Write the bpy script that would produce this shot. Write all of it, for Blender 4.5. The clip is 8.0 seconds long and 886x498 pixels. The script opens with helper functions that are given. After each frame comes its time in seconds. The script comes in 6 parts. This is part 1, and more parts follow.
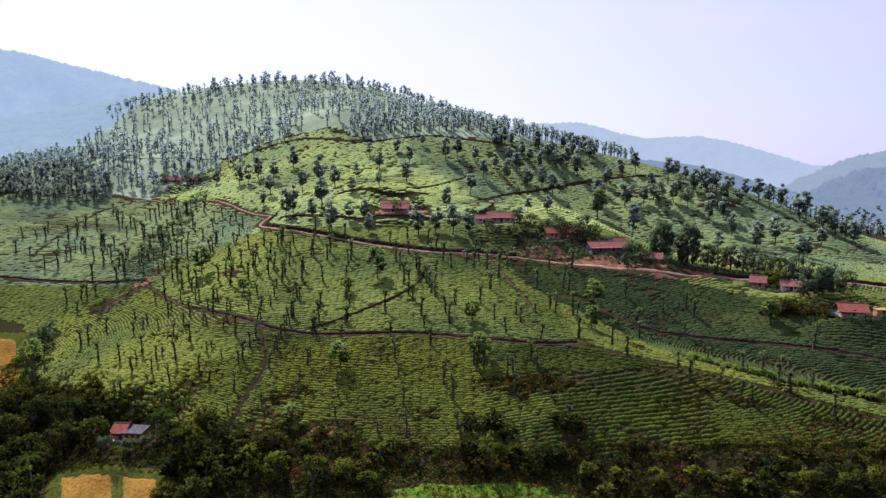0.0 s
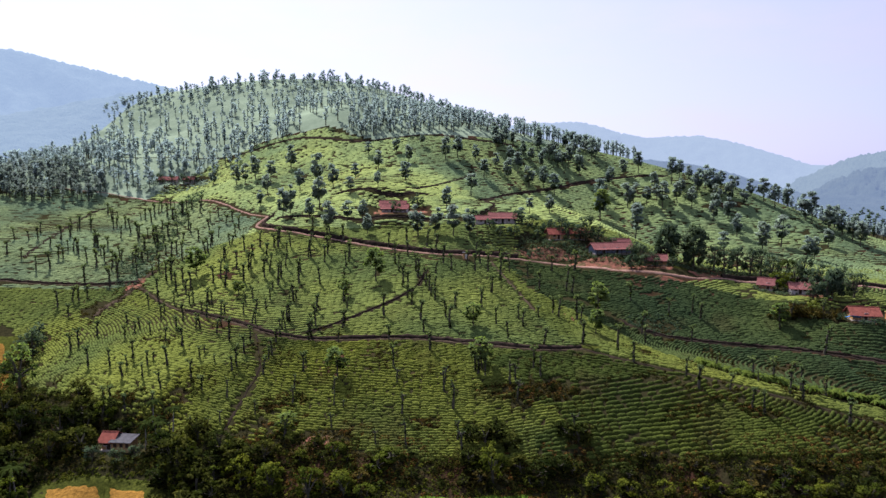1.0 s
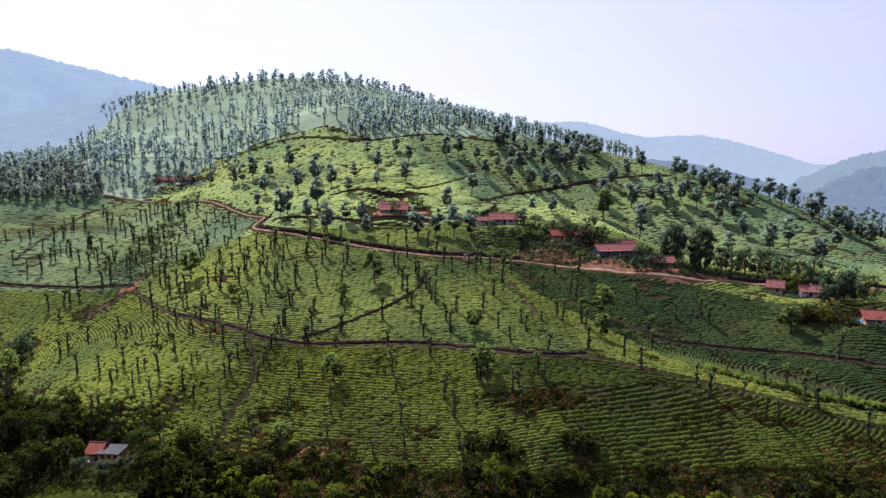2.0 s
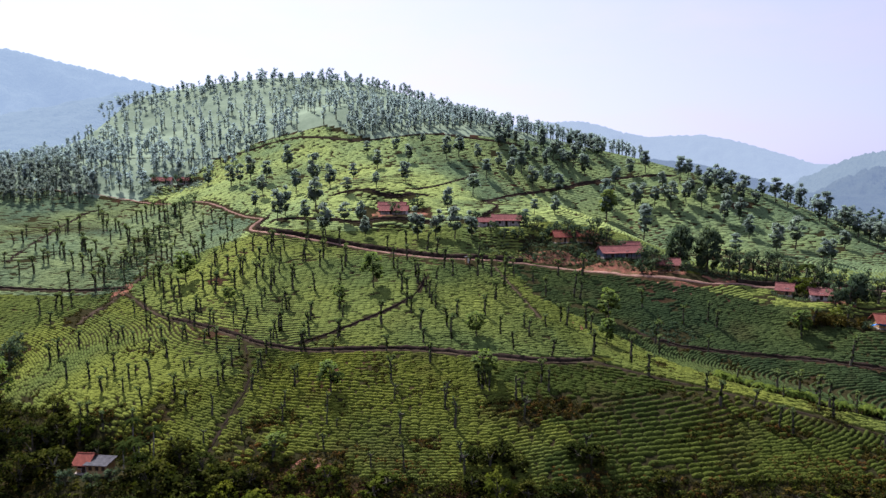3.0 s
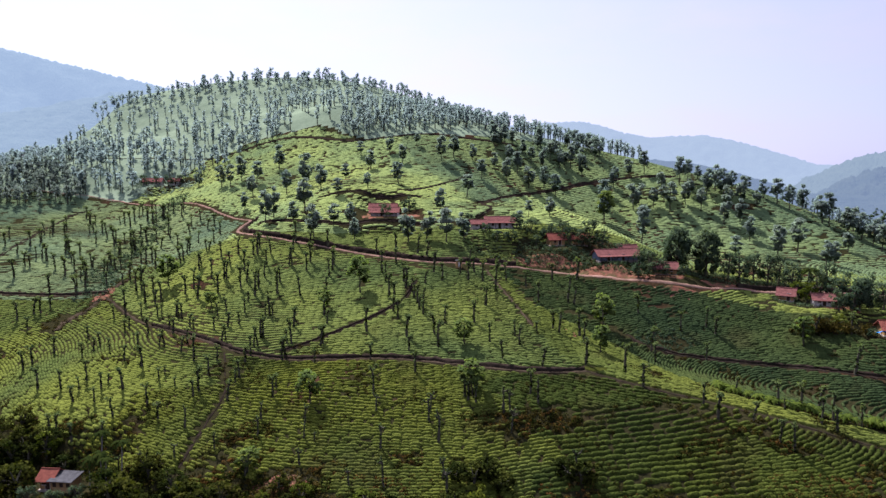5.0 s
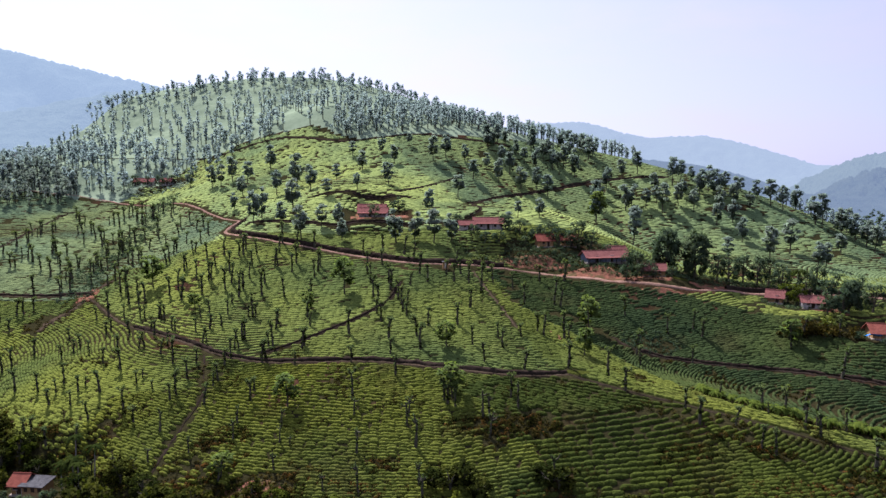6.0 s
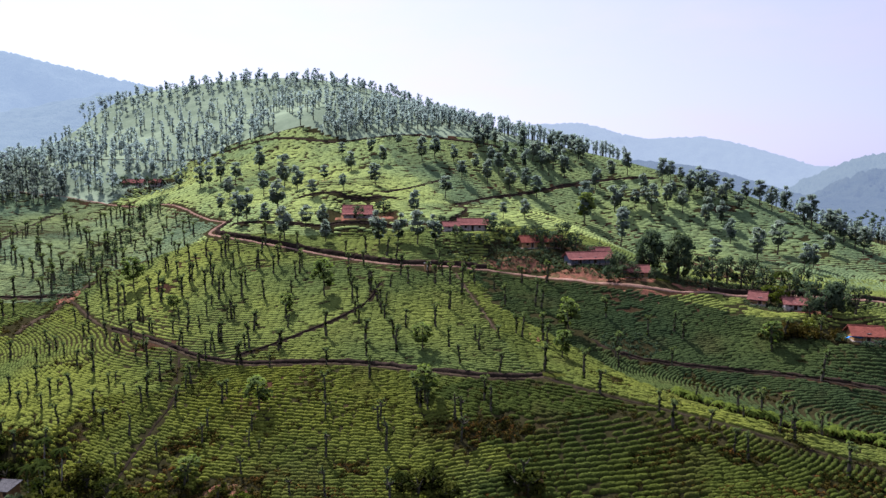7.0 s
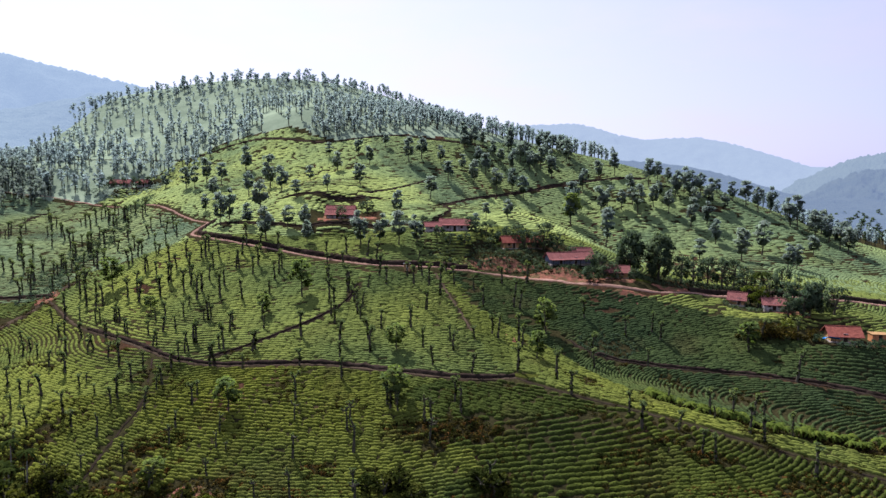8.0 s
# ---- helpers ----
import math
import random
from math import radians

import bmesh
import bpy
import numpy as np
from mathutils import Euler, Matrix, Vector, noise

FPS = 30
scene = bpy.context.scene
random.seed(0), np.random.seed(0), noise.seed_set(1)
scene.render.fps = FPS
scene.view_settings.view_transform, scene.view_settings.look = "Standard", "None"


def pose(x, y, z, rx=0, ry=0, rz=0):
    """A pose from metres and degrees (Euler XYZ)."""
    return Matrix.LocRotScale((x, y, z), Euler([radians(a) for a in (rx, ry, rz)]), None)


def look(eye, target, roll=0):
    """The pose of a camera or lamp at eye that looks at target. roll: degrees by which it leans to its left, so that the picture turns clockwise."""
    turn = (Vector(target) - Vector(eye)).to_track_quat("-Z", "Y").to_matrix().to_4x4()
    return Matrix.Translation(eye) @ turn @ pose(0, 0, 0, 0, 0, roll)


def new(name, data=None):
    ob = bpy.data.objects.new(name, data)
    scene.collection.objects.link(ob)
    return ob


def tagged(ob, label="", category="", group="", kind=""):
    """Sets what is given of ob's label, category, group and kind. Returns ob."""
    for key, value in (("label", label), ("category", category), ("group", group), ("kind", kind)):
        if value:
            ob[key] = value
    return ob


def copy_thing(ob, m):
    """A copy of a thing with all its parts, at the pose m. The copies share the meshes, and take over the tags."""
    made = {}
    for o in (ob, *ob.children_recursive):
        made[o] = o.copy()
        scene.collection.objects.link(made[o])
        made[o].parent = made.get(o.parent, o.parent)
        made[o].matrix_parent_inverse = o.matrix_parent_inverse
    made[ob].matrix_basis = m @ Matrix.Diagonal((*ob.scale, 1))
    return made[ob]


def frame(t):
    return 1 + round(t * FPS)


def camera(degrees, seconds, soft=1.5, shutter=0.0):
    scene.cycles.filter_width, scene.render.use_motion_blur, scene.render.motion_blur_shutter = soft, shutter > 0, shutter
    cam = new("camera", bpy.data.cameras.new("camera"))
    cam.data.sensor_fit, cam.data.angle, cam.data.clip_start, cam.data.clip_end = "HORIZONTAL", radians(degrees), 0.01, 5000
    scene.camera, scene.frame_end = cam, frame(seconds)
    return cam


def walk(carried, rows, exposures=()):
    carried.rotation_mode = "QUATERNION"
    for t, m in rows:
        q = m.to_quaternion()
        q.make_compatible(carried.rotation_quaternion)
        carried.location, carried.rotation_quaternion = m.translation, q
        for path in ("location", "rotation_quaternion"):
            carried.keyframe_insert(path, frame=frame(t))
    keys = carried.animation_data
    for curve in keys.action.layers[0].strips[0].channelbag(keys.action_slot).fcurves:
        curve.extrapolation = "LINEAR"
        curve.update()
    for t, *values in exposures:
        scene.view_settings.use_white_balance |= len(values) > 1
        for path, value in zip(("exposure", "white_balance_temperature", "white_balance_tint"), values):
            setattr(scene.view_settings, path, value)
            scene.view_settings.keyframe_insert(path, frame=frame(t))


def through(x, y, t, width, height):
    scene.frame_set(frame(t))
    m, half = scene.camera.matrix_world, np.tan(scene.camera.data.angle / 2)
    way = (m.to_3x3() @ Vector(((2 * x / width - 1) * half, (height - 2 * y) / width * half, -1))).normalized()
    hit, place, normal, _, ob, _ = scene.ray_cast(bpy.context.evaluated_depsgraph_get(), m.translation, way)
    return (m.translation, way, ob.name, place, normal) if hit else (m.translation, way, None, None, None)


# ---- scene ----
cam = camera(66.0, 8.0, soft=1.5)
PATH = [
    (0, pose(0.04, -2.67, 80.00, 83.51, 0.03, 0.00)),
    (0.5, pose(0.00, -0.00, 80.00, 83.50, -0.00, -0.00)),
    (1, pose(-0.02, 2.73, 80.02, 83.48, 0.01, -0.01)),
    (1.5, pose(0.01, 5.53, 79.98, 83.47, 0.06, -0.00)),
    (3, pose(0.08, 13.57, 80.13, 83.47, 0.14, 0.09)),
    (3.5, pose(0.48, 15.72, 80.14, 83.47, 0.16, 0.15)),
    (4, pose(1.13, 17.54, 80.17, 83.47, 0.17, 0.17)),
    (5.5, pose(5.54, 21.47, 80.21, 83.53, 0.11, 0.26)),
    (6, pose(7.90, 22.34, 80.28, 83.53, 0.09, 0.28)),
    (6.5, pose(10.51, 23.04, 80.26, 83.58, 0.09, 0.29)),
    (7, pose(13.39, 23.61, 80.26, 83.61, 0.09, 0.29)),
    (7.5, pose(16.32, 24.03, 80.18, 83.65, 0.07, 0.25)),
    (8, pose(18.90, 24.39, 80.03, 83.68, 0.07, 0.13)),
]
walk(cam, PATH, [(0.0, 1.90, 5500, 20), (8.0, 1.90, 5500, 20)])

# ---- daylight: hazy morning sun over the ridge, ahead and to the left ----
SUN_AZIMUTH, SUN_HEIGHT = -29.0, 50.0      # degrees from +y (negative: towards -x), degrees up
world = bpy.data.worlds.new("world")
scene.world = world
world.use_nodes = True
wt = world.node_tree
sky = wt.nodes.new("ShaderNodeTexSky")
sky.sky_type, sky.sun_disc = "NISHITA", False
sky.sun_elevation, sky.sun_rotation = radians(SUN_HEIGHT), radians(SUN_AZIMUTH)
sky.altitude, sky.air_density, sky.dust_density, sky.ozone_density = 900.0, 1.0, 3.0, 4.0
# A thin bright veil of cloud over the blue.
co = wt.nodes.new("ShaderNodeTexCoord")
wisps = wt.nodes.new("ShaderNodeTexNoise")
wisps.inputs["Scale"].default_value, wisps.inputs["Detail"].default_value, wisps.inputs["Roughness"].default_value = 3.2, 6.0, 0.6
stretch = wt.nodes.new("ShaderNodeMapping")
stretch.inputs["Scale"].default_value = (1.0, 1.0, 3.5)
wt.links.new(co.outputs["Generated"], stretch.inputs[0])
wt.links.new(stretch.outputs[0], wisps.inputs["Vector"])
amount = wt.nodes.new("ShaderNodeMapRange")
for slot, value in (("From Min", 0.45), ("From Max", 0.75), ("To Min", 0.78), ("To Max", 1.0)):
    amount.inputs[slot].default_value = value
wt.links.new(wisps.outputs["Fac"], amount.inputs["Value"])
veil = wt.nodes.new("ShaderNodeMix")
veil.data_type = "RGBA"
# The veil is most even near the horizon and a little broken overhead.
up = wt.nodes.new("ShaderNodeSeparateXYZ")
thin_out = wt.nodes.new("ShaderNodeMapRange")
for slot, value in (("From Min", 0.1), ("From Max", 0.75), ("To Min", 1.0), ("To Max", 0.8)):
    thin_out.inputs[slot].default_value = value
haze = wt.nodes.new("ShaderNodeMath")
haze.operation = "MULTIPLY"
# The veil glows more strongly on the sun's side of the sky.
toward = wt.nodes.new("ShaderNodeVectorMath")
toward.operation = "DOT_PRODUCT"
toward.inputs[1].default_value = (math.sin(radians(SUN_AZIMUTH)), math.cos(radians(SUN_AZIMUTH)), 0.0)
glow_side = wt.nodes.new("ShaderNodeMapRange")
for slot, value in (("From Min", 0.45), ("From Max", 1.0), ("To Min", 0.0), ("To Max", 1.0)):
    glow_side.inputs[slot].default_value = value
wt.links.new(co.outputs["Generated"], toward.inputs[0])
wt.links.new(toward.outputs["Value"], glow_side.inputs["Value"])
veil_light = wt.nodes.new("ShaderNodeMix")
veil_light.data_type = "RGBA"
veil_light.inputs[6].default_value = (4.2, 3.9, 4.7, 1)
veil_light.inputs[7].default_value = (6.2, 5.7, 5.9, 1)
wt.links.new(glow_side.outputs[0], veil_light.inputs[0])
# Overhead the milky blue haze is brighter than near the horizon, as under any thin veil.
overhead = wt.nodes.new("ShaderNodeMix")
overhead.data_type = "RGBA"
overhead.inputs[7].default_value = (6.6, 7.2, 8.6, 1)
climb = wt.nodes.new("ShaderNodeMapRange")
for slot, value in (("From Min", 0.28), ("From Max", 0.85), ("To Min", 0.0), ("To Max", 1.0)):
    climb.inputs[slot].default_value = value
wt.links.new(veil_light.outputs[2], overhead.inputs[6])
wt.links.new(climb.outputs[0], overhead.inputs[0])
wt.links.new(overhead.outputs[2], veil.inputs[7])
wt.links.new(co.outputs["Generated"], up.inputs[0])
wt.links.new(up.outputs["Z"], thin_out.inputs["Value"])
wt.links.new(up.outputs["Z"], climb.inputs["Value"])
wt.links.new(amount.outputs[0], haze.inputs[0])
wt.links.new(thin_out.outputs[0], haze.inputs[1])
wt.links.new(haze.outputs[0], veil.inputs[0])
wt.links.new(sky.outputs[0], veil.inputs[6])
wt.links.new(veil.outputs[2], wt.nodes["Background"].inputs[0])
wt.nodes["Background"].inputs[1].default_value = 0.0485
sun = new("sun", bpy.data.lights.new("sun", "SUN"))
sun.data.energy, sun.data.angle, sun.data.color = 3.8, radians(1.6), (1.0, 0.93, 0.80)
a, h = radians(SUN_AZIMUTH), radians(SUN_HEIGHT)
sun.matrix_world = look((0, 0, 300), (-math.sin(a) * math.cos(h) * 100, -math.cos(a) * math.cos(h) * 100, 300 - math.sin(h) * 100))

# ---- materials ----
def material(name, build):
    m = bpy.data.materials.new(name)
    m.use_nodes = True
    t = m.node_tree
    build(t, t.nodes["Principled BSDF"])
    return m


def node(t, kind, **values):
    n = t.nodes.new("ShaderNode" + kind)
    for key, value in values.items():
        n.inputs[key.replace("_", " ")].default_value = value
    return n


def noise_at(t, scale, detail=4.0, rough=0.55, space="Object"):
    co = node(t, "TexCoord")
    n = node(t, "TexNoise", Scale=scale, Detail=detail, Roughness=rough)
    t.links.new(co.outputs[space], n.inputs["Vector"])
    return n.outputs["Fac"]


def ramp(t, fac, stops):
    r = node(t, "ValToRGB")
    el = r.color_ramp.elements
    while len(el) < len(stops):
        el.new(0.5)
    for e, (p, c) in zip(el, stops):
        e.position, e.color = p, (*c, 1)
    t.links.new(fac, r.inputs[0])
    return r.outputs[0]


def blend(t, fac, one, two, kind="MIX"):
    m = t.nodes.new("ShaderNodeMix")
    m.data_type, m.blend_type = "RGBA", kind
    for slot, v in ((0, fac), (6, one), (7, two)):
        if isinstance(v, (int, float)):
            m.inputs[slot].default_value = v
        elif isinstance(v, tuple):
            m.inputs[slot].default_value = (*v, 1)
        else:
            t.links.new(v, m.inputs[slot])
    return m.outputs[2]


def bump(t, bsdf, height, strength, distance):
    b = node(t, "Bump", Strength=strength, Distance=distance)
    t.links.new(height, b.inputs["Height"])
    t.links.new(b.outputs[0], bsdf.inputs["Normal"])


def earth(t, b):
    big = noise_at(t, 0.05, 5)
    fine = noise_at(t, 1.3, 6, 0.65)
    # Soil and herbs kept near black to paint the shade between tea rows.
    soil = ramp(t, fine, [(0.3, (0.014, 0.008, 0.005)), (0.7, (0.05, 0.023, 0.014))])
    herb = ramp(t, fine, [(0.3, (0.009, 0.009, 0.004)), (0.7, (0.028, 0.024, 0.010))])
    t.links.new(blend(t, ramp(t, big, [(0.56, (1, 1, 1)), (0.68, (0, 0, 0))]), soil, herb), b.inputs["Base Color"])
    b.inputs["Roughness"].default_value = 1.0
    b.inputs["Specular IOR Level"].default_value = 0.0
    bump(t, b, fine, 0.8, 0.3)


EARTH = material("earth_and_herbs", earth)


def leafy(dark, light, through_light, world=0.08, through=(1.5, 1.6, 0.7), spread=1.0):
    """Foliage: two greens by clump, patches of a larger scale, and light that passes through the leaves."""
    def build(t, b):
        geo = node(t, "NewGeometry")
        info = node(t, "ObjectInfo")
        one = ramp(t, geo.outputs["Random Per Island"], [(0.0, dark), (1.0, light)])
        tint = ramp(t, info.outputs["Random"], [(0.0, (1 - 0.25 * spread, 1 - 0.2 * spread, 1 - 0.2 * spread)), (1.0, (1 + 0.15 * spread, 1 + 0.1 * spread, 1 - 0.05 * spread))])
        patch = ramp(t, noise_at(t, world, 3), [(0.35, (1 - 0.28 * spread, 1 - 0.22 * spread, 1 - 0.25 * spread)), (0.65, (1 + 0.15 * spread, 1 + 0.12 * spread, 1.0))])
        colour = blend(t, 1.0, blend(t, 1.0, one, tint, "MULTIPLY"), patch, "MULTIPLY")
        t.links.new(colour, b.inputs["Base Color"])
        b.inputs["Roughness"].default_value = 0.55
        b.inputs["Specular IOR Level"].default_value = 0.0
        thin = node(t, "BsdfTranslucent")
        t.links.new(blend(t, 1.0, colour, through, "MULTIPLY"), thin.inputs["Color"])
        mix = node(t, "MixShader", Fac=through_light)
        t.links.new(b.outputs[0], mix.inputs[1])
        t.links.new(thin.outputs[0], mix.inputs[2])
        t.links.new(mix.outputs[0], t.nodes["Material Output"].inputs["Surface"])
    return build


def tea_leaf(dark, light, bright_fields, through_light=0.3, relief=1.0):
    """Tea: each bush its own green, fields of lighter and darker leaf, brown woody patches."""
    def build(t, b):
        geo = node(t, "NewGeometry")
        pos = geo.outputs["Position"]

        def patches(scale, detail=4.0):
            n = node(t, "TexNoise", Scale=scale, Detail=detail)
            t.links.new(pos, n.inputs["Vector"])
            return n.outputs["Fac"]

        bush = ramp(t, geo.outputs["Random Per Island"], [(0.0, dark), (1.0, light)])
        field = ramp(t, patches(0.024, 4), [(0.36, (0.68, 0.76, 0.86)), (0.64, bright_fields)])
        green = blend(t, 1.0, bush, field, "MULTIPLY")
        worn = ramp(t, patches(0.085, 6), [(0.56, (0, 0, 0)), (0.7, (0.45 * relief, 0.45 * relief, 0.45 * relief))])
        colour = blend(t, worn, green, (0.05, 0.036, 0.016))
        leaf = patches(2.6, 5)
        colour = blend(t, 1.0, colour, ramp(t, leaf, [(0.32, (1 - 0.34 * relief, 1 - 0.32 * relief, 1 - 0.3 * relief)), (0.68, (1 + 0.26 * relief, 1 + 0.25 * relief, 1 + 0.22 * relief))]), "MULTIPLY")
        t.links.new(colour, b.inputs["Base Color"])
        b.inputs["Roughness"].default_value = 0.7
        b.inputs["Specular IOR Level"].default_value = 0.0
        bump(t, b, leaf, relief, 0.4)
        thin = node(t, "BsdfTranslucent")
        t.links.new(blend(t, 1.0, colour, (1.25, 1.5, 0.7), "MULTIPLY"), thin.inputs["Color"])
        mix = node(t, "MixShader", Fac=through_light)
        t.links.new(b.outputs[0], mix.inputs[1])
        t.links.new(thin.outputs[0], mix.inputs[2])
        t.links.new(mix.outputs[0], t.nodes["Material Output"].inputs["Surface"])
    return build


def plain(low, high, scale, rough=0.85, relief=0.3, depth=0.05, stretch=None):
    """A surface between two colours, with grain and stains."""
    def build(t, b):
        fine, wide = noise_at(t, scale, 6, 0.65), noise_at(t, scale * 0.08, 4)
        c = ramp(t, fine, [(0.3, low), (0.7, high)])
        c = blend(t, 1.0, c, ramp(t, wide, [(0.35, (0.7, 0.7, 0.7)), (0.65, (1.15, 1.12, 1.1))]), "MULTIPLY")
        t.links.new(c, b.inputs["Base Color"])
        b.inputs["Roughness"].default_value = rough
        b.inputs["Specular IOR Level"].default_value = 0.0
        bump(t, b, fine, relief, depth)
    return build


def ribbed(low, high, pitch, rough, metal=0.0):
    """Roofing in ribs down the slope (the object's y), stained."""
    def build(t, b):
        co = node(t, "TexCoord")
        w = node(t, "TexWave", Scale=2 * math.pi / pitch / 6.283, Distortion=0.3)
        w.wave_type, w.bands_direction = "BANDS", "X"
        t.links.new(co.outputs["Object"], w.inputs["Vector"])
        stain = noise_at(t, 0.9, 6, 0.7)
        c = ramp(t, stain, [(0.3, low), (0.7, high)])
        t.links.new(c, b.inputs["Base Color"])
        b.inputs["Roughness"].default_value, b.inputs["Metallic"].default_value = rough, metal
        b.inputs["Specular IOR Level"].default_value = 0.0 if metal == 0 else 0.5
        bump(t, b, w.outputs["Fac"], 0.6, 0.05)
    return build


TEA = material("tea_leaves", tea_leaf((0.074, 0.084, 0.017), (0.107, 0.117, 0.025), (1.5, 1.42, 0.95)))
# Darkened leaf paints shade on the spur face turned from the sun.
SHADED_SPUR_TEA = material("shaded_spur_tea_leaves", tea_leaf((0.034, 0.043, 0.010), (0.053, 0.065, 0.015), (1.3, 1.25, 0.95)))
# Eastern field: the steep slope's shade is put into a darker leaf.
SHADED_TEA = material("shaded_tea_leaves", tea_leaf((0.031, 0.043, 0.016), (0.042, 0.056, 0.020), (1.25, 1.2, 0.95), 0.2, 0.7))
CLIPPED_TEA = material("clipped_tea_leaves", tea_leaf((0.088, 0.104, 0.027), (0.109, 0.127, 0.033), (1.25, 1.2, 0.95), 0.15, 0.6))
# Flush leaf; on the two crests its brightness also paints sunlight.
FLUSH_AND_LIT_TEA = material("flush_and_lit_tea_leaves", tea_leaf((0.079, 0.091, 0.020), (0.097, 0.110, 0.025), (1.25, 1.2, 0.9), 0.15, 0.5))
# Western and upper tea: distance haze mixed into paler, bluer greens.
HAZED_WEST_TEA = material("hazed_west_tea_leaves", tea_leaf((0.094, 0.117, 0.055), (0.115, 0.140, 0.066), (1.25, 1.2, 0.95), 0.1, 0.4))
HAZED_TEA = material("hazed_tea_leaves", tea_leaf((0.162, 0.192, 0.066), (0.188, 0.219, 0.077), (1.2, 1.18, 0.95), 0.12, 0.3))
# Haze again, plus the shade of the flank turned from the sun.
SHADED_SLOPE_TEA = material("shaded_slope_tea_leaves", tea_leaf((0.102, 0.126, 0.052), (0.121, 0.147, 0.060), (1.2, 1.2, 1.0), 0.12, 0.3))
POLLARD_LEAF = material("pollard_leaves", leafy((0.030, 0.040, 0.019), (0.092, 0.116, 0.048), 0.4))
AIRY_LEAF = material("airy_light_leaves", leafy((0.070, 0.094, 0.034), (0.120, 0.150, 0.052), 0.5))
# Oak, grove and wood leaves: distance haze is painted in as paleness and blue.
OAK_LEAF = material("hazed_oak_leaves", leafy((0.128, 0.152, 0.138), (0.162, 0.188, 0.170), 0.6, through=(1.25, 1.4, 1.15), spread=0.6))
GROVE_LEAF = material("hazed_grove_leaves", leafy((0.088, 0.108, 0.104), (0.120, 0.142, 0.134), 0.5, through=(1.2, 1.3, 1.1), spread=0.6))
WOOD_LEAF = material("hazed_wood_leaves", leafy((0.165, 0.200, 0.200), (0.195, 0.230, 0.230), 0.6, through=(1.25, 1.35, 1.25), spread=0.3))
# Near-black greens: deep shade inside the valley trees is put into the leaf.
VALLEY_LEAF = material("shade_dark_valley_leaves", leafy((0.009, 0.011, 0.004), (0.046, 0.048, 0.013), 0.3, 0.25, spread=1.9))
BROAD_LEAF = material("broad_leaves", leafy((0.028, 0.042, 0.030), (0.07, 0.092, 0.056), 0.35, 0.15, through=(1.3, 1.4, 0.9)))
YOUNG_LEAF = material("young_leaves", leafy((0.024, 0.030, 0.006), (0.090, 0.098, 0.015), 0.35, 0.3, spread=1.5))
PALM_LEAF = material("palm_leaves", leafy((0.012, 0.018, 0.005), (0.034, 0.044, 0.011), 0.3))
BANANA_LEAF = material("banana_leaves", leafy((0.06, 0.085, 0.014), (0.12, 0.145, 0.03), 0.45))
DRY_FERN = material("dry_fern", leafy((0.035, 0.018, 0.007), (0.13, 0.062, 0.02), 0.3, 0.2))
SCRUB = material("scrub", leafy((0.016, 0.013, 0.005), (0.062, 0.046, 0.015), 0.25, 0.45, spread=1.8))
# Lightened grass: the bright air over the far hillside sits in its colour.
HAZED_GRASS = material("hazed_grass", plain((0.118, 0.150, 0.096), (0.156, 0.188, 0.124), 0.35, 1.0, 0.5, 0.2))
BARK = material("mossy_bark", plain((0.034, 0.033, 0.022), (0.078, 0.070, 0.050), 6.0, 0.95, 0.6, 0.04))
PALE_BARK = material("pale_bark", plain((0.13, 0.12, 0.10), (0.24, 0.22, 0.19), 6.0, 0.95, 0.6, 0.04))


def weedy_dirt(t, b):
    fine, weeds = noise_at(t, 1.1, 6, 0.65), noise_at(t, 0.45, 6, 0.7)
    soil = ramp(t, fine, [(0.3, (0.075, 0.032, 0.021)), (0.7, (0.19, 0.080, 0.050))])
    t.links.new(blend(t, ramp(t, weeds, [(0.48, (0, 0, 0)), (0.6, (0.9, 0.9, 0.9))]), soil, (0.045, 0.045, 0.018)), b.inputs["Base Color"])
    b.inputs["Roughness"].default_value = 0.95
    b.inputs["Specular IOR Level"].default_value = 0.0
    bump(t, b, weeds, 0.8, 0.4)


DIRT = material("red_dirt", weedy_dirt)
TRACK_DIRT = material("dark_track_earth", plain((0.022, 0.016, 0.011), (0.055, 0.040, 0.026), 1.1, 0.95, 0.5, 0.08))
ROAD_DIRT = material("trodden_road", plain((0.12, 0.070, 0.050), (0.22, 0.135, 0.10), 0.7, 0.95, 0.3, 0.05))
# Near black: the shade along banks and paths is put into this earth.
SHADE_BANK = material("shade_bank", plain((0.010, 0.008, 0.006), (0.030, 0.021, 0.016), 1.2, 0.95, 0.8, 0.2))
STRAW = material("ripe_paddy", plain((0.070, 0.038, 0.008), (0.195, 0.104, 0.020), 1.3, 0.9, 1.0, 0.4))
GRASS = material("grass", plain((0.013, 0.016, 0.004), (0.055, 0.060, 0.010), 1.6, 0.85, 0.9, 0.25))
FIELD_GREEN = material("lush_field_grass", plain((0.020, 0.040, 0.005), (0.085, 0.135, 0.012), 1.2, 0.9, 1.0, 0.3))
TILE = material("clay_roof_tiles", ribbed((0.11, 0.036, 0.026), (0.20, 0.066, 0.046), 0.3, 0.8))
OLD_TILE = material("weathered_roof_tiles", ribbed((0.11, 0.044, 0.038), (0.19, 0.078, 0.066), 0.3, 0.85))
SHEET = material("metal_roof_sheet", ribbed((0.035, 0.033, 0.034), (0.085, 0.080, 0.080), 0.25, 0.9, 0.0))
LIME = material("limewashed_wall", plain((0.26, 0.23, 0.21), (0.46, 0.42, 0.38), 1.5, 0.9, 0.2, 0.02))
OCHRE = material("ochre_wall", plain((0.17, 0.10, 0.045), (0.29, 0.18, 0.08), 1.5, 0.9, 0.2, 0.02))
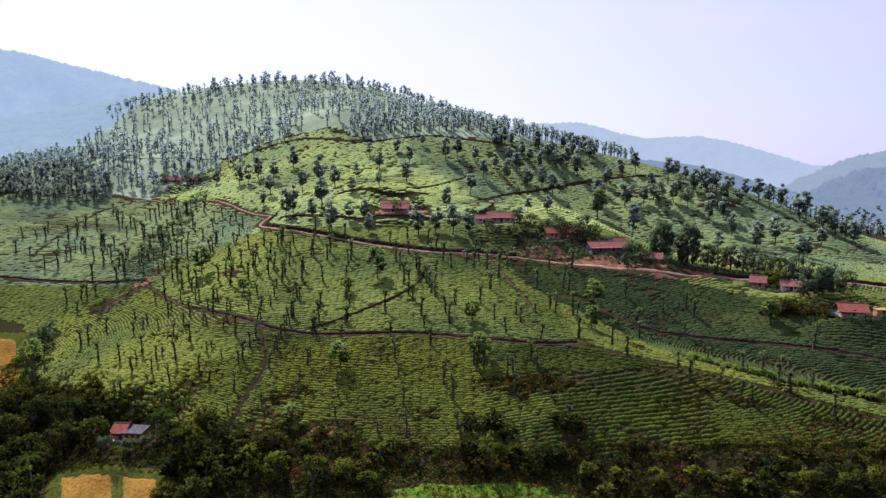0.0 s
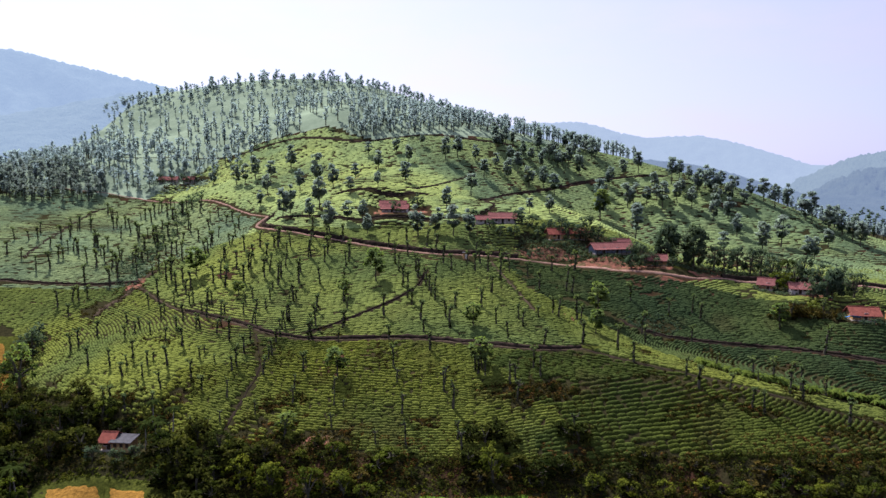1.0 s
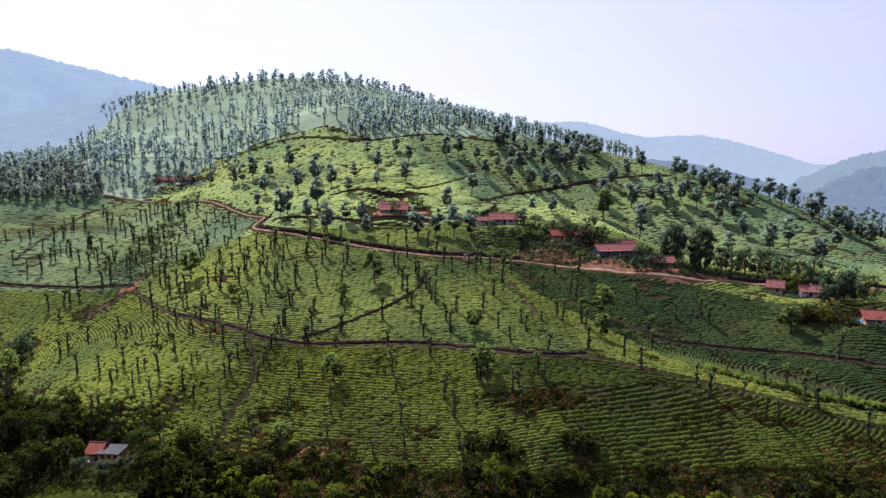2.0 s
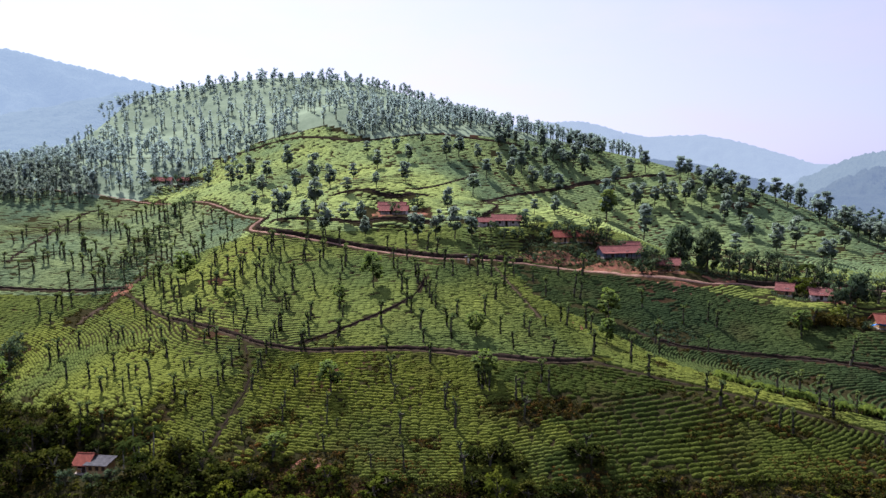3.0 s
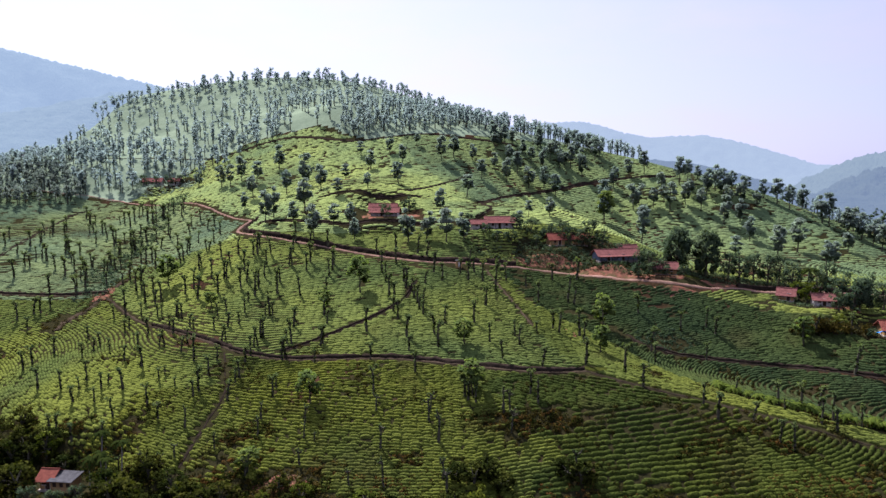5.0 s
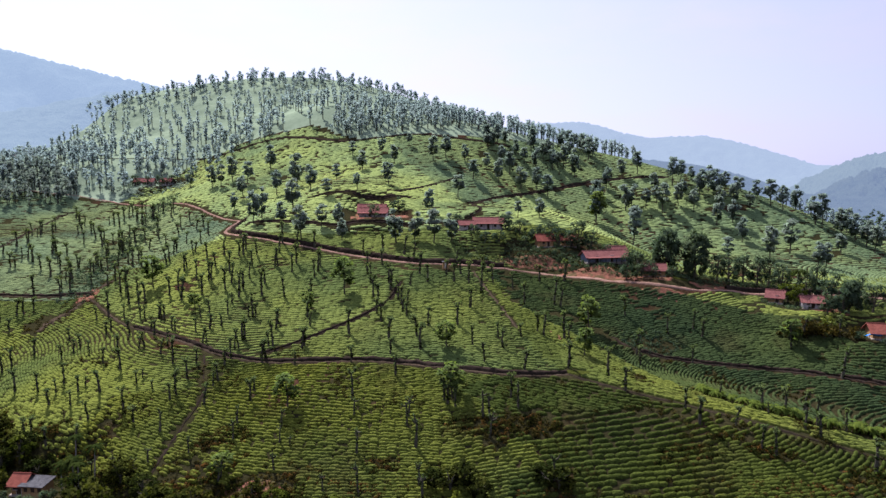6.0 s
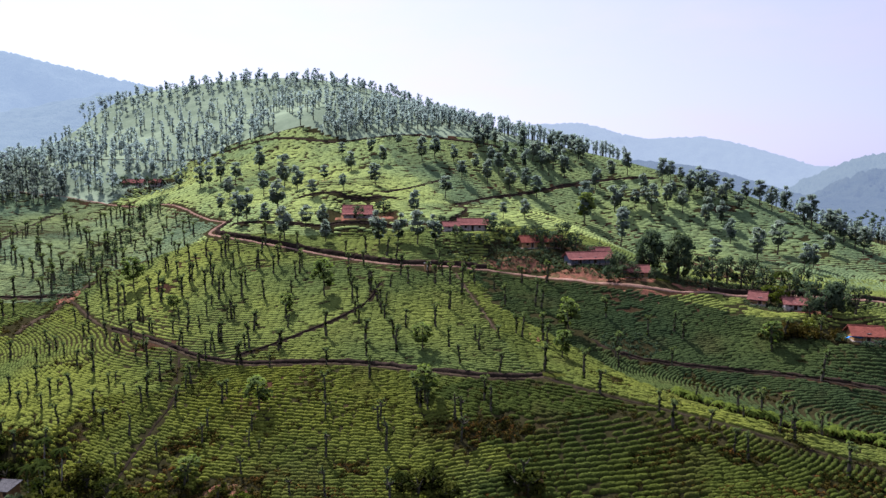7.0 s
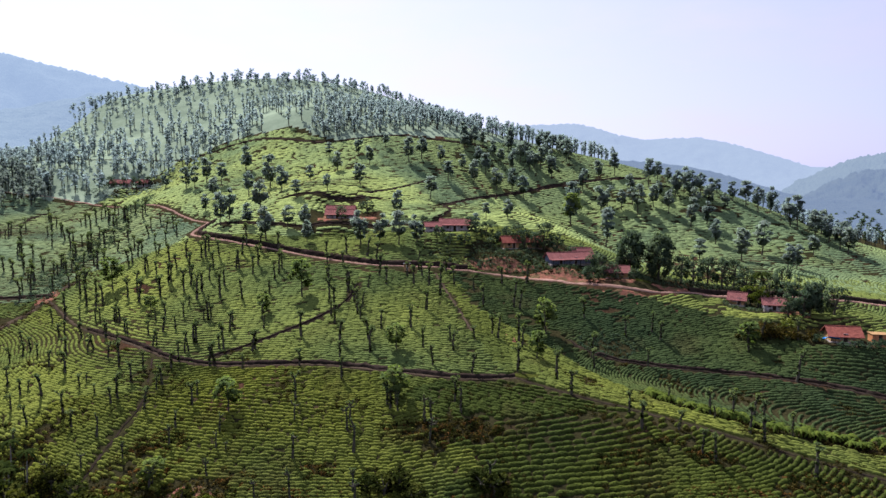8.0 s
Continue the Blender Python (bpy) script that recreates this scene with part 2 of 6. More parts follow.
ORANGE_WALL = material("orange_wall", plain((0.26, 0.11, 0.045), (0.36, 0.17, 0.075), 1.5, 0.85, 0.2, 0.02))
# Bluish wall darkened: the deep verandah's shade is in its colour.
BLUEGREY = material("shaded_bluegrey_wall", plain((0.09, 0.10, 0.13), (0.16, 0.18, 0.22), 1.5, 0.9, 0.2, 0.02))
DARK_WOOD = material("dark_wood", plain((0.02, 0.014, 0.01), (0.05, 0.035, 0.025), 4.0, 0.7, 0.3, 0.02))
BLUE_TARP = material("blue_tarpaulin", plain((0.02, 0.16, 0.55), (0.05, 0.28, 0.72), 1.0, 0.45, 0.5, 0.05))
STONE = material("rubble_stone", plain((0.12, 0.10, 0.085), (0.28, 0.24, 0.20), 1.6, 0.9, 0.9, 0.15))

# ---- the land ----
def part(name, bm, mat, parent=None, label=""):
    me = bpy.data.meshes.new(name)
    bm.to_mesh(me)
    bm.free()
    me.materials.append(mat)
    ob = new(name, me)
    ob.parent = parent
    return tagged(ob, label)


def mesh_of(name, verts, faces, mat, smooth=True):
    """A mesh from arrays of corners and of faces with equal numbers of corners."""
    verts, faces = np.asarray(verts, np.float32), np.asarray(faces, np.int32)
    me = bpy.data.meshes.new(name)
    me.vertices.add(len(verts))
    me.vertices.foreach_set("co", verts.ravel())
    n = faces.shape[1]
    me.loops.add(faces.size)
    me.loops.foreach_set("vertex_index", faces.ravel())
    me.polygons.add(len(faces))
    me.polygons.foreach_set("loop_start", np.arange(0, faces.size, n, dtype=np.int32))
    me.polygons.foreach_set("loop_total", np.full(len(faces), n, np.int32))
    me.polygons.foreach_set("use_smooth", np.full(len(faces), smooth, bool))
    me.update(calc_edges=True)
    me.materials.append(mat)
    return me


# Low swells and hollows on a rising slope: heights of rounded bumps at even steps over the valley side.
NEAR_SWELLS = [
    [-0.6, -1.1, 5.9, -3.6, -2.7, -1.4, -6.9, -3.7, 2.9, 2.4, 1.9],
    [1.4, 3.7, -11.2, -2.4, 8.3, 2.5, 4.3, 18.2, -1.9, 2.9, -9.3],
    [-11, -4.8, 5.2, 11.4, -6.8, -1.6, 4.5, -13.7, -5.2, 8.8, -3.1],
    [0.5, -0.2, -3.7, -7.4, -1.2, 10.8, -3, 7.8, 5.2, 1.3, 4.5],
    [-4.2, 0, -4, 7.8, -1.8, 2.8, -11.9, 6.7, -4, -1.1, 0.2],
    [3.4, -3.5, -1.5, 5.4, -10.5, 5.2, 9.1, 3.5, -2.6, 5.9, -3.8],
    [4.5, -9.2, -4.3, -5, 15, -7.7, 1.5, 9.8, -7.9, -7.9, -4.6],
]
SLOPE_SWELLS = [
    [-3.7, -9.8, 7.5, -3.8, 9.3, -14.1, -11.2, 18.2, -2.5],
    [-3, -9.5, 12.7, -21.4, 9.4, -0.8, 0.9, 7.3, -1.8],
    [13.3, -15.7, 3.6, 6.6, 9.2, 8.4, 10.9, 2.9, -5.6],
    [-0.9, 3.4, 6.8, 9.9, 0.6, -2.7, -4.1, 2.2, 1.2],
]
FAR_SWELLS = [
    [1.3, 4.7, 0.1, 0.1, -0.3, 0.4, -0.8, 0.9, 1.7],
    [1, 2, 1, -2.9, 0.8, 1, -2.9, 3.6, -4.1],
    [1.4, -6.8, -1.5, 4.3, 2, 6.1, -2.6, -3.4, -5.8],
    [3.6, 0.3, 6.1, -1.5, 2.4, 4.8, -3.2, -10.1, -12.6],
    [-3, -2.6, -15.1, -23, 5.4, -5.3, -19.2, -22.4, -18.5],
    [-1.9, 1.6, 21.6, 37.3, 31, 7.8, -10, -7.5, -7],
    [8.4, 1, 2.8, 2.3, 2.3, 3.2, -15.7, -23.7, -16.5],
    [1.9, -5.1, -20.3, -27.7, -19.1, -15.4, -18.9, -19.7, -12.5],
]
SWELL_SETS = (
    (NEAR_SWELLS, -155, 31, 118, 30, 27),
    (SLOPE_SWELLS, -190, 47, 325, 46, 42),
    (FAR_SWELLS, -560, 120, 60, 120, 105),
)


def land(x, y):
    """The height of the ground."""
    x, y = np.asarray(x, float), np.asarray(y, float)
    z = 17 + 0.235 * np.logaddexp(0, (y - 128) / 9) * 9 * np.exp(-np.maximum(y - 500, 0) / 600) / (1 + np.exp(np.minimum((x - 480) / 50, 50)))
    for rows, x0, dx, y0, dy, s in SWELL_SETS:
        for j, row in enumerate(rows):
            ry = np.exp(-((y - y0 - dy * j) ** 2) / (2 * s * s))
            for i, h in enumerate(row):
                if h:
                    z = z + h * ry * np.exp(-((x - x0 - dx * i) ** 2) / (2 * s * s))
    return z


def steps(*spans):
    """Coordinates along an axis, in spans of (start, end, first step, last step)."""
    out = []
    for a0, a1, s0, s1 in spans:
        v, far = a0, a1 - a0
        while v < a1 - 0.5 * min(s0, s1):
            out.append(v)
            f = (v - a0) / far
            v += s0 * (s1 / s0) ** f
    return np.array(out + [spans[-1][1]])


gx = steps((-4500, -380, 400, 8), (-380, -280, 6, 6), (-280, -170, 6, 2.3), (-170, 150, 2.3, 2.3), (150, 280, 2.3, 6), (280, 4500, 8, 400))
gy = steps((-3000, 60, 400, 8), (60, 122, 6, 2.5), (122, 300, 2.2, 2.2), (300, 470, 2.2, 4), (470, 900, 5, 10), (900, 4800, 12, 400))
mx, my = np.meshgrid(gx, gy)
mz = land(mx, my)
nx, ny = len(gx), len(gy)
idx = np.arange(nx * ny).reshape(ny, nx)
quads = np.stack([idx[:-1, :-1], idx[:-1, 1:], idx[1:, 1:], idx[1:, :-1]], -1).reshape(-1, 4)
ground = tagged(new("ground", mesh_of("ground", np.stack([mx, my, mz], -1).reshape(-1, 3), quads, EARTH)),
                "hilly earth ground with low herbs under tea fields", "ground", kind="structure")

# ---- road, tracks and footpaths (x, y along the middle) ----
ROAD = [(-230, 372), (-197, 377), (-183, 379), (-168, 379), (-148, 372), (-122, 349), (-104, 330), (-92, 317), (-81, 305.5), (-75.5, 298), (-75.5, 291), (-77, 284),
        (-74, 273), (-67, 263), (-59, 257.5), (-50.6, 254), (-38.4, 251), (-26.2, 245.5), (-14, 236.5), (-6.5, 231), (0.5, 229.5), (7.4, 231), (12.8, 233.5),
        (19.9, 234.5), (26.2, 234.6), (34, 233.4), (42.4, 230), (50, 226), (57.7, 222), (65.5, 216.6), (73, 215.2), (81.5, 217.0), (90, 218.2), (99, 220), (112, 222), (124, 221.5), (140, 219.5), (175, 216)]
TRACK = [(-106, 235.6), (-98.6, 227.6), (-89.3, 217), (-78.3, 205.5), (-66.5, 195.8), (-57.5, 189), (-49.8, 183.2), (-44, 180), (-38.3, 178.2), (-32.8, 177.6), (-24.8, 177.4),
         (-16.7, 176.3), (-8.6, 174.5), (-3.3, 172.2), (4.4, 169.2), (13, 166.4), (19, 164.6), (25, 163.6), (29.8, 163.4), (34, 164.5)]
WEST_TRACK = [(-175, 240), (-139, 239), (-128, 239.2), (-120.6, 238.8), (-113.6, 239.4), (-107, 238)]
GULLY_PATH = [(-104, 250), (-107.3, 238), (-105.8, 228), (-109.5, 222), (-110, 214)]
UPPER_PATH = [(17.4, 306.6), (28.6, 330.4), (41.5, 342.9), (64, 359), (82, 364.5), (102, 365.8), (118, 362)]
EAST_TRACK = [(40, 205), (50, 193), (56, 186.8), (67, 186), (83, 184), (97.5, 178.4), (112, 168), (135, 158)]
SLANT_PATH = [(-36.7, 182.4), (-29.6, 188), (-21.9, 193), (-14.9, 196), (-9.3, 200), (-6.6, 204), (-5, 214)]
FOOT_PATH = [(-46.8, 139), (-46.3, 144), (-44.8, 153), (-43.5, 162), (-47, 172), (-50, 181)]
SPUR_PATH = [(34, 164.5), (43, 158), (56, 151), (68, 146.5), (82, 141.5), (97, 137)]
RIDGE_PATH = [(16.2, 229.5), (18.6, 220), (21.2, 209), (24, 198), (25.8, 190)]
HIGH_PATH = [(-238, 449), (-200, 433), (-170, 444), (-150, 438), (-118, 430), (-88, 418), (-53, 400), (-38, 398), (-10, 394), (14, 384), (40, 386)]

CONTOUR_PATH = [(-68, 281), (-60.5, 275.6), (-50, 272), (-38.3, 270.1), (-28, 267), (-21, 264.5), (-12, 265), (-4.6, 266.4), (6.7, 265.9)]
KNOLL_PATH = [(-12.2, 302), (-3.3, 321), (4.4, 334.2), (13.1, 344.6)]
SHED_PATH = [(11.5, 267), (16.9, 273.2), (20.6, 275.7), (21.5, 285), (20.4, 294.7), (18.9, 307)]
BACK_PATH = [(-45.1, 294.6), (-38, 296.5), (-32.8, 295.6), (-19, 295), (-6.7, 297.2)]
WEST_PATH = [(-158, 259), (-160, 275), (-162.5, 290.5), (-171, 312), (-176.8, 328.4), (-181, 354.4), (-174, 364.8)]


def along(line, step=1.5):
    """A line smoothed through its corners, at even steps."""
    p = np.array(line, float)
    for _ in range(3):
        q = np.empty((2 * len(p), 2))
        q[0], q[-1] = p[0], p[-1]
        q[1:-1:2], q[2:-1:2] = 0.75 * p[:-1] + 0.25 * p[1:], 0.25 * p[:-1] + 0.75 * p[1:]
        p = q
    d = np.r_[0, np.cumsum(np.hypot(*np.diff(p, axis=0).T))]
    s = np.linspace(0, d[-1], max(3, int(d[-1] / step)))
    return np.stack([np.interp(s, d, p[:, 0]), np.interp(s, d, p[:, 1])], -1)


def away(x, y, line):
    """How far places lie from a line, and the nearest stretch of it."""
    x, y = np.asarray(x, float), np.asarray(y, float)
    best, which = np.full(x.shape, 1e9), np.zeros(x.shape, int)
    for i, (a0, a1) in enumerate(zip(line[:-1], line[1:])):
        d = a1 - a0
        k = np.clip(((x - a0[0]) * d[0] + (y - a0[1]) * d[1]) / (d @ d), 0, 1)
        r = np.hypot(x - a0[0] - k * d[0], y - a0[1] - k * d[1])
        near = r < best
        best, which = np.where(near, r, best), np.where(near, i, which)
    return best, which


road_line, track_line = along(ROAD, 3.0), along(TRACK, 3.0)
BENCHES = [(road_line, 2.0, 2.2), (track_line, 0.9, 1.5), (along(EAST_TRACK, 4.0), 1.0, 1.6), (along(WEST_TRACK, 4.0), 1.0, 1.6), (along(UPPER_PATH, 4.0), 0.7, 1.2)]
# Level yards cut into the slope: middle, radius, height.
YARDS = [(-21, 283, 8.5), (-18.5, 275, 8.5), (21, 259, 8.5), (40.5, 248, 4.5), (48.5, 248, 4.5), (57.5, 236.5, 6), (69.5, 225, 6), (101.2, 213.5, 4), (108.5, 208, 6), (117, 190, 8), (-69.5, 143, 7), (-158, 402, 9), (-31, 322, 9)]


def carved(x, y):
    """The ground with the road benches and yards cut into it."""
    z = land(x, y)
    for line, half, slope in BENCHES:
        r, i = away(x, y, line)
        level = land(line[:-1, 0], line[:-1, 1])[i]
        k = np.clip((half + slope - r) / slope, 0, 1)
        z = z + (level - z) * k
    for cx, cy, rad in YARDS:
        k = np.clip((rad + 7 - np.hypot(x - cx, y - cy)) / 7, 0, 1)
        z = z + (land(cx, cy) - z) * k
    return z


inner = (mx > -300) & (mx < 220) & (my > 120) & (my < 420)
mz[inner] = carved(mx[inner], my[inner])
rough = np.array([noise.noise((px * 0.35, py * 0.35, 0.0)) for px, py in zip(mx[inner], my[inner])])
mz[inner] += 0.12 * rough
co = np.stack([mx, my, mz], -1).reshape(-1, 3).astype(np.float32)
ground.data.vertices.foreach_set("co", co.ravel())
ground.data.update()


def height(x, y):
    """The finished ground's height, read off its mesh."""
    x, y = np.asarray(x, float), np.asarray(y, float)
    i, j = np.clip(np.searchsorted(gx, x) - 1, 0, nx - 2), np.clip(np.searchsorted(gy, y) - 1, 0, ny - 2)
    u, v = (x - gx[i]) / (gx[i + 1] - gx[i]), (y - gy[j]) / (gy[j + 1] - gy[j])
    return (mz[j, i] * (1 - u) + mz[j, i + 1] * u) * (1 - v) + (mz[j + 1, i] * (1 - u) + mz[j + 1, i + 1] * u) * v


def strip(name, line, offsets, lifts, mat, label, category, ragged=0.15, step=1.2, seed=1, kind="structure"):
    """A band laid along a line: points across it at offsets to the left, at lifts over the ground."""
    rng = np.random.default_rng(seed)
    p = along(line, step)
    d = np.gradient(p, axis=0)
    left = np.stack([-d[:, 1], d[:, 0]], -1) / np.hypot(*d.T)[:, None]
    n, m = len(p), len(offsets)
    off = np.array(offsets)[None] + rng.normal(0, ragged, (n, m))
    q = p[:, None] + left[:, None] * off[..., None]
    z = height(q[..., 0], q[..., 1]) + np.array(lifts)[None] + rng.normal(0, 0.25 * ragged, (n, m))
    v = np.concatenate([q, z[..., None]], -1).reshape(-1, 3)
    k = np.arange(n * m).reshape(n, m)
    f = np.stack([k[:-1, :-1], k[1:, :-1], k[1:, 1:], k[:-1, 1:]], -1).reshape(-1, 4)
    return tagged(new(name, mesh_of(name, v, f, mat)), label, category, kind=kind)


strip("road", ROAD, (-0.75, -0.45, 0, 0.45, 0.75), (-0.25, 0.22, 0.26, 0.22, -0.25), ROAD_DIRT, "pale trodden dirt road along the hillside", "road", 0.12)
strip("road_bank", ROAD[9:25], (1.8, 2.2, 2.7, 3.4), (-0.3, 0.9, 1.3, -0.6), SHADE_BANK, "cut earth bank above the road, darkened for shade", "bank", 0.25, 1.0, 2)
strip("road_wall", ROAD[32:], (1.3, 1.5, 2.1, 2.8), (-0.3, 1.0, 1.3, -0.6), SHADE_BANK, "dark retaining bank above the eastern road", "bank", 0.15, 1.0, 8)
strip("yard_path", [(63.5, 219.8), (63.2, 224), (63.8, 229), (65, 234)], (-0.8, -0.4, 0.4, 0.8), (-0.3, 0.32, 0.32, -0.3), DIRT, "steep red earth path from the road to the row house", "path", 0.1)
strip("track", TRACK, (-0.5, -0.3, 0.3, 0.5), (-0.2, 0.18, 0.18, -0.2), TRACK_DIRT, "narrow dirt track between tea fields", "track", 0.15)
# Stands in for the shadow line of the tea above the track.
strip("track_bank", TRACK[3:], (0.4, 0.55, 1.1, 1.6), (-0.3, 0.6, 0.8, -0.4), SHADE_BANK, "earth bank above the track, darkened for shade", "bank", 0.2, 1.0, 3)
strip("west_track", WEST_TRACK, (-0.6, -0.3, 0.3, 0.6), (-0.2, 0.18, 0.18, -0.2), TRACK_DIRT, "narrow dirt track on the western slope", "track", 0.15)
strip("west_track_bank", WEST_TRACK, (0.6, 0.8, 1.2, 1.6), (-0.3, 0.6, 0.75, -0.4), SHADE_BANK, "earth bank above the track, darkened for shade", "bank", 0.2, 1.0, 4)
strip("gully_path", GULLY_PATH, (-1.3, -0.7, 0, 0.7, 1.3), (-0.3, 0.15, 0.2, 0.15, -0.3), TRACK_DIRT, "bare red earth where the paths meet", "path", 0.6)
strip("upper_path", UPPER_PATH, (-0.9, -0.5, 0.5, 0.9), (-0.3, 0.2, 0.25, -0.3), SHADE_BANK, "dark footpath across the upper tea slope", "path", 0.15)
strip("upper_path_bank", UPPER_PATH, (0.3, 0.5, 0.8, 1.2), (-0.3, 0.55, 0.65, -0.4), SHADE_BANK, "earth bank above the upper footpath, darkened for shade", "bank", 0.15, 1.0, 9)
strip("east_track", EAST_TRACK[1:], (-0.5, -0.25, 0.25, 0.5), (-0.2, 0.18, 0.18, -0.2), SHADE_BANK, "dirt track at the foot of the shaded field", "track", 0.15)
strip("east_track_bank", EAST_TRACK[2:], (0.6, 0.8, 1.1, 1.5), (-0.3, 0.5, 0.6, -0.4), SHADE_BANK, "earth bank above the eastern track, darkened for shade", "bank", 0.2, 1.0, 10)
strip("slant_path", SLANT_PATH, (-0.45, -0.2, 0.2, 0.45), (-0.2, 0.12, 0.12, -0.2), SHADE_BANK, "narrow footpath slanting between tea rows", "path", 0.08)
# A dark strip in place of a shaded ditch.
strip("slant_path_bank", SLANT_PATH, (0.2, 0.35, 0.6, 0.9), (-0.3, 0.4, 0.5, -0.4), SHADE_BANK, "low dark strip for the shaded ditch beside the slanting footpath", "bank", 0.1, 1.0, 14)
strip("foot_path", FOOT_PATH, (-0.3, -0.15, 0.15, 0.3), (-0.2, 0.12, 0.12, -0.2), SHADE_BANK, "narrow earth path down through the tea", "path", 0.15)
strip("spur_path", SPUR_PATH, (-0.45, -0.2, 0.2, 0.45), (-0.2, 0.12, 0.12, -0.2), SHADE_BANK, "narrow footpath along the spur", "path", 0.1)
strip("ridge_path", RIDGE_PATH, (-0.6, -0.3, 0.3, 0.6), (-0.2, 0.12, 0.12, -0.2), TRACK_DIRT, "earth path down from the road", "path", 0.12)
strip("high_path", HIGH_PATH, (-0.8, -0.4, 0.4, 0.8), (-0.3, 0.2, 0.2, -0.3), SHADE_BANK, "dark footpath below the wooded ridge", "path", 0.15)

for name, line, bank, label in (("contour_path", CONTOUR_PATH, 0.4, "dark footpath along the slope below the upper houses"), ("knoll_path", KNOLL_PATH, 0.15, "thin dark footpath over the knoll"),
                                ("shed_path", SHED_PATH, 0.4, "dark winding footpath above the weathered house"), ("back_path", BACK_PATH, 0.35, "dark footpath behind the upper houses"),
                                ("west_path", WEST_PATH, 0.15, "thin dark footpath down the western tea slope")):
    strip(name, line, (-0.45, -0.2, 0.2, 0.45), (-0.25, 0.16, 0.16, -0.25), SHADE_BANK, label, "path", 0.12, 1.2, 12)
    strip(name + "_bank", line, (0.3, 0.5, 0.8, 1.2), (-0.3, bank, bank + 0.1, -0.4), SHADE_BANK, "low earth bank beside the footpath, darkened for shade", "bank", 0.15, 1.0, 13)


# ---- tea ----
def bulk(verts, faces, places, turns, scales, lifts=None):
    """Many copies of a small shape in one pair of arrays: places (n, 3), turns about z, scales (n, 3)."""
    v, f = np.asarray(verts, float), np.asarray(faces, int)
    c, s = np.cos(turns)[:, None], np.sin(turns)[:, None]
    p = v[None] * scales[:, None]
    out = np.stack([p[..., 0] * c - p[..., 1] * s, p[..., 0] * s + p[..., 1] * c, p[..., 2]], -1) + places[:, None]
    return out, (f[None] + (np.arange(len(places)) * len(v))[:, None, None])


def dome(sides, rings):
    """A low bush: rings of (radius, height), closed on top; triangles."""
    v, f = [], []
    for k, (r, h) in enumerate(rings):
        for i in range(sides):
            a = 2 * math.pi * (i + 0.5 * (k % 2)) / sides
            c0 = math.cos(a)
            v.append((r * math.copysign(abs(c0) ** 0.6, c0), r * math.sin(a), h))
    v.append((0, 0, rings[-1][1] * 1.06))
    for k in range(len(rings) - 1):
        for i in range(sides):
            a0, a1 = k * sides + i, k * sides + (i + 1) % sides
            b0, b1 = a0 + sides, a1 + sides
            if k % 2 == 0:
                f += [(a0, a1, b0), (a1, b1, b0)]
            else:
                f += [(a0, a1, b1), (a0, b1, b0)]
    top = (len(rings) - 1) * sides
    f += [(top + i, top + (i + 1) % sides, len(v) - 1) for i in range(sides)]
    return v, f


# The lower edge of the tea, above the valley's trees, and the upper edge below the woods.
TEA_FOOT = [(-230, 262), (-170, 232), (-140, 213), (-121, 201), (-116, 190), (-110, 176), (-103, 169), (-88, 162), (-70, 153), (-56, 144), (-45, 137), (-33, 138), (-22, 135), (-8, 132), (20, 131), (45, 127), (80, 126), (125, 127), (180, 130)]
TEA_TOP = [(-230, 369), (-197, 374), (-165, 376), (-140, 432), (-114, 436), (-88, 424), (-70, 422), (-53, 406), (-40, 397), (-10, 392), (10, 386), (40, 392), (70, 402), (105, 405), (135, 392), (165, 360), (190, 335), (240, 310)]
foot_line, top_line = np.array(TEA_FOOT, float), np.array(TEA_TOP, float)
KEEP_CLEAR = [(along(ROAD), 2.5), (along(TRACK), 1.25), (along(WEST_TRACK), 1.25), (along(GULLY_PATH), 1.9), (along(UPPER_PATH), 1.35), (along(EAST_TRACK), 1.4), (along(SLANT_PATH), 1.15),
              (along(FOOT_PATH), 0.95), (along(SPUR_PATH), 1.0), (along(RIDGE_PATH), 1.0), (along(HIGH_PATH), 1.5),
              (along(CONTOUR_PATH), 1.3), (along(KNOLL_PATH), 0.9), (along(SHED_PATH), 1.5), (along(BACK_PATH), 1.3), (along(WEST_PATH), 0.9)]
# Bare or built ground without tea: middle, half widths.
NO_TEA = [(-18, 275, 15, 10), (21, 258.5, 11.5, 5), (46, 244, 20, 11), (60, 233, 20, 9), (100, 227, 32, 7), (108, 211, 12, 8), (118, 191.5, 11, 9), (-158, 403, 24, 10), (-31, 322, 12, 3),
          (-25, 136.5, 7, 3.2), (36, 166, 3.5, 2), (8, 227, 3, 3), (-113, 219, 3, 6), (60, 192, 7, 4)]

# Weedy spots where the lower tea has died out: middle, half widths.
WEEDY = np.array([(11.5, 149.5, 5.5, 2.6), (21, 148, 7, 2.4), (27, 146.5, 3, 1.8), (51, 138, 5.5, 2.0), (64.5, 137.5, 4, 1.8), (81, 133.5, 5.5, 2.6), (58, 141.5, 4, 1.4), (-35.5, 148.6, 6, 2.6), (-75, 159, 3.5, 3),
                  (-67, 152, 6, 2.4), (-4, 141, 4, 1.6), (34, 129.5, 8, 2.2)])


def weedy(x, y):
    """1 in the middle of a weedy spot, 0 outside, with a ragged edge."""
    x, y = np.atleast_1d(x), np.atleast_1d(y)
    d = np.hypot((x[:, None] - WEEDY[:, 0]) / WEEDY[:, 2], (y[:, None] - WEEDY[:, 1]) / WEEDY[:, 3]).min(1)
    ragged = np.array([noise.noise((a0 * 0.5, a1 * 0.5, 9.0)) for a0, a1 in zip(x, y)])
    return np.clip(1.5 - 1.1 * d + 0.7 * ragged, 0, 1)


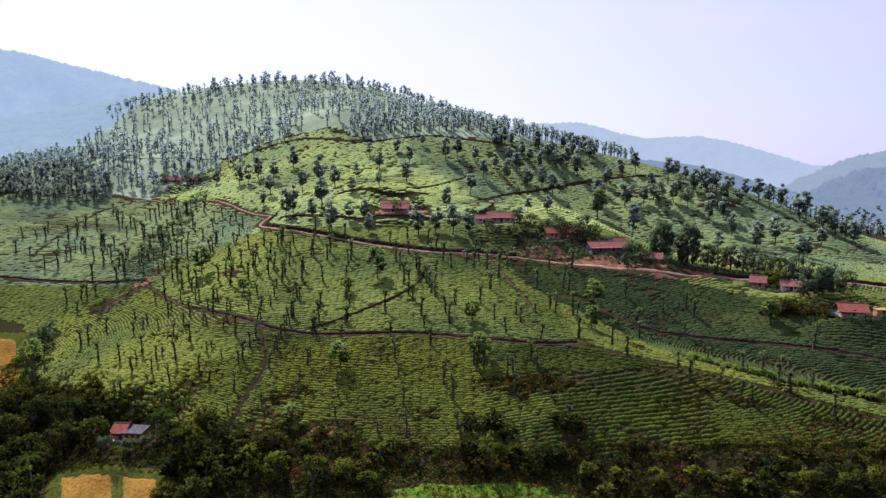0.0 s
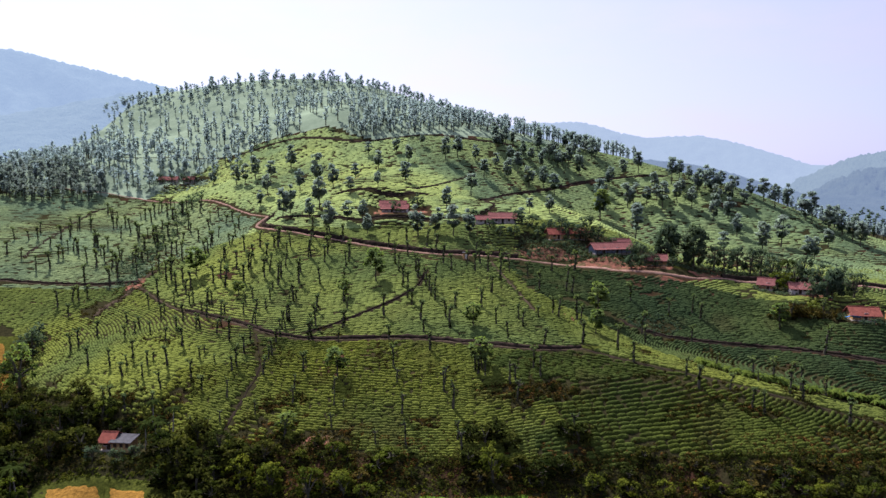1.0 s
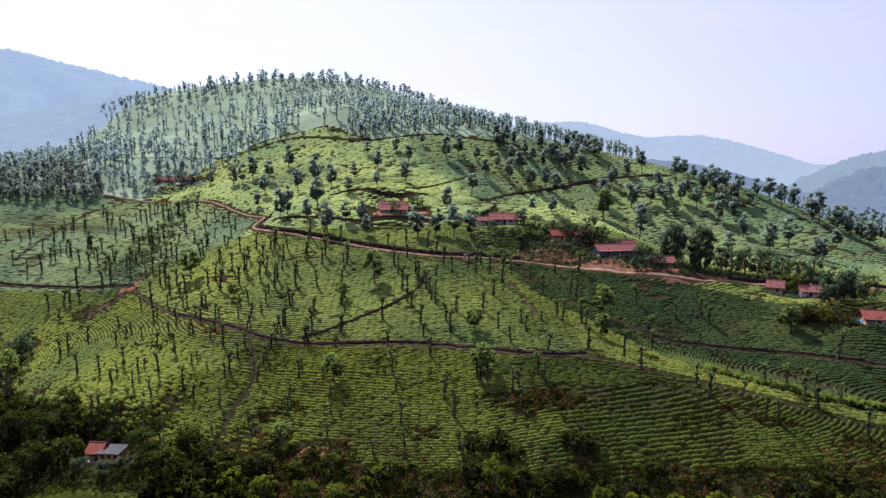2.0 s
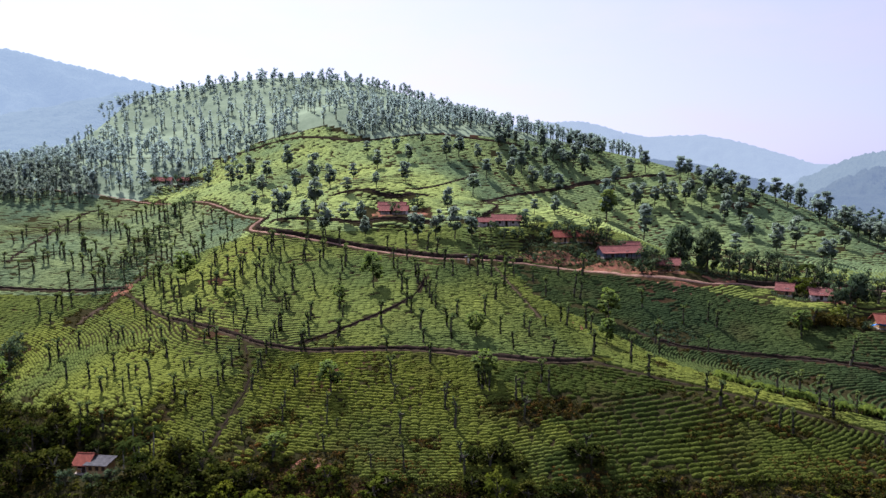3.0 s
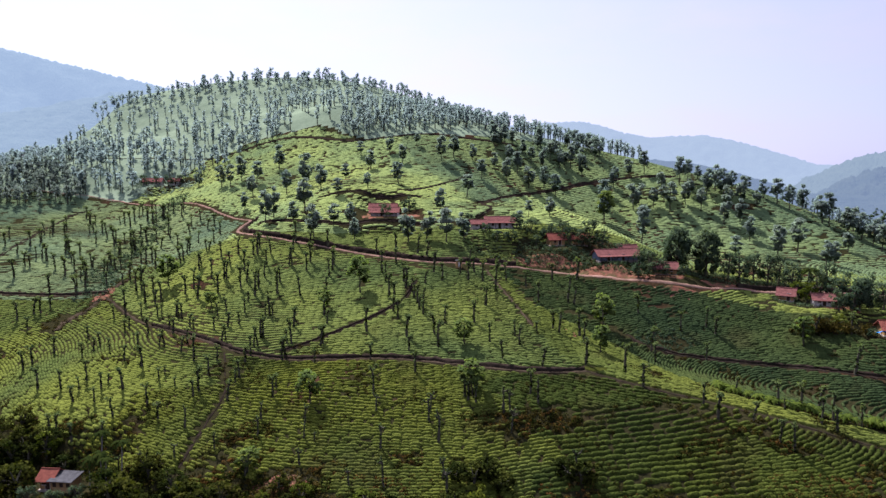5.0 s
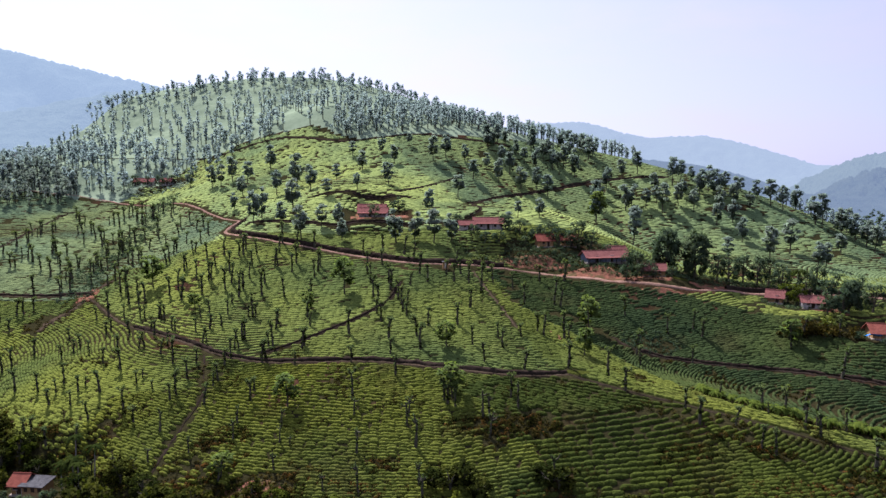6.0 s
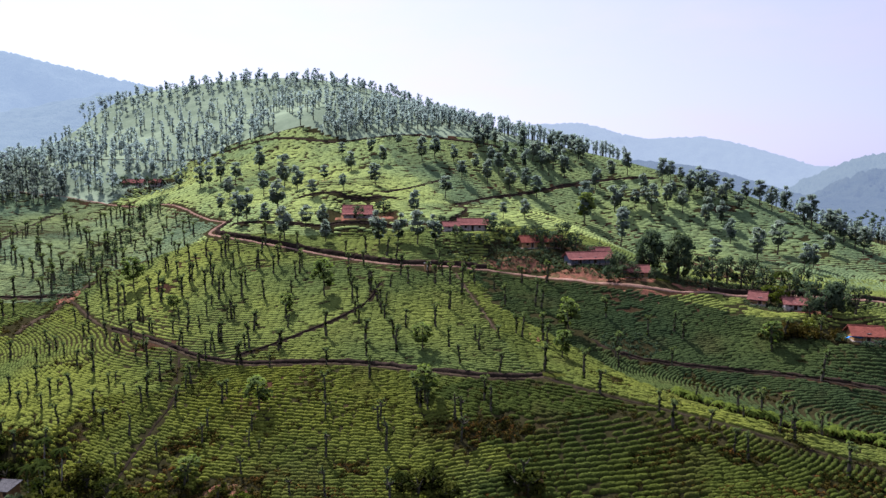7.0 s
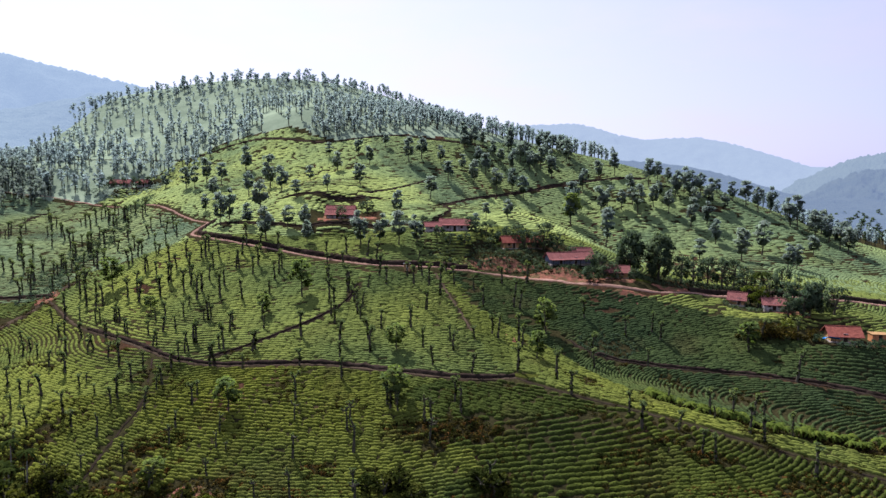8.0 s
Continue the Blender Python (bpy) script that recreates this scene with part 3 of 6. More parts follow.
# Grass with haze painted into its pale colour covers the ground beyond the tea, under the woods.
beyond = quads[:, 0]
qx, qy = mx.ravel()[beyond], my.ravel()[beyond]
ground.data.materials.append(HAZED_GRASS)
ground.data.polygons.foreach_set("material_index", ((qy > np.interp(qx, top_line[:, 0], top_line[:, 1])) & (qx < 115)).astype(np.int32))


def tea_mask(x, y):
    ok = (y > np.interp(x, foot_line[:, 0], foot_line[:, 1])) & (y < np.interp(x, top_line[:, 0], top_line[:, 1]))
    for cx, cy, hx, hy in NO_TEA:
        ok &= ((x - cx) / hx) ** 2 + ((y - cy) / hy) ** 2 > 1
    for line, half in KEEP_CLEAR:
        near = ok & (x > line[:, 0].min() - 4) & (x < line[:, 0].max() + 4) & (y > line[:, 1].min() - 4) & (y < line[:, 1].max() + 4)
        ok[near] &= away(x[near], y[near], line)[0] > half
    return ok


def tea_rows(x0, x1, y0, y1, pitch, cell=2.0, beside=None):
    """Places and headings along rows that follow the contours, block by block."""
    xs, ys = np.arange(x0, x1 + cell, cell), np.arange(y0, y1 + cell, cell)
    X, Y = np.meshgrid(xs, ys)
    Z = land(X, Y)
    zy, zx = np.gradient(Z, cell)
    block = np.floor((X + 9 * np.sin(Y / 31)) / 47).astype(int) * 1000 + np.floor((Y + 8 * np.sin(X / 27)) / 39).astype(int)
    slope = np.hypot(zx, zy)
    rate, turn = np.zeros_like(Z), np.zeros_like(Z)
    for b in np.unique(block):
        k = block == b
        rate[k] = 1 / (pitch * max(slope[k].mean(), 0.12))
        turn[k] = np.random.default_rng(abs(int(b))).uniform(-0.3, 0.3) / pitch

    def corner(a0):
        return np.stack([a0[:-1, :-1], a0[:-1, 1:], a0[1:, 1:], a0[1:, :-1]], -1)

    if beside is not None:
        Z, rate, turn = Y - np.interp(X, beside[:, 0], beside[:, 1]), np.full_like(Z, 0.9 / pitch), np.zeros_like(Z)
    c = corner(Z) * rate[:-1, :-1, None] + corner(X) * turn[:-1, :-1, None]
    px = np.stack([X[:-1, :-1], X[:-1, 1:], X[1:, 1:], X[1:, :-1]], -1)
    py = np.stack([Y[:-1, :-1], Y[:-1, 1:], Y[1:, 1:], Y[1:, :-1]], -1)
    low = np.ceil(c.min(-1))
    ends = []
    for extra in range(7):
        level = low + extra
        nums = np.zeros(level.shape, int)
        pts = np.full((*level.shape, 2, 2), np.nan)
        for e in range(4):
            a0, a1 = c[..., e], c[..., (e + 1) % 4]
            hit = (a0 < level) != (a1 < level)
            k = np.where(hit, (level - a0) / np.where(a1 == a0, 1, a1 - a0), 0)
            q = np.stack([px[..., e] + k * (px[..., (e + 1) % 4] - px[..., e]), py[..., e] + k * (py[..., (e + 1) % 4] - py[..., e])], -1)
            for slot in (0, 1):
                put = hit & (nums == slot)
                pts[put, slot] = q[put]
            nums += hit
        ends.append(pts[nums == 2])
    return np.concatenate(ends)


def tea_field(name, box, pitch, length, sides, rings, seed, label, leaf, keep=None, wide=0.385, beside=None):
    rng = np.random.default_rng(seed)
    seg = tea_rows(*box, pitch, beside=beside)
    seg = seg.reshape(-1, 2, 2)
    d = seg[:, 1] - seg[:, 0]
    run = np.hypot(*d.T)
    count = np.floor(run / length + rng.random(len(run))).astype(int)
    which = np.repeat(np.arange(len(run)), count)
    spot = np.concatenate([(np.arange(n) + 0.5) / n for n in count if n]) + rng.normal(0, 0.14, len(which))
    p = seg[which, 0] + d[which] * spot[:, None] + rng.normal(0, 0.02, (len(which), 2))
    turn = np.arctan2(d[which, 1], d[which, 0]) + rng.normal(0, 0.04, len(which))
    gaps = np.array([noise.noise((a0 * 0.09, a1 * 0.09, 3.0)) for a0, a1 in p])
    gaps = gaps + 0.28 * np.clip((np.interp(p[:, 0], foot_line[:, 0], foot_line[:, 1]) + 13 - p[:, 1]) / 13, 0, 1)
    gaps[p[:, 1] < 170] += 0.5 * weedy(p[p[:, 1] < 170, 0], p[p[:, 1] < 170, 1])
    if keep:
        inside = keep(p[:, 0], p[:, 1])
        p, turn, gaps = p[inside], turn[inside], gaps[inside]
    ok = tea_mask(p[:, 0], p[:, 1]) & (rng.random(len(p)) > np.clip((gaps - 0.28) * 2.2, 0.01, 0.7))
    p, turn, gaps = p[ok], turn[ok], gaps[ok]
    size = rng.normal(1.0, 0.07, len(p)).clip(0.75, 1.2)
    tall = size * rng.normal(1.0, 0.08, len(p)).clip(0.7, 1.3)
    at = np.column_stack([p, height(p[:, 0], p[:, 1]) - 0.12])
    v, f = dome(sides, rings)
    out, faces = bulk(v, f, at, turn, np.stack([size * length * 0.74, size * pitch * wide, tall], -1))
    # The plucked tops lie along the slope.
    e = 1.0
    sx = (land(p[:, 0] + e, p[:, 1]) - land(p[:, 0] - e, p[:, 1])) / (2 * e)
    sy = (land(p[:, 0], p[:, 1] + e) - land(p[:, 0], p[:, 1] - e)) / (2 * e)
    out[..., 2] += sx[:, None] * (out[..., 0] - at[:, :1]) + sy[:, None] * (out[..., 1] - at[:, 1:2])
    out += rng.normal(0, 0.03, out.shape)
    return tagged(new(name, mesh_of(name, out.reshape(-1, 3), faces.reshape(-1, 3), leaf)), label, "tea", kind="stuff")


NEAR_BUSH = ((1.0, 0.0), (0.93, 0.34), (0.6, 0.54))
FAR_BUSH = ((1.02, 0.0), (0.88, 0.27))
spur_line = np.array(SPUR_PATH, float)


def over_spur(x, y):
    """Beyond the path along the spur's crest."""
    return y > np.interp(x, spur_line[:, 0], spur_line[:, 1]) - 0.5


def gully_y(x):
    return np.interp(x, (30, 48, 56, 62, 70, 78, 90, 110, 150), (205, 184, 171, 160, 155.5, 151.5, 148.5, 143, 135))


track_y = lambda x: np.interp(x, [c[0] for c in TRACK], [c[1] for c in TRACK])


def west_part(x, y):
    """The lower fields west of the winding border with the spur's shade-coloured tea."""
    return x < 18 + 5 * np.sin(y * 0.19) + 2.5 * np.sin(y * 0.57 + 0.12 * x)


road_y = lambda x: np.interp(x, [c[0] for c in ROAD[18:]], [c[1] for c in ROAD[18:]])
# The crest between the middle field and the eastern field, its tea coloured sunlit.
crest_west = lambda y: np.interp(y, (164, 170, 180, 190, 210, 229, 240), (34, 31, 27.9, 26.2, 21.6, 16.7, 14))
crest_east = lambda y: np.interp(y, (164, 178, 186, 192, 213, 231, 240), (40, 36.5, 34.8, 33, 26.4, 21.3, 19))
slant_x = lambda y: np.interp(y, [c[1] for c in SLANT_PATH] + [240], [c[0] for c in SLANT_PATH] + [2])
flush_low = lambda x, y: x < -44 + 6 * np.sin(y * 0.21) - 1.3 * (180 - y) * (y < 165)
flush_mid = lambda x, y: x < slant_x(y)
FLUSH_BUSH = ((1.02, 0.0), (0.88, 0.36))
tea_field("tea_lower", (-175, 28, 120, 240), 0.78, 1.5, 6, NEAR_BUSH, 11, "clipped green tea bushes in contour rows", TEA, lambda x, y: west_part(x, y) & (y < track_y(x)) & ~flush_low(x, y))
tea_field("tea_flush_lower", (-175, -30, 150, 240), 0.82, 1.7, 6, FLUSH_BUSH, 24, "smooth bright green tea in close rows", FLUSH_AND_LIT_TEA, lambda x, y: west_part(x, y) & (y < track_y(x)) & flush_low(x, y), 0.43)
tea_field("tea_spur", (8, 150, 120, 166), 1.08, 1.5, 6, NEAR_BUSH, 14, "tea bushes in curving contour rows, coloured dark for shade", SHADED_SPUR_TEA, lambda x, y: ~over_spur(x, y) & ~(west_part(x, y) & (y < track_y(x))) & ((x > 34) | (y < track_y(x))))
tea_field("tea_spur_top", (18, 150, 130, 205), 0.85, 1.7, 6, NEAR_BUSH, 15, "tea bushes along the spur crest, coloured bright as if sunlit", FLUSH_AND_LIT_TEA, lambda x, y: over_spur(x, y) & (y < gully_y(x)) & (x >= crest_west(y)) & ((x > 34) | (y >= track_y(x))), 0.43, spur_line)
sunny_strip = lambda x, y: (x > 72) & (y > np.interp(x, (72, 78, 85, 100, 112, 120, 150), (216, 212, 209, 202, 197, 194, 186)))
tea_field("tea_east", (18, 150, 140, 236), 0.86, 1.7, 6, NEAR_BUSH, 16, "tea bushes on the eastern field, coloured dark for shade", SHADED_TEA, lambda x, y: (y >= gully_y(x) + 5.5 * (x > 60)) & (x >= crest_east(y)) & (y < road_y(x)) & ~sunny_strip(x, y), 0.42)
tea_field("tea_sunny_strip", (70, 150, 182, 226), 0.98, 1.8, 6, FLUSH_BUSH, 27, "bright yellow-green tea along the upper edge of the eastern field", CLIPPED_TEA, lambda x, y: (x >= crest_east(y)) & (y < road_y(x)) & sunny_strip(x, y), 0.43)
tea_field("tea_crest", (12, 42, 185, 240), 0.85, 1.7, 6, FLUSH_BUSH, 25, "tea on the crest below the road, coloured bright as if sunlit", FLUSH_AND_LIT_TEA, lambda x, y: (y >= gully_y(x)) & (x >= crest_west(y)) & (x < crest_east(y)), 0.43)
tea_field("tea_middle", (-60, 48, 160, 226), 0.92, 1.8, 6, NEAR_BUSH, 12, "clipped green tea bushes in contour rows", CLIPPED_TEA, lambda x, y: (y >= track_y(x)) & (x < crest_west(y)) & ~flush_mid(x, y), 0.41)
tea_field("tea_flush_middle", (-110, 10, 175, 240), 0.98, 2.0, 6, FLUSH_BUSH, 22, "smooth bright green tea in close rows", CLIPPED_TEA, lambda x, y: (y >= track_y(x)) & (y < 240) & flush_mid(x, y) & (x > -108), 0.46)
tea_field("tea_roadside", (-175, 200, 226, 262), 1.08, 2.1, 6, FAR_BUSH, 17, "clipped green tea bushes below and above the road", CLIPPED_TEA, lambda x, y: (y >= track_y(x)) & (x > -108) & ~(flush_mid(x, y) & (y < 240)) & ~((x >= crest_west(y)) & (y < road_y(x))), 0.46)
tea_field("tea_west_low", (-175, -100, 186, 262), 1.15, 2.2, 6, FAR_BUSH, 19, "green tea bushes by the western track, paled for haze", HAZED_WEST_TEA, lambda x, y: (y >= track_y(x)) & (x <= -108), 0.46)
below_bend = lambda x, y: (x < -76) & (y < np.interp(x, [c[0] for c in ROAD[:10]], [c[1] for c in ROAD[:10]]))
# Past the upper spur's crest and upper footpath, shade is painted into the tea.
CREST = [(-20, 385), (3, 332), (18, 312), (34, 330), (51, 345), (66, 325), (70, 300), (74, 262), (86, 246), (120, 240), (260, 232)]
beyond_crest = lambda x, y: (x > -20) & (y > np.interp(x, [c[0] for c in CREST], [c[1] for c in CREST]) + 3 * np.sin(x * 0.2))
tea_field("tea_west", (-230, -70, 262, 385), 1.4, 2.5, 6, FAR_BUSH, 18, "green tea bushes on the western side slope, paled for haze", HAZED_WEST_TEA, below_bend, 0.47)
tea_field("tea_upper", (-230, 140, 262, 472), 1.4, 2.5, 6, FAR_BUSH, 13, "yellow-green tea bushes on the upper slopes, paled for haze", HAZED_TEA, lambda x, y: ~below_bend(x, y) & ~beyond_crest(x, y), 0.47)
tea_field("tea_upper_east", (-20, 245, 240, 412), 1.4, 2.5, 6, FAR_BUSH, 23, "tea on the upper eastern slope, coloured dull for shade and haze", SHADED_SLOPE_TEA, lambda x, y: beyond_crest(x, y) & (y > 226), 0.47)

# ---- trees ----
def tube(points, radii, sides=6, start=0):
    """Corners and quads of a tapering limb through points."""
    p = np.array(points, float)
    d = np.gradient(p, axis=0)
    d /= np.linalg.norm(d, axis=1)[:, None]
    v = []
    for q, w, r in zip(p, d, radii):
        u = np.cross(w, (0.31, 0.95, 0.1))
        u /= np.linalg.norm(u)
        t = np.cross(w, u)
        v += [q + r * (math.cos(a) * u + math.sin(a) * t) for a in np.arange(sides) * 2 * math.pi / sides]
    f = []
    for k in range(len(p) - 1):
        for i in range(sides):
            a0, a1 = start + k * sides + i, start + k * sides + (i + 1) % sides
            f.append((a0, a1, a1 + sides, a0 + sides))
    return v, f


def limbs(name, runs, mat, sides=6):
    v, f = [], []
    for points, radii in runs:
        a0, b0 = tube(points, radii, sides, len(v))
        v += a0
        f += b0
    return mesh_of(name, v, f, mat)


def leaf_cloud(rng, centres, spread, per, size, droop=0.2, flat=0.75):
    """Corners and quads of small bent leaf sprays round centres."""
    centres, spread = np.asarray(centres, float), np.asarray(spread, float)
    n = len(centres) * per
    c = np.repeat(centres, per, 0)
    s = np.repeat(spread, per)[:, None]
    out = rng.normal(size=(n, 3))
    out /= np.linalg.norm(out, axis=1)[:, None]
    p = c + out * s * (rng.random((n, 1)) ** 0.45) * (1, 1, flat)
    normal = out + rng.normal(0, 0.55, (n, 3)) + (0, 0, 0.35)
    normal /= np.linalg.norm(normal, axis=1)[:, None]
    u = np.cross(normal, rng.normal(size=(n, 3)))
    u /= np.linalg.norm(u, axis=1)[:, None]
    w = np.cross(normal, u)
    a0 = size * rng.uniform(0.6, 1.35, (n, 1))
    b0 = a0 * rng.uniform(0.45, 0.8, (n, 1))
    dip = np.array((0, 0, -droop)) * a0
    v = np.stack([p - u * a0 + dip, p - w * b0 * 0.9, p + u * a0 + dip, p + w * b0], 1)
    return v.reshape(-1, 3), np.arange(4 * n).reshape(n, 4)


def soften(me, up, outward=1.0):
    """Shade a crown by its rounded mass: normals point out of its middle and up."""
    co = np.empty(3 * len(me.vertices), np.float32)
    me.vertices.foreach_get("co", co)
    co = co.reshape(-1, 3)
    d = co - co.mean(0)
    d /= np.maximum(np.linalg.norm(d, axis=1), 1e-6)[:, None]
    n = d * outward + (0, 0, up)
    n /= np.maximum(np.linalg.norm(n, axis=1), 1e-6)[:, None]
    me.normals_split_custom_set_from_vertices(n.tolist())
    return me


def thing(name, label, category, group, parts):
    """An empty at the foot with its parts under it: (name, mesh, label)."""
    ob = tagged(new(name), label, category, group)
    for part_name, me, part_label in parts:
        o = new(part_name, me)
        o.parent = ob
        tagged(o, part_label)
    return ob


def pollard(seed, bare=False):
    """A lopped shade tree, 6 m high: a knotted pole with stubs and leafy tufts."""
    rng = np.random.default_rng(seed)
    lean = rng.normal(0, 0.22, 2)
    hs = np.linspace(-0.3, 5.2, 8)
    mid = [(lean[0] * (max(z, 0) / 5) ** 1.3 + rng.normal(0, 0.05), lean[1] * (max(z, 0) / 5) ** 1.3 + rng.normal(0, 0.05), z) for z in hs]
    runs = [(mid, np.linspace(0.3, 0.17, 8) * rng.uniform(0.85, 1.2, 8))]
    tips, wide = [], []
    arms = int(rng.integers(2, 6))
    for k in range(arms):
        a0 = rng.uniform(0, 6.28)
        z0 = rng.uniform(4.0, 5.1)
        base = np.array([np.interp(z0, hs, [m[i] for m in mid]) for i in range(3)])
        reach, rise = rng.uniform(0.3, 1.0) * (1.5 if bare else 1), rng.uniform(0.5, 1.5)
        knee = base + (reach * 0.7 * math.cos(a0), reach * 0.7 * math.sin(a0), rise * 0.35)
        tip = base + (reach * math.cos(a0), reach * math.sin(a0), rise)
        runs.append(([base, knee, tip], (0.2, 0.17, 0.12) if bare else (0.17, 0.13, 0.07)))
        tips.append(tip)
        wide.append(rng.uniform(0.2, 0.36) if bare else rng.uniform(0.4, 0.68))
    # Creepers and sprouts make the trunk shaggy.
    for k in range(int(rng.integers(7, 11))):
        z0 = rng.uniform(0.6, 4.8)
        base = np.array([np.interp(z0, hs, [m[i] for m in mid]) for i in range(3)])
        tips.append(base + rng.normal(0, 0.12, 3))
        wide.append(rng.uniform(0.2, 0.38))
    tips.append(np.array(mid[-1]))
    wide.append(0.62)
    if bare:
        wide = [0.85 * w for w in wide]
    v, f = leaf_cloud(rng, tips, wide, 18 if bare else 22, 0.19 if bare else 0.25)
    return thing("pollarded_tree", "lopped shade tree with a mossy pole trunk and leafy tufts", "tree", "shade trees in the tea",
                 [("trunk", limbs("trunk", runs, BARK), ""), ("crown", soften(mesh_of("crown", v, f, POLLARD_LEAF, False), 0.6), "")])


def silver_oak(seed, airy=1.0, leaf=OAK_LEAF):
    """An upright shade tree, 10 m high, with an open uneven crown on a straight trunk."""
    rng = np.random.default_rng(seed)
    lean = rng.normal(0, 0.3, 2)
    hs = np.linspace(-0.4, 9.3, 9)
    mid = np.array([(lean[0] * (max(z, 0) / 9) ** 1.4, lean[1] * (max(z, 0) / 9) ** 1.4, z) for z in hs]) + rng.normal(0, 0.06, (9, 3)) * (1, 1, 0)
    runs = [(mid, np.linspace(0.2, 0.05, 9))]
    tips, wide = [], []
    low = rng.uniform(2.0, 3.4)
    for k in range(27):
        z0 = rng.uniform(low, 9.2)
        base = np.array([np.interp(z0, hs, mid[:, i]) for i in range(3)])
        reach = rng.uniform(0.5, 1.0) * (0.5 + 1.1 * math.sin(math.pi * min(1, (z0 - low + 0.9) / (10.8 - low)))) * airy
        a0 = rng.uniform(0, 6.28)
        tip = base + (reach * math.cos(a0), reach * math.sin(a0), rng.uniform(0.2, 0.9))
        if k < 9:
            runs.append(([base, (base + tip) / 2 + (0, 0, -0.1), tip], (0.07, 0.05, 0.025)))
        tips.append(tip)
        wide.append(rng.uniform(0.6, 1.05))
    tips.append(mid[-1] + (0, 0, 0.1))
    wide.append(0.5)
    v, f = leaf_cloud(rng, tips, wide, 28, 0.4)
    return thing("shade_tree", "tall grey-green shade tree with an open crown", "tree", "tall trees on the slopes",
                 [("trunk", limbs("trunk", runs, BARK, 5), ""), ("crown", soften(mesh_of("crown", v, f, leaf, False), 0.5), "")])


def broad_tree(seed, leaf, name="broadleaf_tree", label="dense dark broadleaf tree", group="valley trees", per=26, clumps=42, size=0.3):
    """A spreading tree, 8 m high, with forking limbs and a billowing crown."""
    rng = np.random.default_rng(seed)
    fork = rng.uniform(1.4, 2.2)
    runs = [([(0, 0, -0.5), (0.05, 0.02, fork * 0.5), (0.1, 0, fork)], (0.38, 0.28, 0.24))]
    tips, wide = [], []
    for k in range(clumps):
        a0, up = rng.uniform(0, 6.28), rng.uniform(-0.85, 1.0)
        r = 2.9 * math.sqrt(max(0.05, 1 - up * up * (1.0 if up > 0 else 0.5))) * rng.uniform(0.55, 1.08)
        tip = np.array((r * math.cos(a0), r * math.sin(a0), 4.0 + 3.2 * up + rng.normal(0, 0.3)))
        if k < 9:
            runs.append(([(0.1, 0, fork - 0.1), tip * (0.45, 0.45, 0) + (0, 0, (fork + tip[2]) / 2 + 0.2), tip], (0.18, 0.11, 0.04)))
        tips.append(tip)
        wide.append(rng.uniform(0.7, 1.25))
    v, f = leaf_cloud(rng, tips, wide, per, size)
    return thing(name, label, "tree", group, [("trunk", limbs("trunk", runs, BARK), ""), ("crown", soften(mesh_of("crown", v, f, leaf, False), 0.5), "")])


def shrub(seed, leaf, label="rounded green shrub beside the houses"):
    """A bush, 2 m high, of several stems."""
    rng = np.random.default_rng(seed)
    runs, tips, wide = [], [], []
    for k in range(11):
        a0, r = rng.uniform(0, 6.28), rng.uniform(0.1, 1.0)
        tip = np.array((r * math.cos(a0), r * math.sin(a0), rng.uniform(0.5, 1.75) * (1.15 - 0.4 * r)))
        runs.append(([(0.1 * math.cos(a0), 0.1 * math.sin(a0), -0.3), tip * (0.5, 0.5, 0.6), tip], (0.05, 0.04, 0.02)))
        tips.append(tip)
        wide.append(rng.uniform(0.35, 0.6))
    v, f = leaf_cloud(rng, tips, wide, 30, 0.16)
    return thing("shrub", label, "shrub", "shrubs", [("stems", limbs("stems", runs, BARK, 4), ""), ("foliage", mesh_of("foliage", v, f, leaf, False), "")])


def fronds(rng, top, count, reach, sag, width, mat, name="frond"):
    """Arching palm fronds as a feathered mesh each."""
    out = []
    for k in range(count):
        a0 = 6.283 * (k + rng.uniform(-0.3, 0.3)) / count
        up = rng.uniform(0.1, 0.75)
        L = reach * rng.uniform(0.8, 1.1)
        v, f = [], []
        for i in range(9):
            s = i / 8
            r, z = L * s, L * (up * s - sag * s * s * rng.uniform(0.95, 1.05))
            c = np.array(top) + (r * math.cos(a0), r * math.sin(a0), z)
            w = width * math.sin(math.pi * (0.12 + 0.86 * s)) * (1.0 if i % 2 else 0.45)
            side = np.array((-math.sin(a0), math.cos(a0), 0))
            v += [c + side * w + (0, 0, -0.45 * w), c, c - side * w + (0, 0, -0.45 * w)]
            if i:
                n = 3 * i
                f += [(n - 3, n - 2, n + 1, n), (n - 2, n - 1, n + 2, n + 1)]
        out.append((name, mesh_of(name, v, f, mat, False), ""))
    return out


def palm(seed, tall, reach, label):
    rng = np.random.default_rng(seed)
    pts = [(0.25 * math.sin(z / tall * 1.6), 0.1 * math.sin(z), z) for z in np.linspace(-0.4, tall, 8)]
    return thing("palm_tree", label, "palm", "palms", [("trunk", limbs("trunk", [(pts, np.linspace(0.16, 0.09, 8))], PALE_BARK), "slender pale ringed trunk")]
                 + fronds(rng, pts[-1], 15, reach, 0.9, 0.42, PALM_LEAF))


def banana(seed):
    rng = np.random.default_rng(seed)
    return thing("banana_plant", "yellow-green banana plant with broad arching leaves", "plant", "banana plants",
                 [("stem", limbs("stem", [([(0, 0, -0.2), (0.05, 0, 0.8), (0.1, 0, 1.5)], (0.14, 0.12, 0.08))], BANANA_LEAF), "")]
                 + fronds(rng, (0.1, 0, 1.5), 8, 1.7, 0.8, 0.42, BANANA_LEAF, "leaf"))


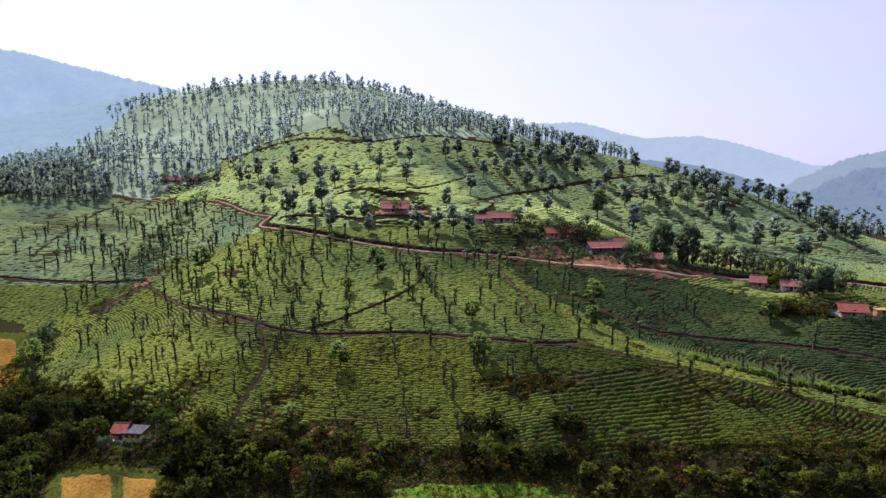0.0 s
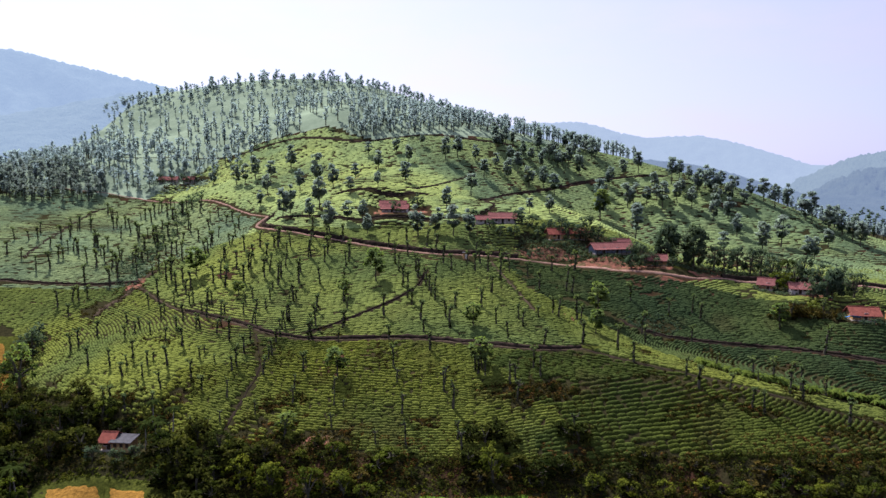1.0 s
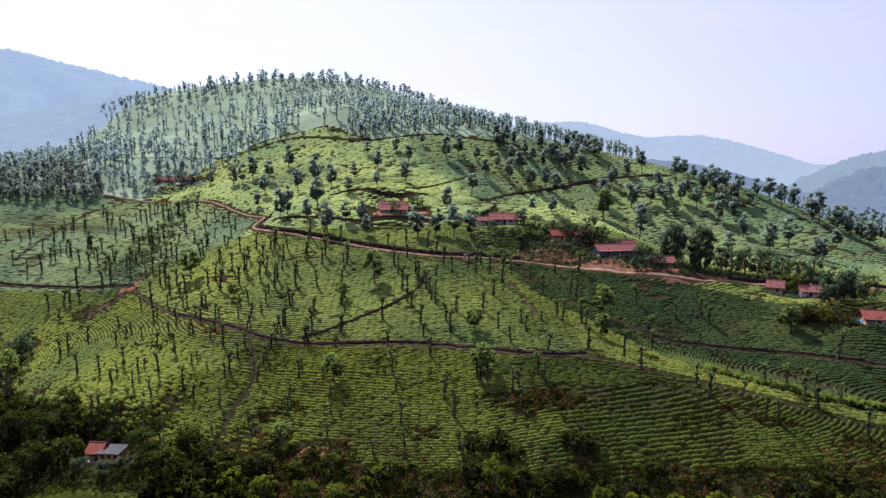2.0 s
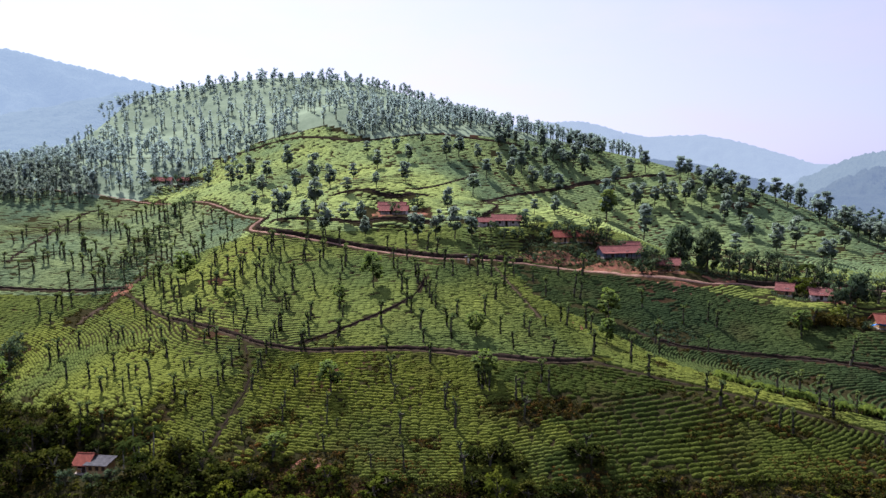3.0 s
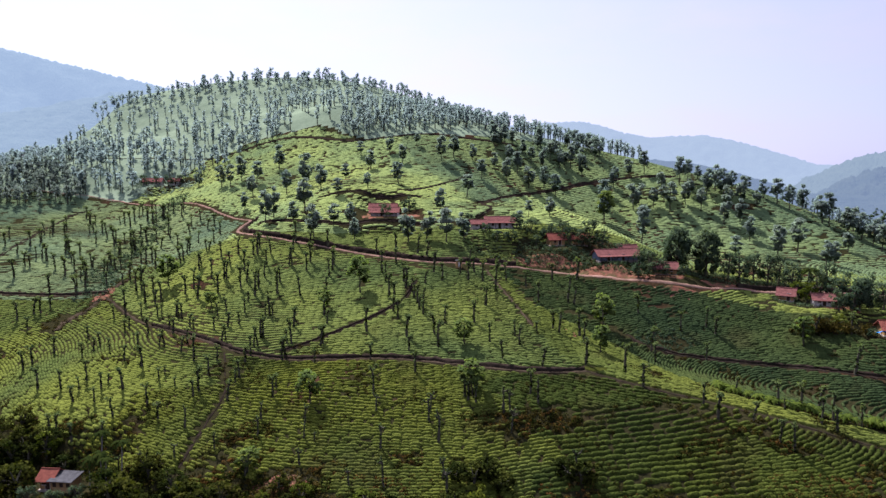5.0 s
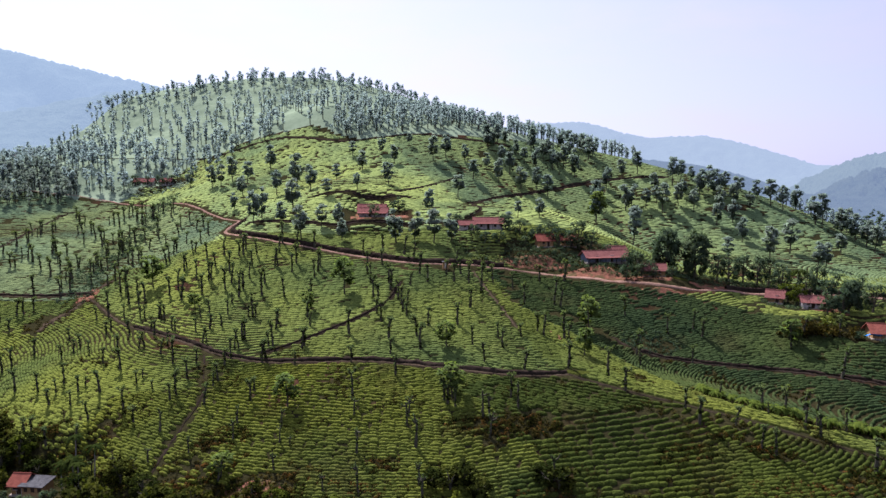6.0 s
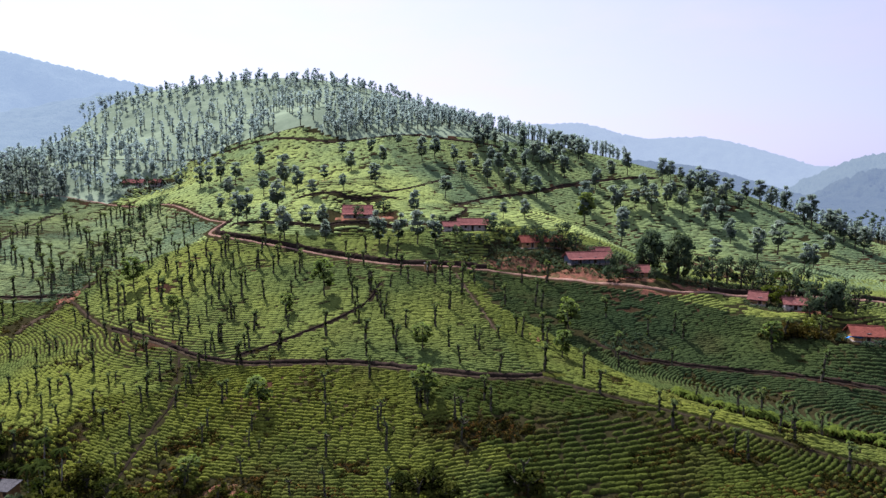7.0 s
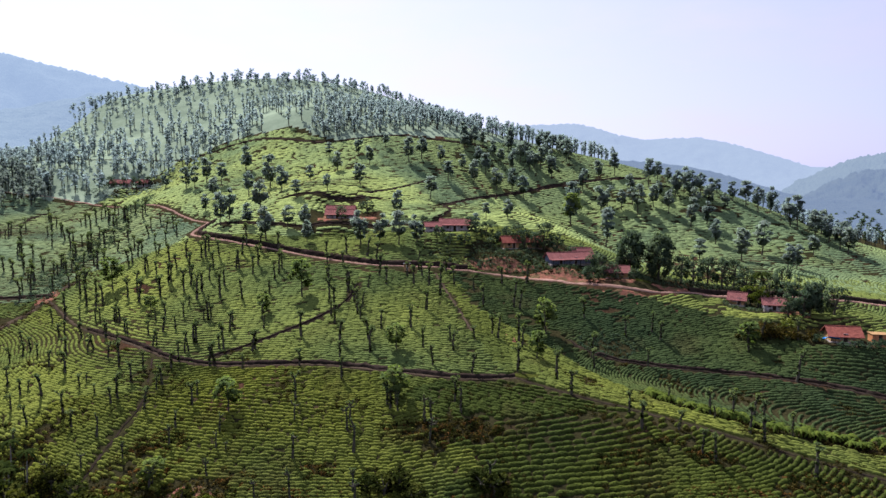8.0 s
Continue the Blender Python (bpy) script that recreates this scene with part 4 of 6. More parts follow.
def plant(protos, spots, proto_height, seed, girth=(0.85, 1.15), sink=0.0, keep_first=False):
    """Copies of the prototypes at (x, y, height), each turned and scaled; the first spots take the prototypes themselves."""
    rng = np.random.default_rng(seed)
    for k, (x, y, h) in enumerate(spots):
        s = h / proto_height
        w = s ** 0.6 * rng.uniform(*girth)
        m = pose(x, y, float(height(x, y)) - sink, rng.uniform(-2, 2), rng.uniform(-2, 2), rng.uniform(0, 360)) @ Matrix.Diagonal((w, w, s, 1))
        if k < len(protos):
            protos[k].matrix_world = m
            protos[k].matrix_basis = m
        else:
            src = protos[int(rng.integers(len(protos)))]
            ob = copy_thing(src, m)
            ob.matrix_basis = m


WEST_POLLARDS_A = [
    (-104.1, 189.1, 5.6), (-103.4, 191.9, 6), (-100.7, 197.2, 5.4), (-94.7, 203.5, 4.5), (-93.8, 216.7, 4.8), (-92.3, 175.4, 6.1), (-88.2, 188.1, 4.4), (-87.2, 191.8, 4.2),
    (-87, 194.7, 4.5), (-85.1, 172.5, 5.3), (-85, 215.2, 4.7), (-84.4, 205.8, 4.2), (-84.1, 202.6, 4.7), (-81.2, 154.4, 4.1), (-81, 187.8, 4.1), (-80.3, 159, 4.3),
    (-79.9, 170.7, 3.7), (-79.5, 173.5, 6), (-79.3, 166.7, 4.5), (-79.1, 212.3, 4.2), (-79, 159.4, 3.9), (-78, 212.6, 4.2), (-76.1, 199, 5), (-73.9, 168.9, 4.2),
    (-73.5, 155.2, 4.8), (-73.4, 179.3, 4.2), (-73.3, 164.5, 4), (-73.1, 170.5, 2.4), (-73.1, 211, 4.6), (-73, 186, 4.6), (-72.1, 203.2, 4), (-71.5, 210.6, 4.3),
]
WEST_POLLARDS_B = [
    (-68.2, 167.3, 6.2), (-68, 195.5, 5.2), (-67.6, 185.6, 4), (-67.3, 175.2, 5.7), (-67.1, 187.4, 4.4), (-67, 154.9, 5.3), (-66.7, 159, 4.9), (-65.4, 200.6, 4.1),
    (-63.5, 197.9, 3.8), (-61.3, 187.4, 4.4), (-60.7, 168.6, 3.6), (-60.4, 181.1, 4.5), (-60.4, 208.2, 4.5), (-60.2, 170.6, 2.6), (-59.9, 146.7, 3.4), (-59.8, 160.2, 5.9),
    (-58.9, 211, 4.6), (-57.9, 197.4, 4.6), (-56.1, 166, 2.5), (-55.8, 155.9, 4.2), (-55.6, 176.4, 7.5), (-54.9, 199.5, 5), (-53.8, 143.4, 4.1), (-53, 188.7, 4.7),
    (-52.1, 188.8, 4.4), (-50.5, 161.6, 4.9), (-50.3, 143.3, 3.3), (-50.2, 176.5, 4.3), (-50, 169.8, 5.2), (-49.9, 163.4, 6.3), (-48.9, 152.4, 4.9), (-48.2, 144.8, 3.5),
]
WEST_POLLARDS_C = [
    (-42.4, 159, 5.5), (-40.7, 145.4, 3.9), (-32.7, 138, 4.2),
]
MID_POLLARDS_A = [
    (-53.2, 209.2, 4.9), (-52.4, 201.4, 4.7), (-46.6, 206.5, 4), (-45.3, 206.3, 6.4), (-44.5, 206.1, 4.8), (-44, 185.5, 5.7), (-43.8, 191.2, 6.2), (-43.3, 175.5, 5.1),
    (-43.2, 191.2, 6.7), (-43.1, 179.6, 6.2), (-43.1, 185.6, 5.7), (-42.9, 166.2, 3.8), (-42.6, 168.6, 5.2), (-37.3, 201.2, 4.7), (-36.8, 197.7, 6.1), (-36.2, 187.4, 4.3),
    (-35.2, 177.5, 6.2), (-35.1, 187.3, 7.2), (-34.8, 179.1, 6.2), (-33.7, 152.8, 4.1), (-33.2, 163.7, 3.8), (-33.1, 160.4, 5.5), (-33, 148, 4.5), (-29.4, 202.1, 5.5),
    (-27.8, 196.9, 4.6), (-27.4, 184.7, 6.4), (-27.1, 175.6, 4.1), (-26.8, 185.5, 5.7), (-24.3, 150.5, 4.3), (-23.8, 146.6, 3.6), (-23.2, 139.7, 3.7), (-21.6, 145.7, 2.2),
]
MID_POLLARDS_B = [
    (-16.4, 188.8, 7.3), (-13.9, 174.8, 4.7), (-13.7, 135.4, 3.6), (-11.7, 160.1, 6.7), (-10.5, 153.3, 4.7), (-10.2, 196.3, 5.3), (-8.8, 143.4, 5.4), (-8.8, 193.2, 6),
    (-7.5, 135, 6.1), (-6, 183.2, 6.3), (-5.1, 176.6, 4.7), (-3.4, 196, 4.5), (-3.2, 166.6, 5.7), (-2.3, 193, 4.5), (0.2, 150.3, 5.7), (0.4, 152.7, 4.6),
    (0.8, 183.1, 6.3), (1.7, 177.8, 6.8), (2.2, 144.7, 6.6), (3, 136.9, 4.6), (3.3, 188.1, 5.8), (3.7, 134.2, 5),
]
EAST_POLLARDS_A = [
    (7.4, 156.2, 5.3), (8.2, 155.3, 5.3), (9.6, 154.3, 4.7), (10.6, 188, 6.5), (13.9, 198.5, 3.8), (14, 178, 5.5), (15, 151.4, 5.7), (16.1, 146.4, 5),
    (16.3, 151.2, 5.2), (16.3, 169.9, 5.8), (20.2, 181.7, 4.9), (20.8, 177.1, 5.4), (21, 156.4, 5.9), (22, 152.9, 5.8), (24.7, 165.9, 5.7), (26, 185.2, 4),
    (26.7, 136.7, 5.1), (30.7, 189.9, 5.9), (32, 187.9, 7.2), (34.8, 168.5, 7.1), (37.1, 188.6, 8.7), (37.5, 185.1, 7.1), (42.7, 165.4, 7.6), (44.3, 157.4, 6),
    (53.9, 149.7, 5.6), (54, 180.9, 5.6), (54.5, 186.1, 7.2), (55, 145, 6), (56.4, 204.6, 6.4), (61.9, 145.6, 4.4), (63.9, 139.2, 5.2), (65, 160.6, 4.9),
]
EAST_POLLARDS_B = [
    (65.3, 136.6, 6.1), (65.8, 197.7, 6.1), (68, 185.3, 5), (71.3, 152.6, 3.5), (71.8, 156.5, 5.9), (72.9, 198.9, 6.2), (74.3, 196.1, 6.1), (76, 147.7, 6.7),
    (76.1, 155.3, 6.5), (77.5, 144.8, 5.5), (80.2, 150.9, 6.9), (81.5, 134.6, 7), (82.4, 160.3, 6.1), (85.4, 150.3, 5.1), (94, 189.4, 7.3), (98.9, 193, 6.7),
    (99.6, 176.5, 8.8), (106.3, 190.1, 6.6),
]
GULLY_POLLARDS_A = [
    (-171.6, 352.1, 7.1), (-166.5, 314.5, 7), (-162.3, 337.8, 6.8), (-157.8, 290.8, 5.8), (-148.2, 320.4, 6.4), (-148, 270.2, 5.4), (-146.8, 261.3, 6.2), (-146.5, 271.3, 6.5),
    (-145.5, 335.8, 6.7), (-145.4, 262, 5.2), (-145.4, 272.1, 6.1), (-145, 286.7, 6.4), (-144.7, 251.6, 7), (-142.5, 348.8, 7), (-142.1, 338.8, 7.6), (-142.1, 343.6, 6.9),
    (-141.7, 311.2, 7.5), (-141.6, 301.4, 6), (-139.5, 328.6, 7.4), (-134, 301.3, 9.1), (-131.7, 266, 7.4), (-131.2, 258.8, 7.2), (-127.9, 306.2, 6.9), (-127.3, 263.8, 6.3),
    (-126.5, 223.1, 6.7), (-126.3, 240.4, 8.5), (-123.3, 226.3, 6.2), (-123.1, 253.8, 6), (-121.1, 226.2, 6.2), (-120.1, 229.8, 4.5), (-119.2, 215.9, 4.8), (-119.1, 308.1, 6.9),
]
GULLY_POLLARDS_B = [
    (-118.9, 320.9, 5.6), (-117.2, 240, 7.6), (-116.8, 244.8, 7.7), (-116.2, 269.1, 5.3), (-113.2, 297.9, 5.9), (-107, 315.9, 5.6), (-106.2, 267.5, 8.5), (-106, 297.3, 5.9),
    (-105.9, 272.1, 7.6), (-104.2, 319.3, 5.6), (-103, 247.8, 6.9), (-97.5, 308.5, 5.4), (-97.1, 254.7, 8.1), (-95.5, 291.7, 5.8), (-95.4, 235.4, 8.3), (-94.9, 309.5, 6.2),
    (-93.4, 234.4, 9.2), (-92.9, 221.8, 7.8), (-90.5, 269.1, 6.4), (-89, 262.4, 7.3), (-88.3, 225.3, 7.1), (-87.8, 230.2, 6.3), (-87, 251.1, 6.9), (-87, 253.8, 7),
    (-86.9, 292.7, 6.5), (-83.7, 221.8, 5.2), (-83.1, 224.9, 7.1), (-80.6, 266.5, 5.9), (-79.3, 254.9, 5), (-78.2, 253.9, 4.4), (-76.9, 240.5, 5.7), (-76.8, 242.3, 5.7),
]
GULLY_POLLARDS_C = [
    (-75.9, 225.5, 6.2), (-74.2, 228.1, 7.2), (-73.6, 213.1, 4.7), (-71, 245.3, 5.8), (-70.5, 220.8, 8.6), (-70.3, 233.1, 7.3), (-65.5, 230.3, 7.2), (-65, 222.6, 7.8),
    (-64.7, 230.1, 6.3),
]
ROAD_POLLARDS_A = [
    (-66, 238.3, 5.6), (-65.4, 245.3, 6.7), (-60.2, 234, 7.3), (-60.1, 244.3, 5.8), (-59.1, 248.2, 5.8), (-58.8, 224.6, 7.9), (-58.7, 244.2, 7.7), (-57.6, 227.5, 7.1),
    (-54.2, 244, 6.7), (-54.1, 216.1, 3.7), (-53.8, 236.8, 6.5), (-53, 223.8, 7), (-52.9, 219.1, 8.6), (-52.9, 230.1, 6.3), (-48, 215.2, 3.7), (-47.8, 253, 8),
    (-47.5, 246.5, 6.8), (-47.1, 226.4, 6.2), (-46.6, 236.7, 5.6), (-46.4, 219.8, 8.6), (-45.7, 236.7, 7.4), (-42.2, 249.3, 5.9), (-40.2, 232.7, 7.3), (-40.1, 238.7, 7.5),
    (-39, 216.7, 6.8), (-36.3, 249.9, 6.9), (-32.1, 227.3, 7.1), (-32, 235.8, 6.5), (-31.9, 231.4, 8.1), (-31.4, 217.7, 5.1), (-30.3, 208.8, 5.7), (-19.3, 242.6, 6.7),
]
ROAD_POLLARDS_B = [
    (-15.6, 222.7, 7.8), (-13.9, 215.5, 6.7), (-12.8, 243.4, 6.7), (-11.8, 204.2, 7.9), (-11.7, 228.8, 6.2), (-10.4, 202.2, 6.3), (-8.4, 213.7, 6.6), (-7.6, 209.7, 7.3),
    (-5.6, 238.9, 7.5), (-5, 202.3, 6.3), (-4, 199.1, 6.2), (-2.5, 198.8, 5.4), (-2.4, 236, 6.5), (-2.3, 210.7, 4.9), (0, 219.9, 7.7), (2.5, 213.2, 6.6),
    (7.9, 222.6, 5.2), (10.1, 216, 6.7), (11.1, 229.5, 7.2), (12.1, 225, 6.1), (14.3, 198.6, 6.1), (14.4, 218.6, 6.8), (17.6, 210.7, 9.8), (19.4, 231.2, 5.4),
    (21.7, 223.1, 6.1), (27.4, 220.9, 5.2), (29.4, 208.1, 7.3), (36.1, 226.4, 6.2), (38.1, 210.5, 9), (39.6, 208.8, 6.5), (43.4, 225.4, 7.9),
]
SLOPE_OAKS_A = [
    (-127.8, 384.4, 9.3), (-107, 357.9, 11.5), (-101.3, 353.3, 11.3), (-97.7, 359.9, 12.9), (-87.4, 350.8, 11.2), (-84.5, 319.3, 7.6), (-84.1, 331.3, 10.6), (-81.6, 372, 13.4),
    (-67.5, 326.3, 11.7), (-64.2, 276.3, 13.1), (-62.8, 283.1, 12.3), (-61.3, 339.5, 16.2), (-52.3, 270.5, 8.5), (-50.3, 281.1, 13.3), (-49.8, 313, 11.2), (-43, 340.1, 8.1),
    (-42.7, 258.4, 12.2), (-41.2, 382.5, 7.6), (-39.4, 293.6, 7), (-37.4, 267.9, 8.4), (-33.5, 361, 10.1), (-31.2, 268.1, 8.4), (-28.3, 257.1, 8.1), (-28, 298.2, 7.1),
    (-25.5, 378.7, 9.1), (-17.8, 360.5, 10), (-16.8, 313.7, 9.9), (-11.4, 378.7, 7.5), (-9, 250.6, 11.8), (-3, 251.8, 9.9), (1.4, 276.6, 9.8),
]
SLOPE_OAKS_B = [
    (1.4, 359.8, 12.9), (3.8, 248.9, 11.7), (7.6, 363.2, 11.6), (9.8, 249.2, 9.8), (13, 317.8, 10.1), (16.8, 362.5, 8.7), (20.6, 346.2, 9.6), (27.3, 358.8, 8.6),
    (29.6, 261.5, 6.2), (32.9, 349, 12.5), (33.7, 268.3, 6.3), (35.7, 369.8, 8.3), (39, 359.4, 11.5), (41.6, 269.4, 7.4), (43.5, 349.5, 11.1), (43.7, 378.2, 8.4),
    (47.4, 372.3, 8.3), (51.3, 353, 11.3), (52.9, 369.6, 11.8), (56.3, 347.6, 11.1), (61.9, 372.3, 8.9), (62.3, 385.4, 7.7), (67.6, 373.6, 11.9), (71.3, 385.2, 8.6),
    (72.5, 367.3, 14.7), (74.7, 401.6, 9.6), (75, 327.8, 15.7), (77.3, 342.1, 13.7), (78.9, 405.5, 7.8), (81.9, 351.3, 8.4), (82.5, 384.7, 12.3), (82.8, 402.7, 7.7),
]
SLOPE_OAKS_C = [
    (85.8, 304.5, 17), (86.1, 357.8, 11.4), (86.2, 399.7, 7), (91, 338.7, 13.5), (94.5, 342.3, 10.9), (95.9, 366.6, 10.2), (100.1, 338.5, 9.5), (104.1, 368.5, 11.8),
    (105.9, 340.9, 8.2), (106.6, 334.3, 13.3), (106.6, 347.6, 11.1), (114, 335.8, 10.7), (116.6, 352.4, 14), (117.8, 341.2, 8.2), (119, 290.5, 9.2), (119.2, 329.9, 10.5),
    (121.3, 354.5, 11.3), (125, 318.3, 12.7), (125.7, 341.3, 12.2), (127.5, 358.2, 7.1), (130.3, 343.2, 12.3), (130.5, 304.3, 10.9), (130.5, 328.6, 10.5), (132, 318.2, 10.1),
    (132.1, 337.4, 13.4), (133.1, 285.1, 13.6), (136.8, 329.7, 13.1), (136.9, 339.8, 10.8), (141.2, 265.6, 10.5), (143.3, 327.1, 7.8), (143.6, 290.9, 13.9), (146.6, 345.9, 6.9),
]
SLOPE_OAKS_D = [
    (148.3, 273, 9.7), (150.4, 336.5, 9.4), (154.3, 331.9, 11.9), (158, 327.6, 11.7), (164.4, 292, 8.1), (166.4, 333, 11.9), (167.9, 318.1, 12.7), (172, 320.3, 14),
    (174.4, 310, 12.3), (178, 305.7, 12.2), (179.7, 294.8, 11.7), (179.7, 300.6, 11.9), (180.4, 316.1, 11.3),
]
# Trees stand close under the wooded ridge.
RIDGE_OAKS = [(float(x), float(y), float(h)) for x, y, h in zip(*(lambda r: (r.uniform(14, 88, 26), r.uniform(374, 400, 26), r.uniform(7.5, 11, 26)))(np.random.default_rng(71))) if y < np.interp(x, top_line[:, 0], top_line[:, 1]) + 2]
# More lopped trees crowd the western gully and stand scattered over its slope.
GULLY = along([(-135, 378), (-127, 337), (-124.5, 314.6), (-125.4, 299.4), (-121.7, 273.6), (-113, 248.4), (-109, 232)], 6.0)
west_rng = np.random.default_rng(72)
WEST_SPOTS = [(float(x), float(y), float(h)) for x, y, h in zip(west_rng.uniform(-172, -84, 260), west_rng.uniform(242, 366, 260), west_rng.uniform(4.4, 7.0, 260))
              if y < np.interp(x, (-172, -122, -92, -76), (370, 340, 310, 292)) and (away(x, y, GULLY)[0] < 10 or (x < -100 and west_rng.random() < 0.22))]
LONE_TREES = [
    (-84.4, 233.8, 10.1), (-64.2, 214.3, 5), (-32.6, 139.2, 4.7), (-30, 205.4, 5.8), (-24.5, 156.9, 7.4), (-20.8, 211.3, 10.7), (7.8, 176.9, 6.5), (9, 157.8, 7.2),
    (40.2, 178.8, 6.9), (44.7, 195, 9.8), (75, 327.8, 14.4), (94.5, 190.4, 7.4),
]
VILLAGE_TREES = [
    (11.6, 259.7, 4.6), (17.1, 250, 3.2), (20.7, 246.8, 3), (25.4, 247.3, 3.4), (28.1, 255.9, 5),
    (32.8, 254.2, 5), (33.9, 247.6, 3.4), (38.3, 252.5, 6.3), (42.8, 250.6, 7.1), (45.2, 247.7, 5.8), (48.7, 246, 5.4), (51.6, 246.6, 8.5), (55.2, 245.8, 6.5),
    (59.8, 241.5, 4.2), (61.2, 222.4, 4.2), (62.3, 244.3, 4.2), (64.2, 230.7, 6.1), (65.6, 226.4, 6), (65.7, 222.6, 3.5), (69, 224.4, 4.5), (69.1, 220.7, 2.7),
    (74.2, 221.1, 3.1),
]
BELT_TREES = [
    (89.6, 226.3, 7.8), (94.4, 229.3, 7.9), (99.2, 230.4, 7.6), (102.7, 228.4, 7.9), (107.3, 230.8, 7.9), (108.6, 225.5, 7), (110, 202.5, 5.3), (111.1, 216, 8.1),
    (113.6, 202.3, 6.3), (115.4, 210.9, 7.9), (121.2, 229, 7.2), (123.3, 204.4, 7.3), (123.5, 211.8, 7.2),
]
BIG_TREES = [
    (75.5, 231.4, 14.4), (83.1, 227.3, 14.9), (116.5, 204.1, 9.8),
]
LIGHT_TREES = [
    (105.1, 214.1, 6), (105.7, 210.5, 6.5), (106.1, 195.4, 4),
]
HEDGE = [
    (95.8, 193.6, 4.5), (99.3, 194.9, 5.1), (101.4, 193.2, 5.1), (103.6, 192, 4.7), (106.8, 190.5, 4.2), (110, 189.2, 3.6),
]
VALLEY_TREES_A = [
    (-105.2, 154.7, 8.4), (-105.2, 160.3, 7.2), (-99.5, 163.5, 4.4), (-98.1, 145.4, 8.4), (-95.8, 151.4, 8.2), (-95.2, 156.2, 6.2), (-87.1, 160.7, 5.8),
    (-85.1, 148.6, 8.3), (-83.8, 151.4, 6.8), (-83.6, 141.1, 7.7), (-78, 154.7, 4.2), (-73.4, 138.1, 6.3), (-65.6, 134.8, 5.4), (-51.9, 141.5, 5.1), (-51.7, 128.8, 11.1),
    (-45.3, 136.2, 5.4), (-38.4, 126.5, 6.9), (-32.3, 124.3, 6.4), (-28.3, 132.1, 2.6), (-24.8, 122.3, 6.7), (-21.4, 132.4, 3.1), (-18.4, 123, 4.9), (-14.4, 121.4, 3.8),
    (-9, 120.8, 4), (-3.1, 121.2, 4), (0.7, 124.7, 3.4), (3.4, 123.3, 5.6), (9.4, 122.3, 3.8), (9.5, 127.5, 8.1), (18.4, 125, 4.6), (21.9, 122.6, 3.8),
]
VALLEY_TREES_B = [
    (28.2, 124.3, 4.1), (34.5, 123.1, 3.4), (40.5, 121.3, 3.8), (48, 121.4, 3.1), (53.3, 118.6, 3.9), (60.9, 119.3, 2.8), (66.8, 116.3, 4.3), (73.8, 115, 4.6),
    (79.1, 114.6, 5.9),
]

HOUSE_TREES = [(-18.2, 270.0, 4.2), (-20.5, 279.5, 4.0), (-10.5, 283, 5), (-163, 398, 5.5), (-156, 397.5, 4.5), (-150, 399, 5.5), (-145, 403, 5), (-168, 401, 5), (-117, 192, 7.5), (-119.5, 199.5, 6), (-72.2, 137.3, 2.8), (-66.8, 136.6, 3.0), (-64, 139, 2.6)]
POLLARDS = (WEST_POLLARDS_A + WEST_POLLARDS_B + WEST_POLLARDS_C + MID_POLLARDS_A + MID_POLLARDS_B + EAST_POLLARDS_A + EAST_POLLARDS_B + GULLY_POLLARDS_A + GULLY_POLLARDS_B + GULLY_POLLARDS_C
            + ROAD_POLLARDS_A + ROAD_POLLARDS_B + WEST_SPOTS)
lopped = lambda c: c[1] < 154 and c[0] < 30
plant([pollard(100 + k) for k in range(12)], [c for c in POLLARDS if not lopped(c)], 6.6, 21, (0.85, 1.15))
plant([pollard(130 + k, True) for k in range(8)], [c for c in POLLARDS if lopped(c)], 6.4, 20, (0.8, 1.05))
plant([silver_oak(200 + k) for k in range(8)], SLOPE_OAKS_A + SLOPE_OAKS_B + SLOPE_OAKS_C + SLOPE_OAKS_D + RIDGE_OAKS, 10.4, 22, (1.1, 1.45))
plant([silver_oak(240 + k, 1.5, AIRY_LEAF) for k in range(3)], LONE_TREES, 10.0, 23, (1.1, 1.4))
clear = lambda spots: [c for c in spots if not (-12 < c[0] < 27 and c[1] < 126.5) and math.hypot(c[0] + 69, c[1] - 138) > 5]
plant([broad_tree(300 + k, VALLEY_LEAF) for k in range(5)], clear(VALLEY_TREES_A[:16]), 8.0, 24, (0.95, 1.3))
plant([broad_tree(350 + k, BROAD_LEAF, label="tall dense dark tree by the village road", group="village trees", per=46, clumps=64) for k in range(3)], BIG_TREES, 8.0, 37, (0.85, 1.0))
plant([broad_tree(310 + k, YOUNG_LEAF, label="yellow-green broadleaf tree in the valley", clumps=30, per=25) for k in range(3)], clear(VALLEY_TREES_A[16:] + VALLEY_TREES_B + LIGHT_TREES), 8.0, 25, (0.9, 1.2))
plant([broad_tree(320 + k, BROAD_LEAF, label="leafy tree among the village houses", group="village trees", clumps=34, per=23) for k in range(4)], VILLAGE_TREES + BELT_TREES + HOUSE_TREES, 6.6, 26, (0.8, 1.1))
plant([shrub(410 + k, BROAD_LEAF, "rounded green shrub in front of the red-roofed house") for k in range(2)], [(113.6, 182.6, 2.2), (116.4, 182.0, 2.6), (119.2, 182.2, 2.2), (122.4, 183.4, 2.8), (126.6, 185.4, 2.6), (110.2, 188.0, 2.6)], 2.2, 39, (1.2, 1.6))
plant([shrub(400 + k, SCRUB, "olive-brown rounded bush on the field edge") for k in range(2)], HEDGE, 2.2, 27, (1.3, 1.7))
PALMS = [(108, 216, 9.5), (-63.5, 142.5, 6.5), (-61.5, 143.6, 7), (-60, 142.4, 6), (-65.5, 151.5, 6.5), (-58.5, 145, 7)]
plant([palm(500 + k, 6.0, 2.4, "slender palm with feathery fronds") for k in range(3)], PALMS, 6.5, 28, (0.9, 1.1))
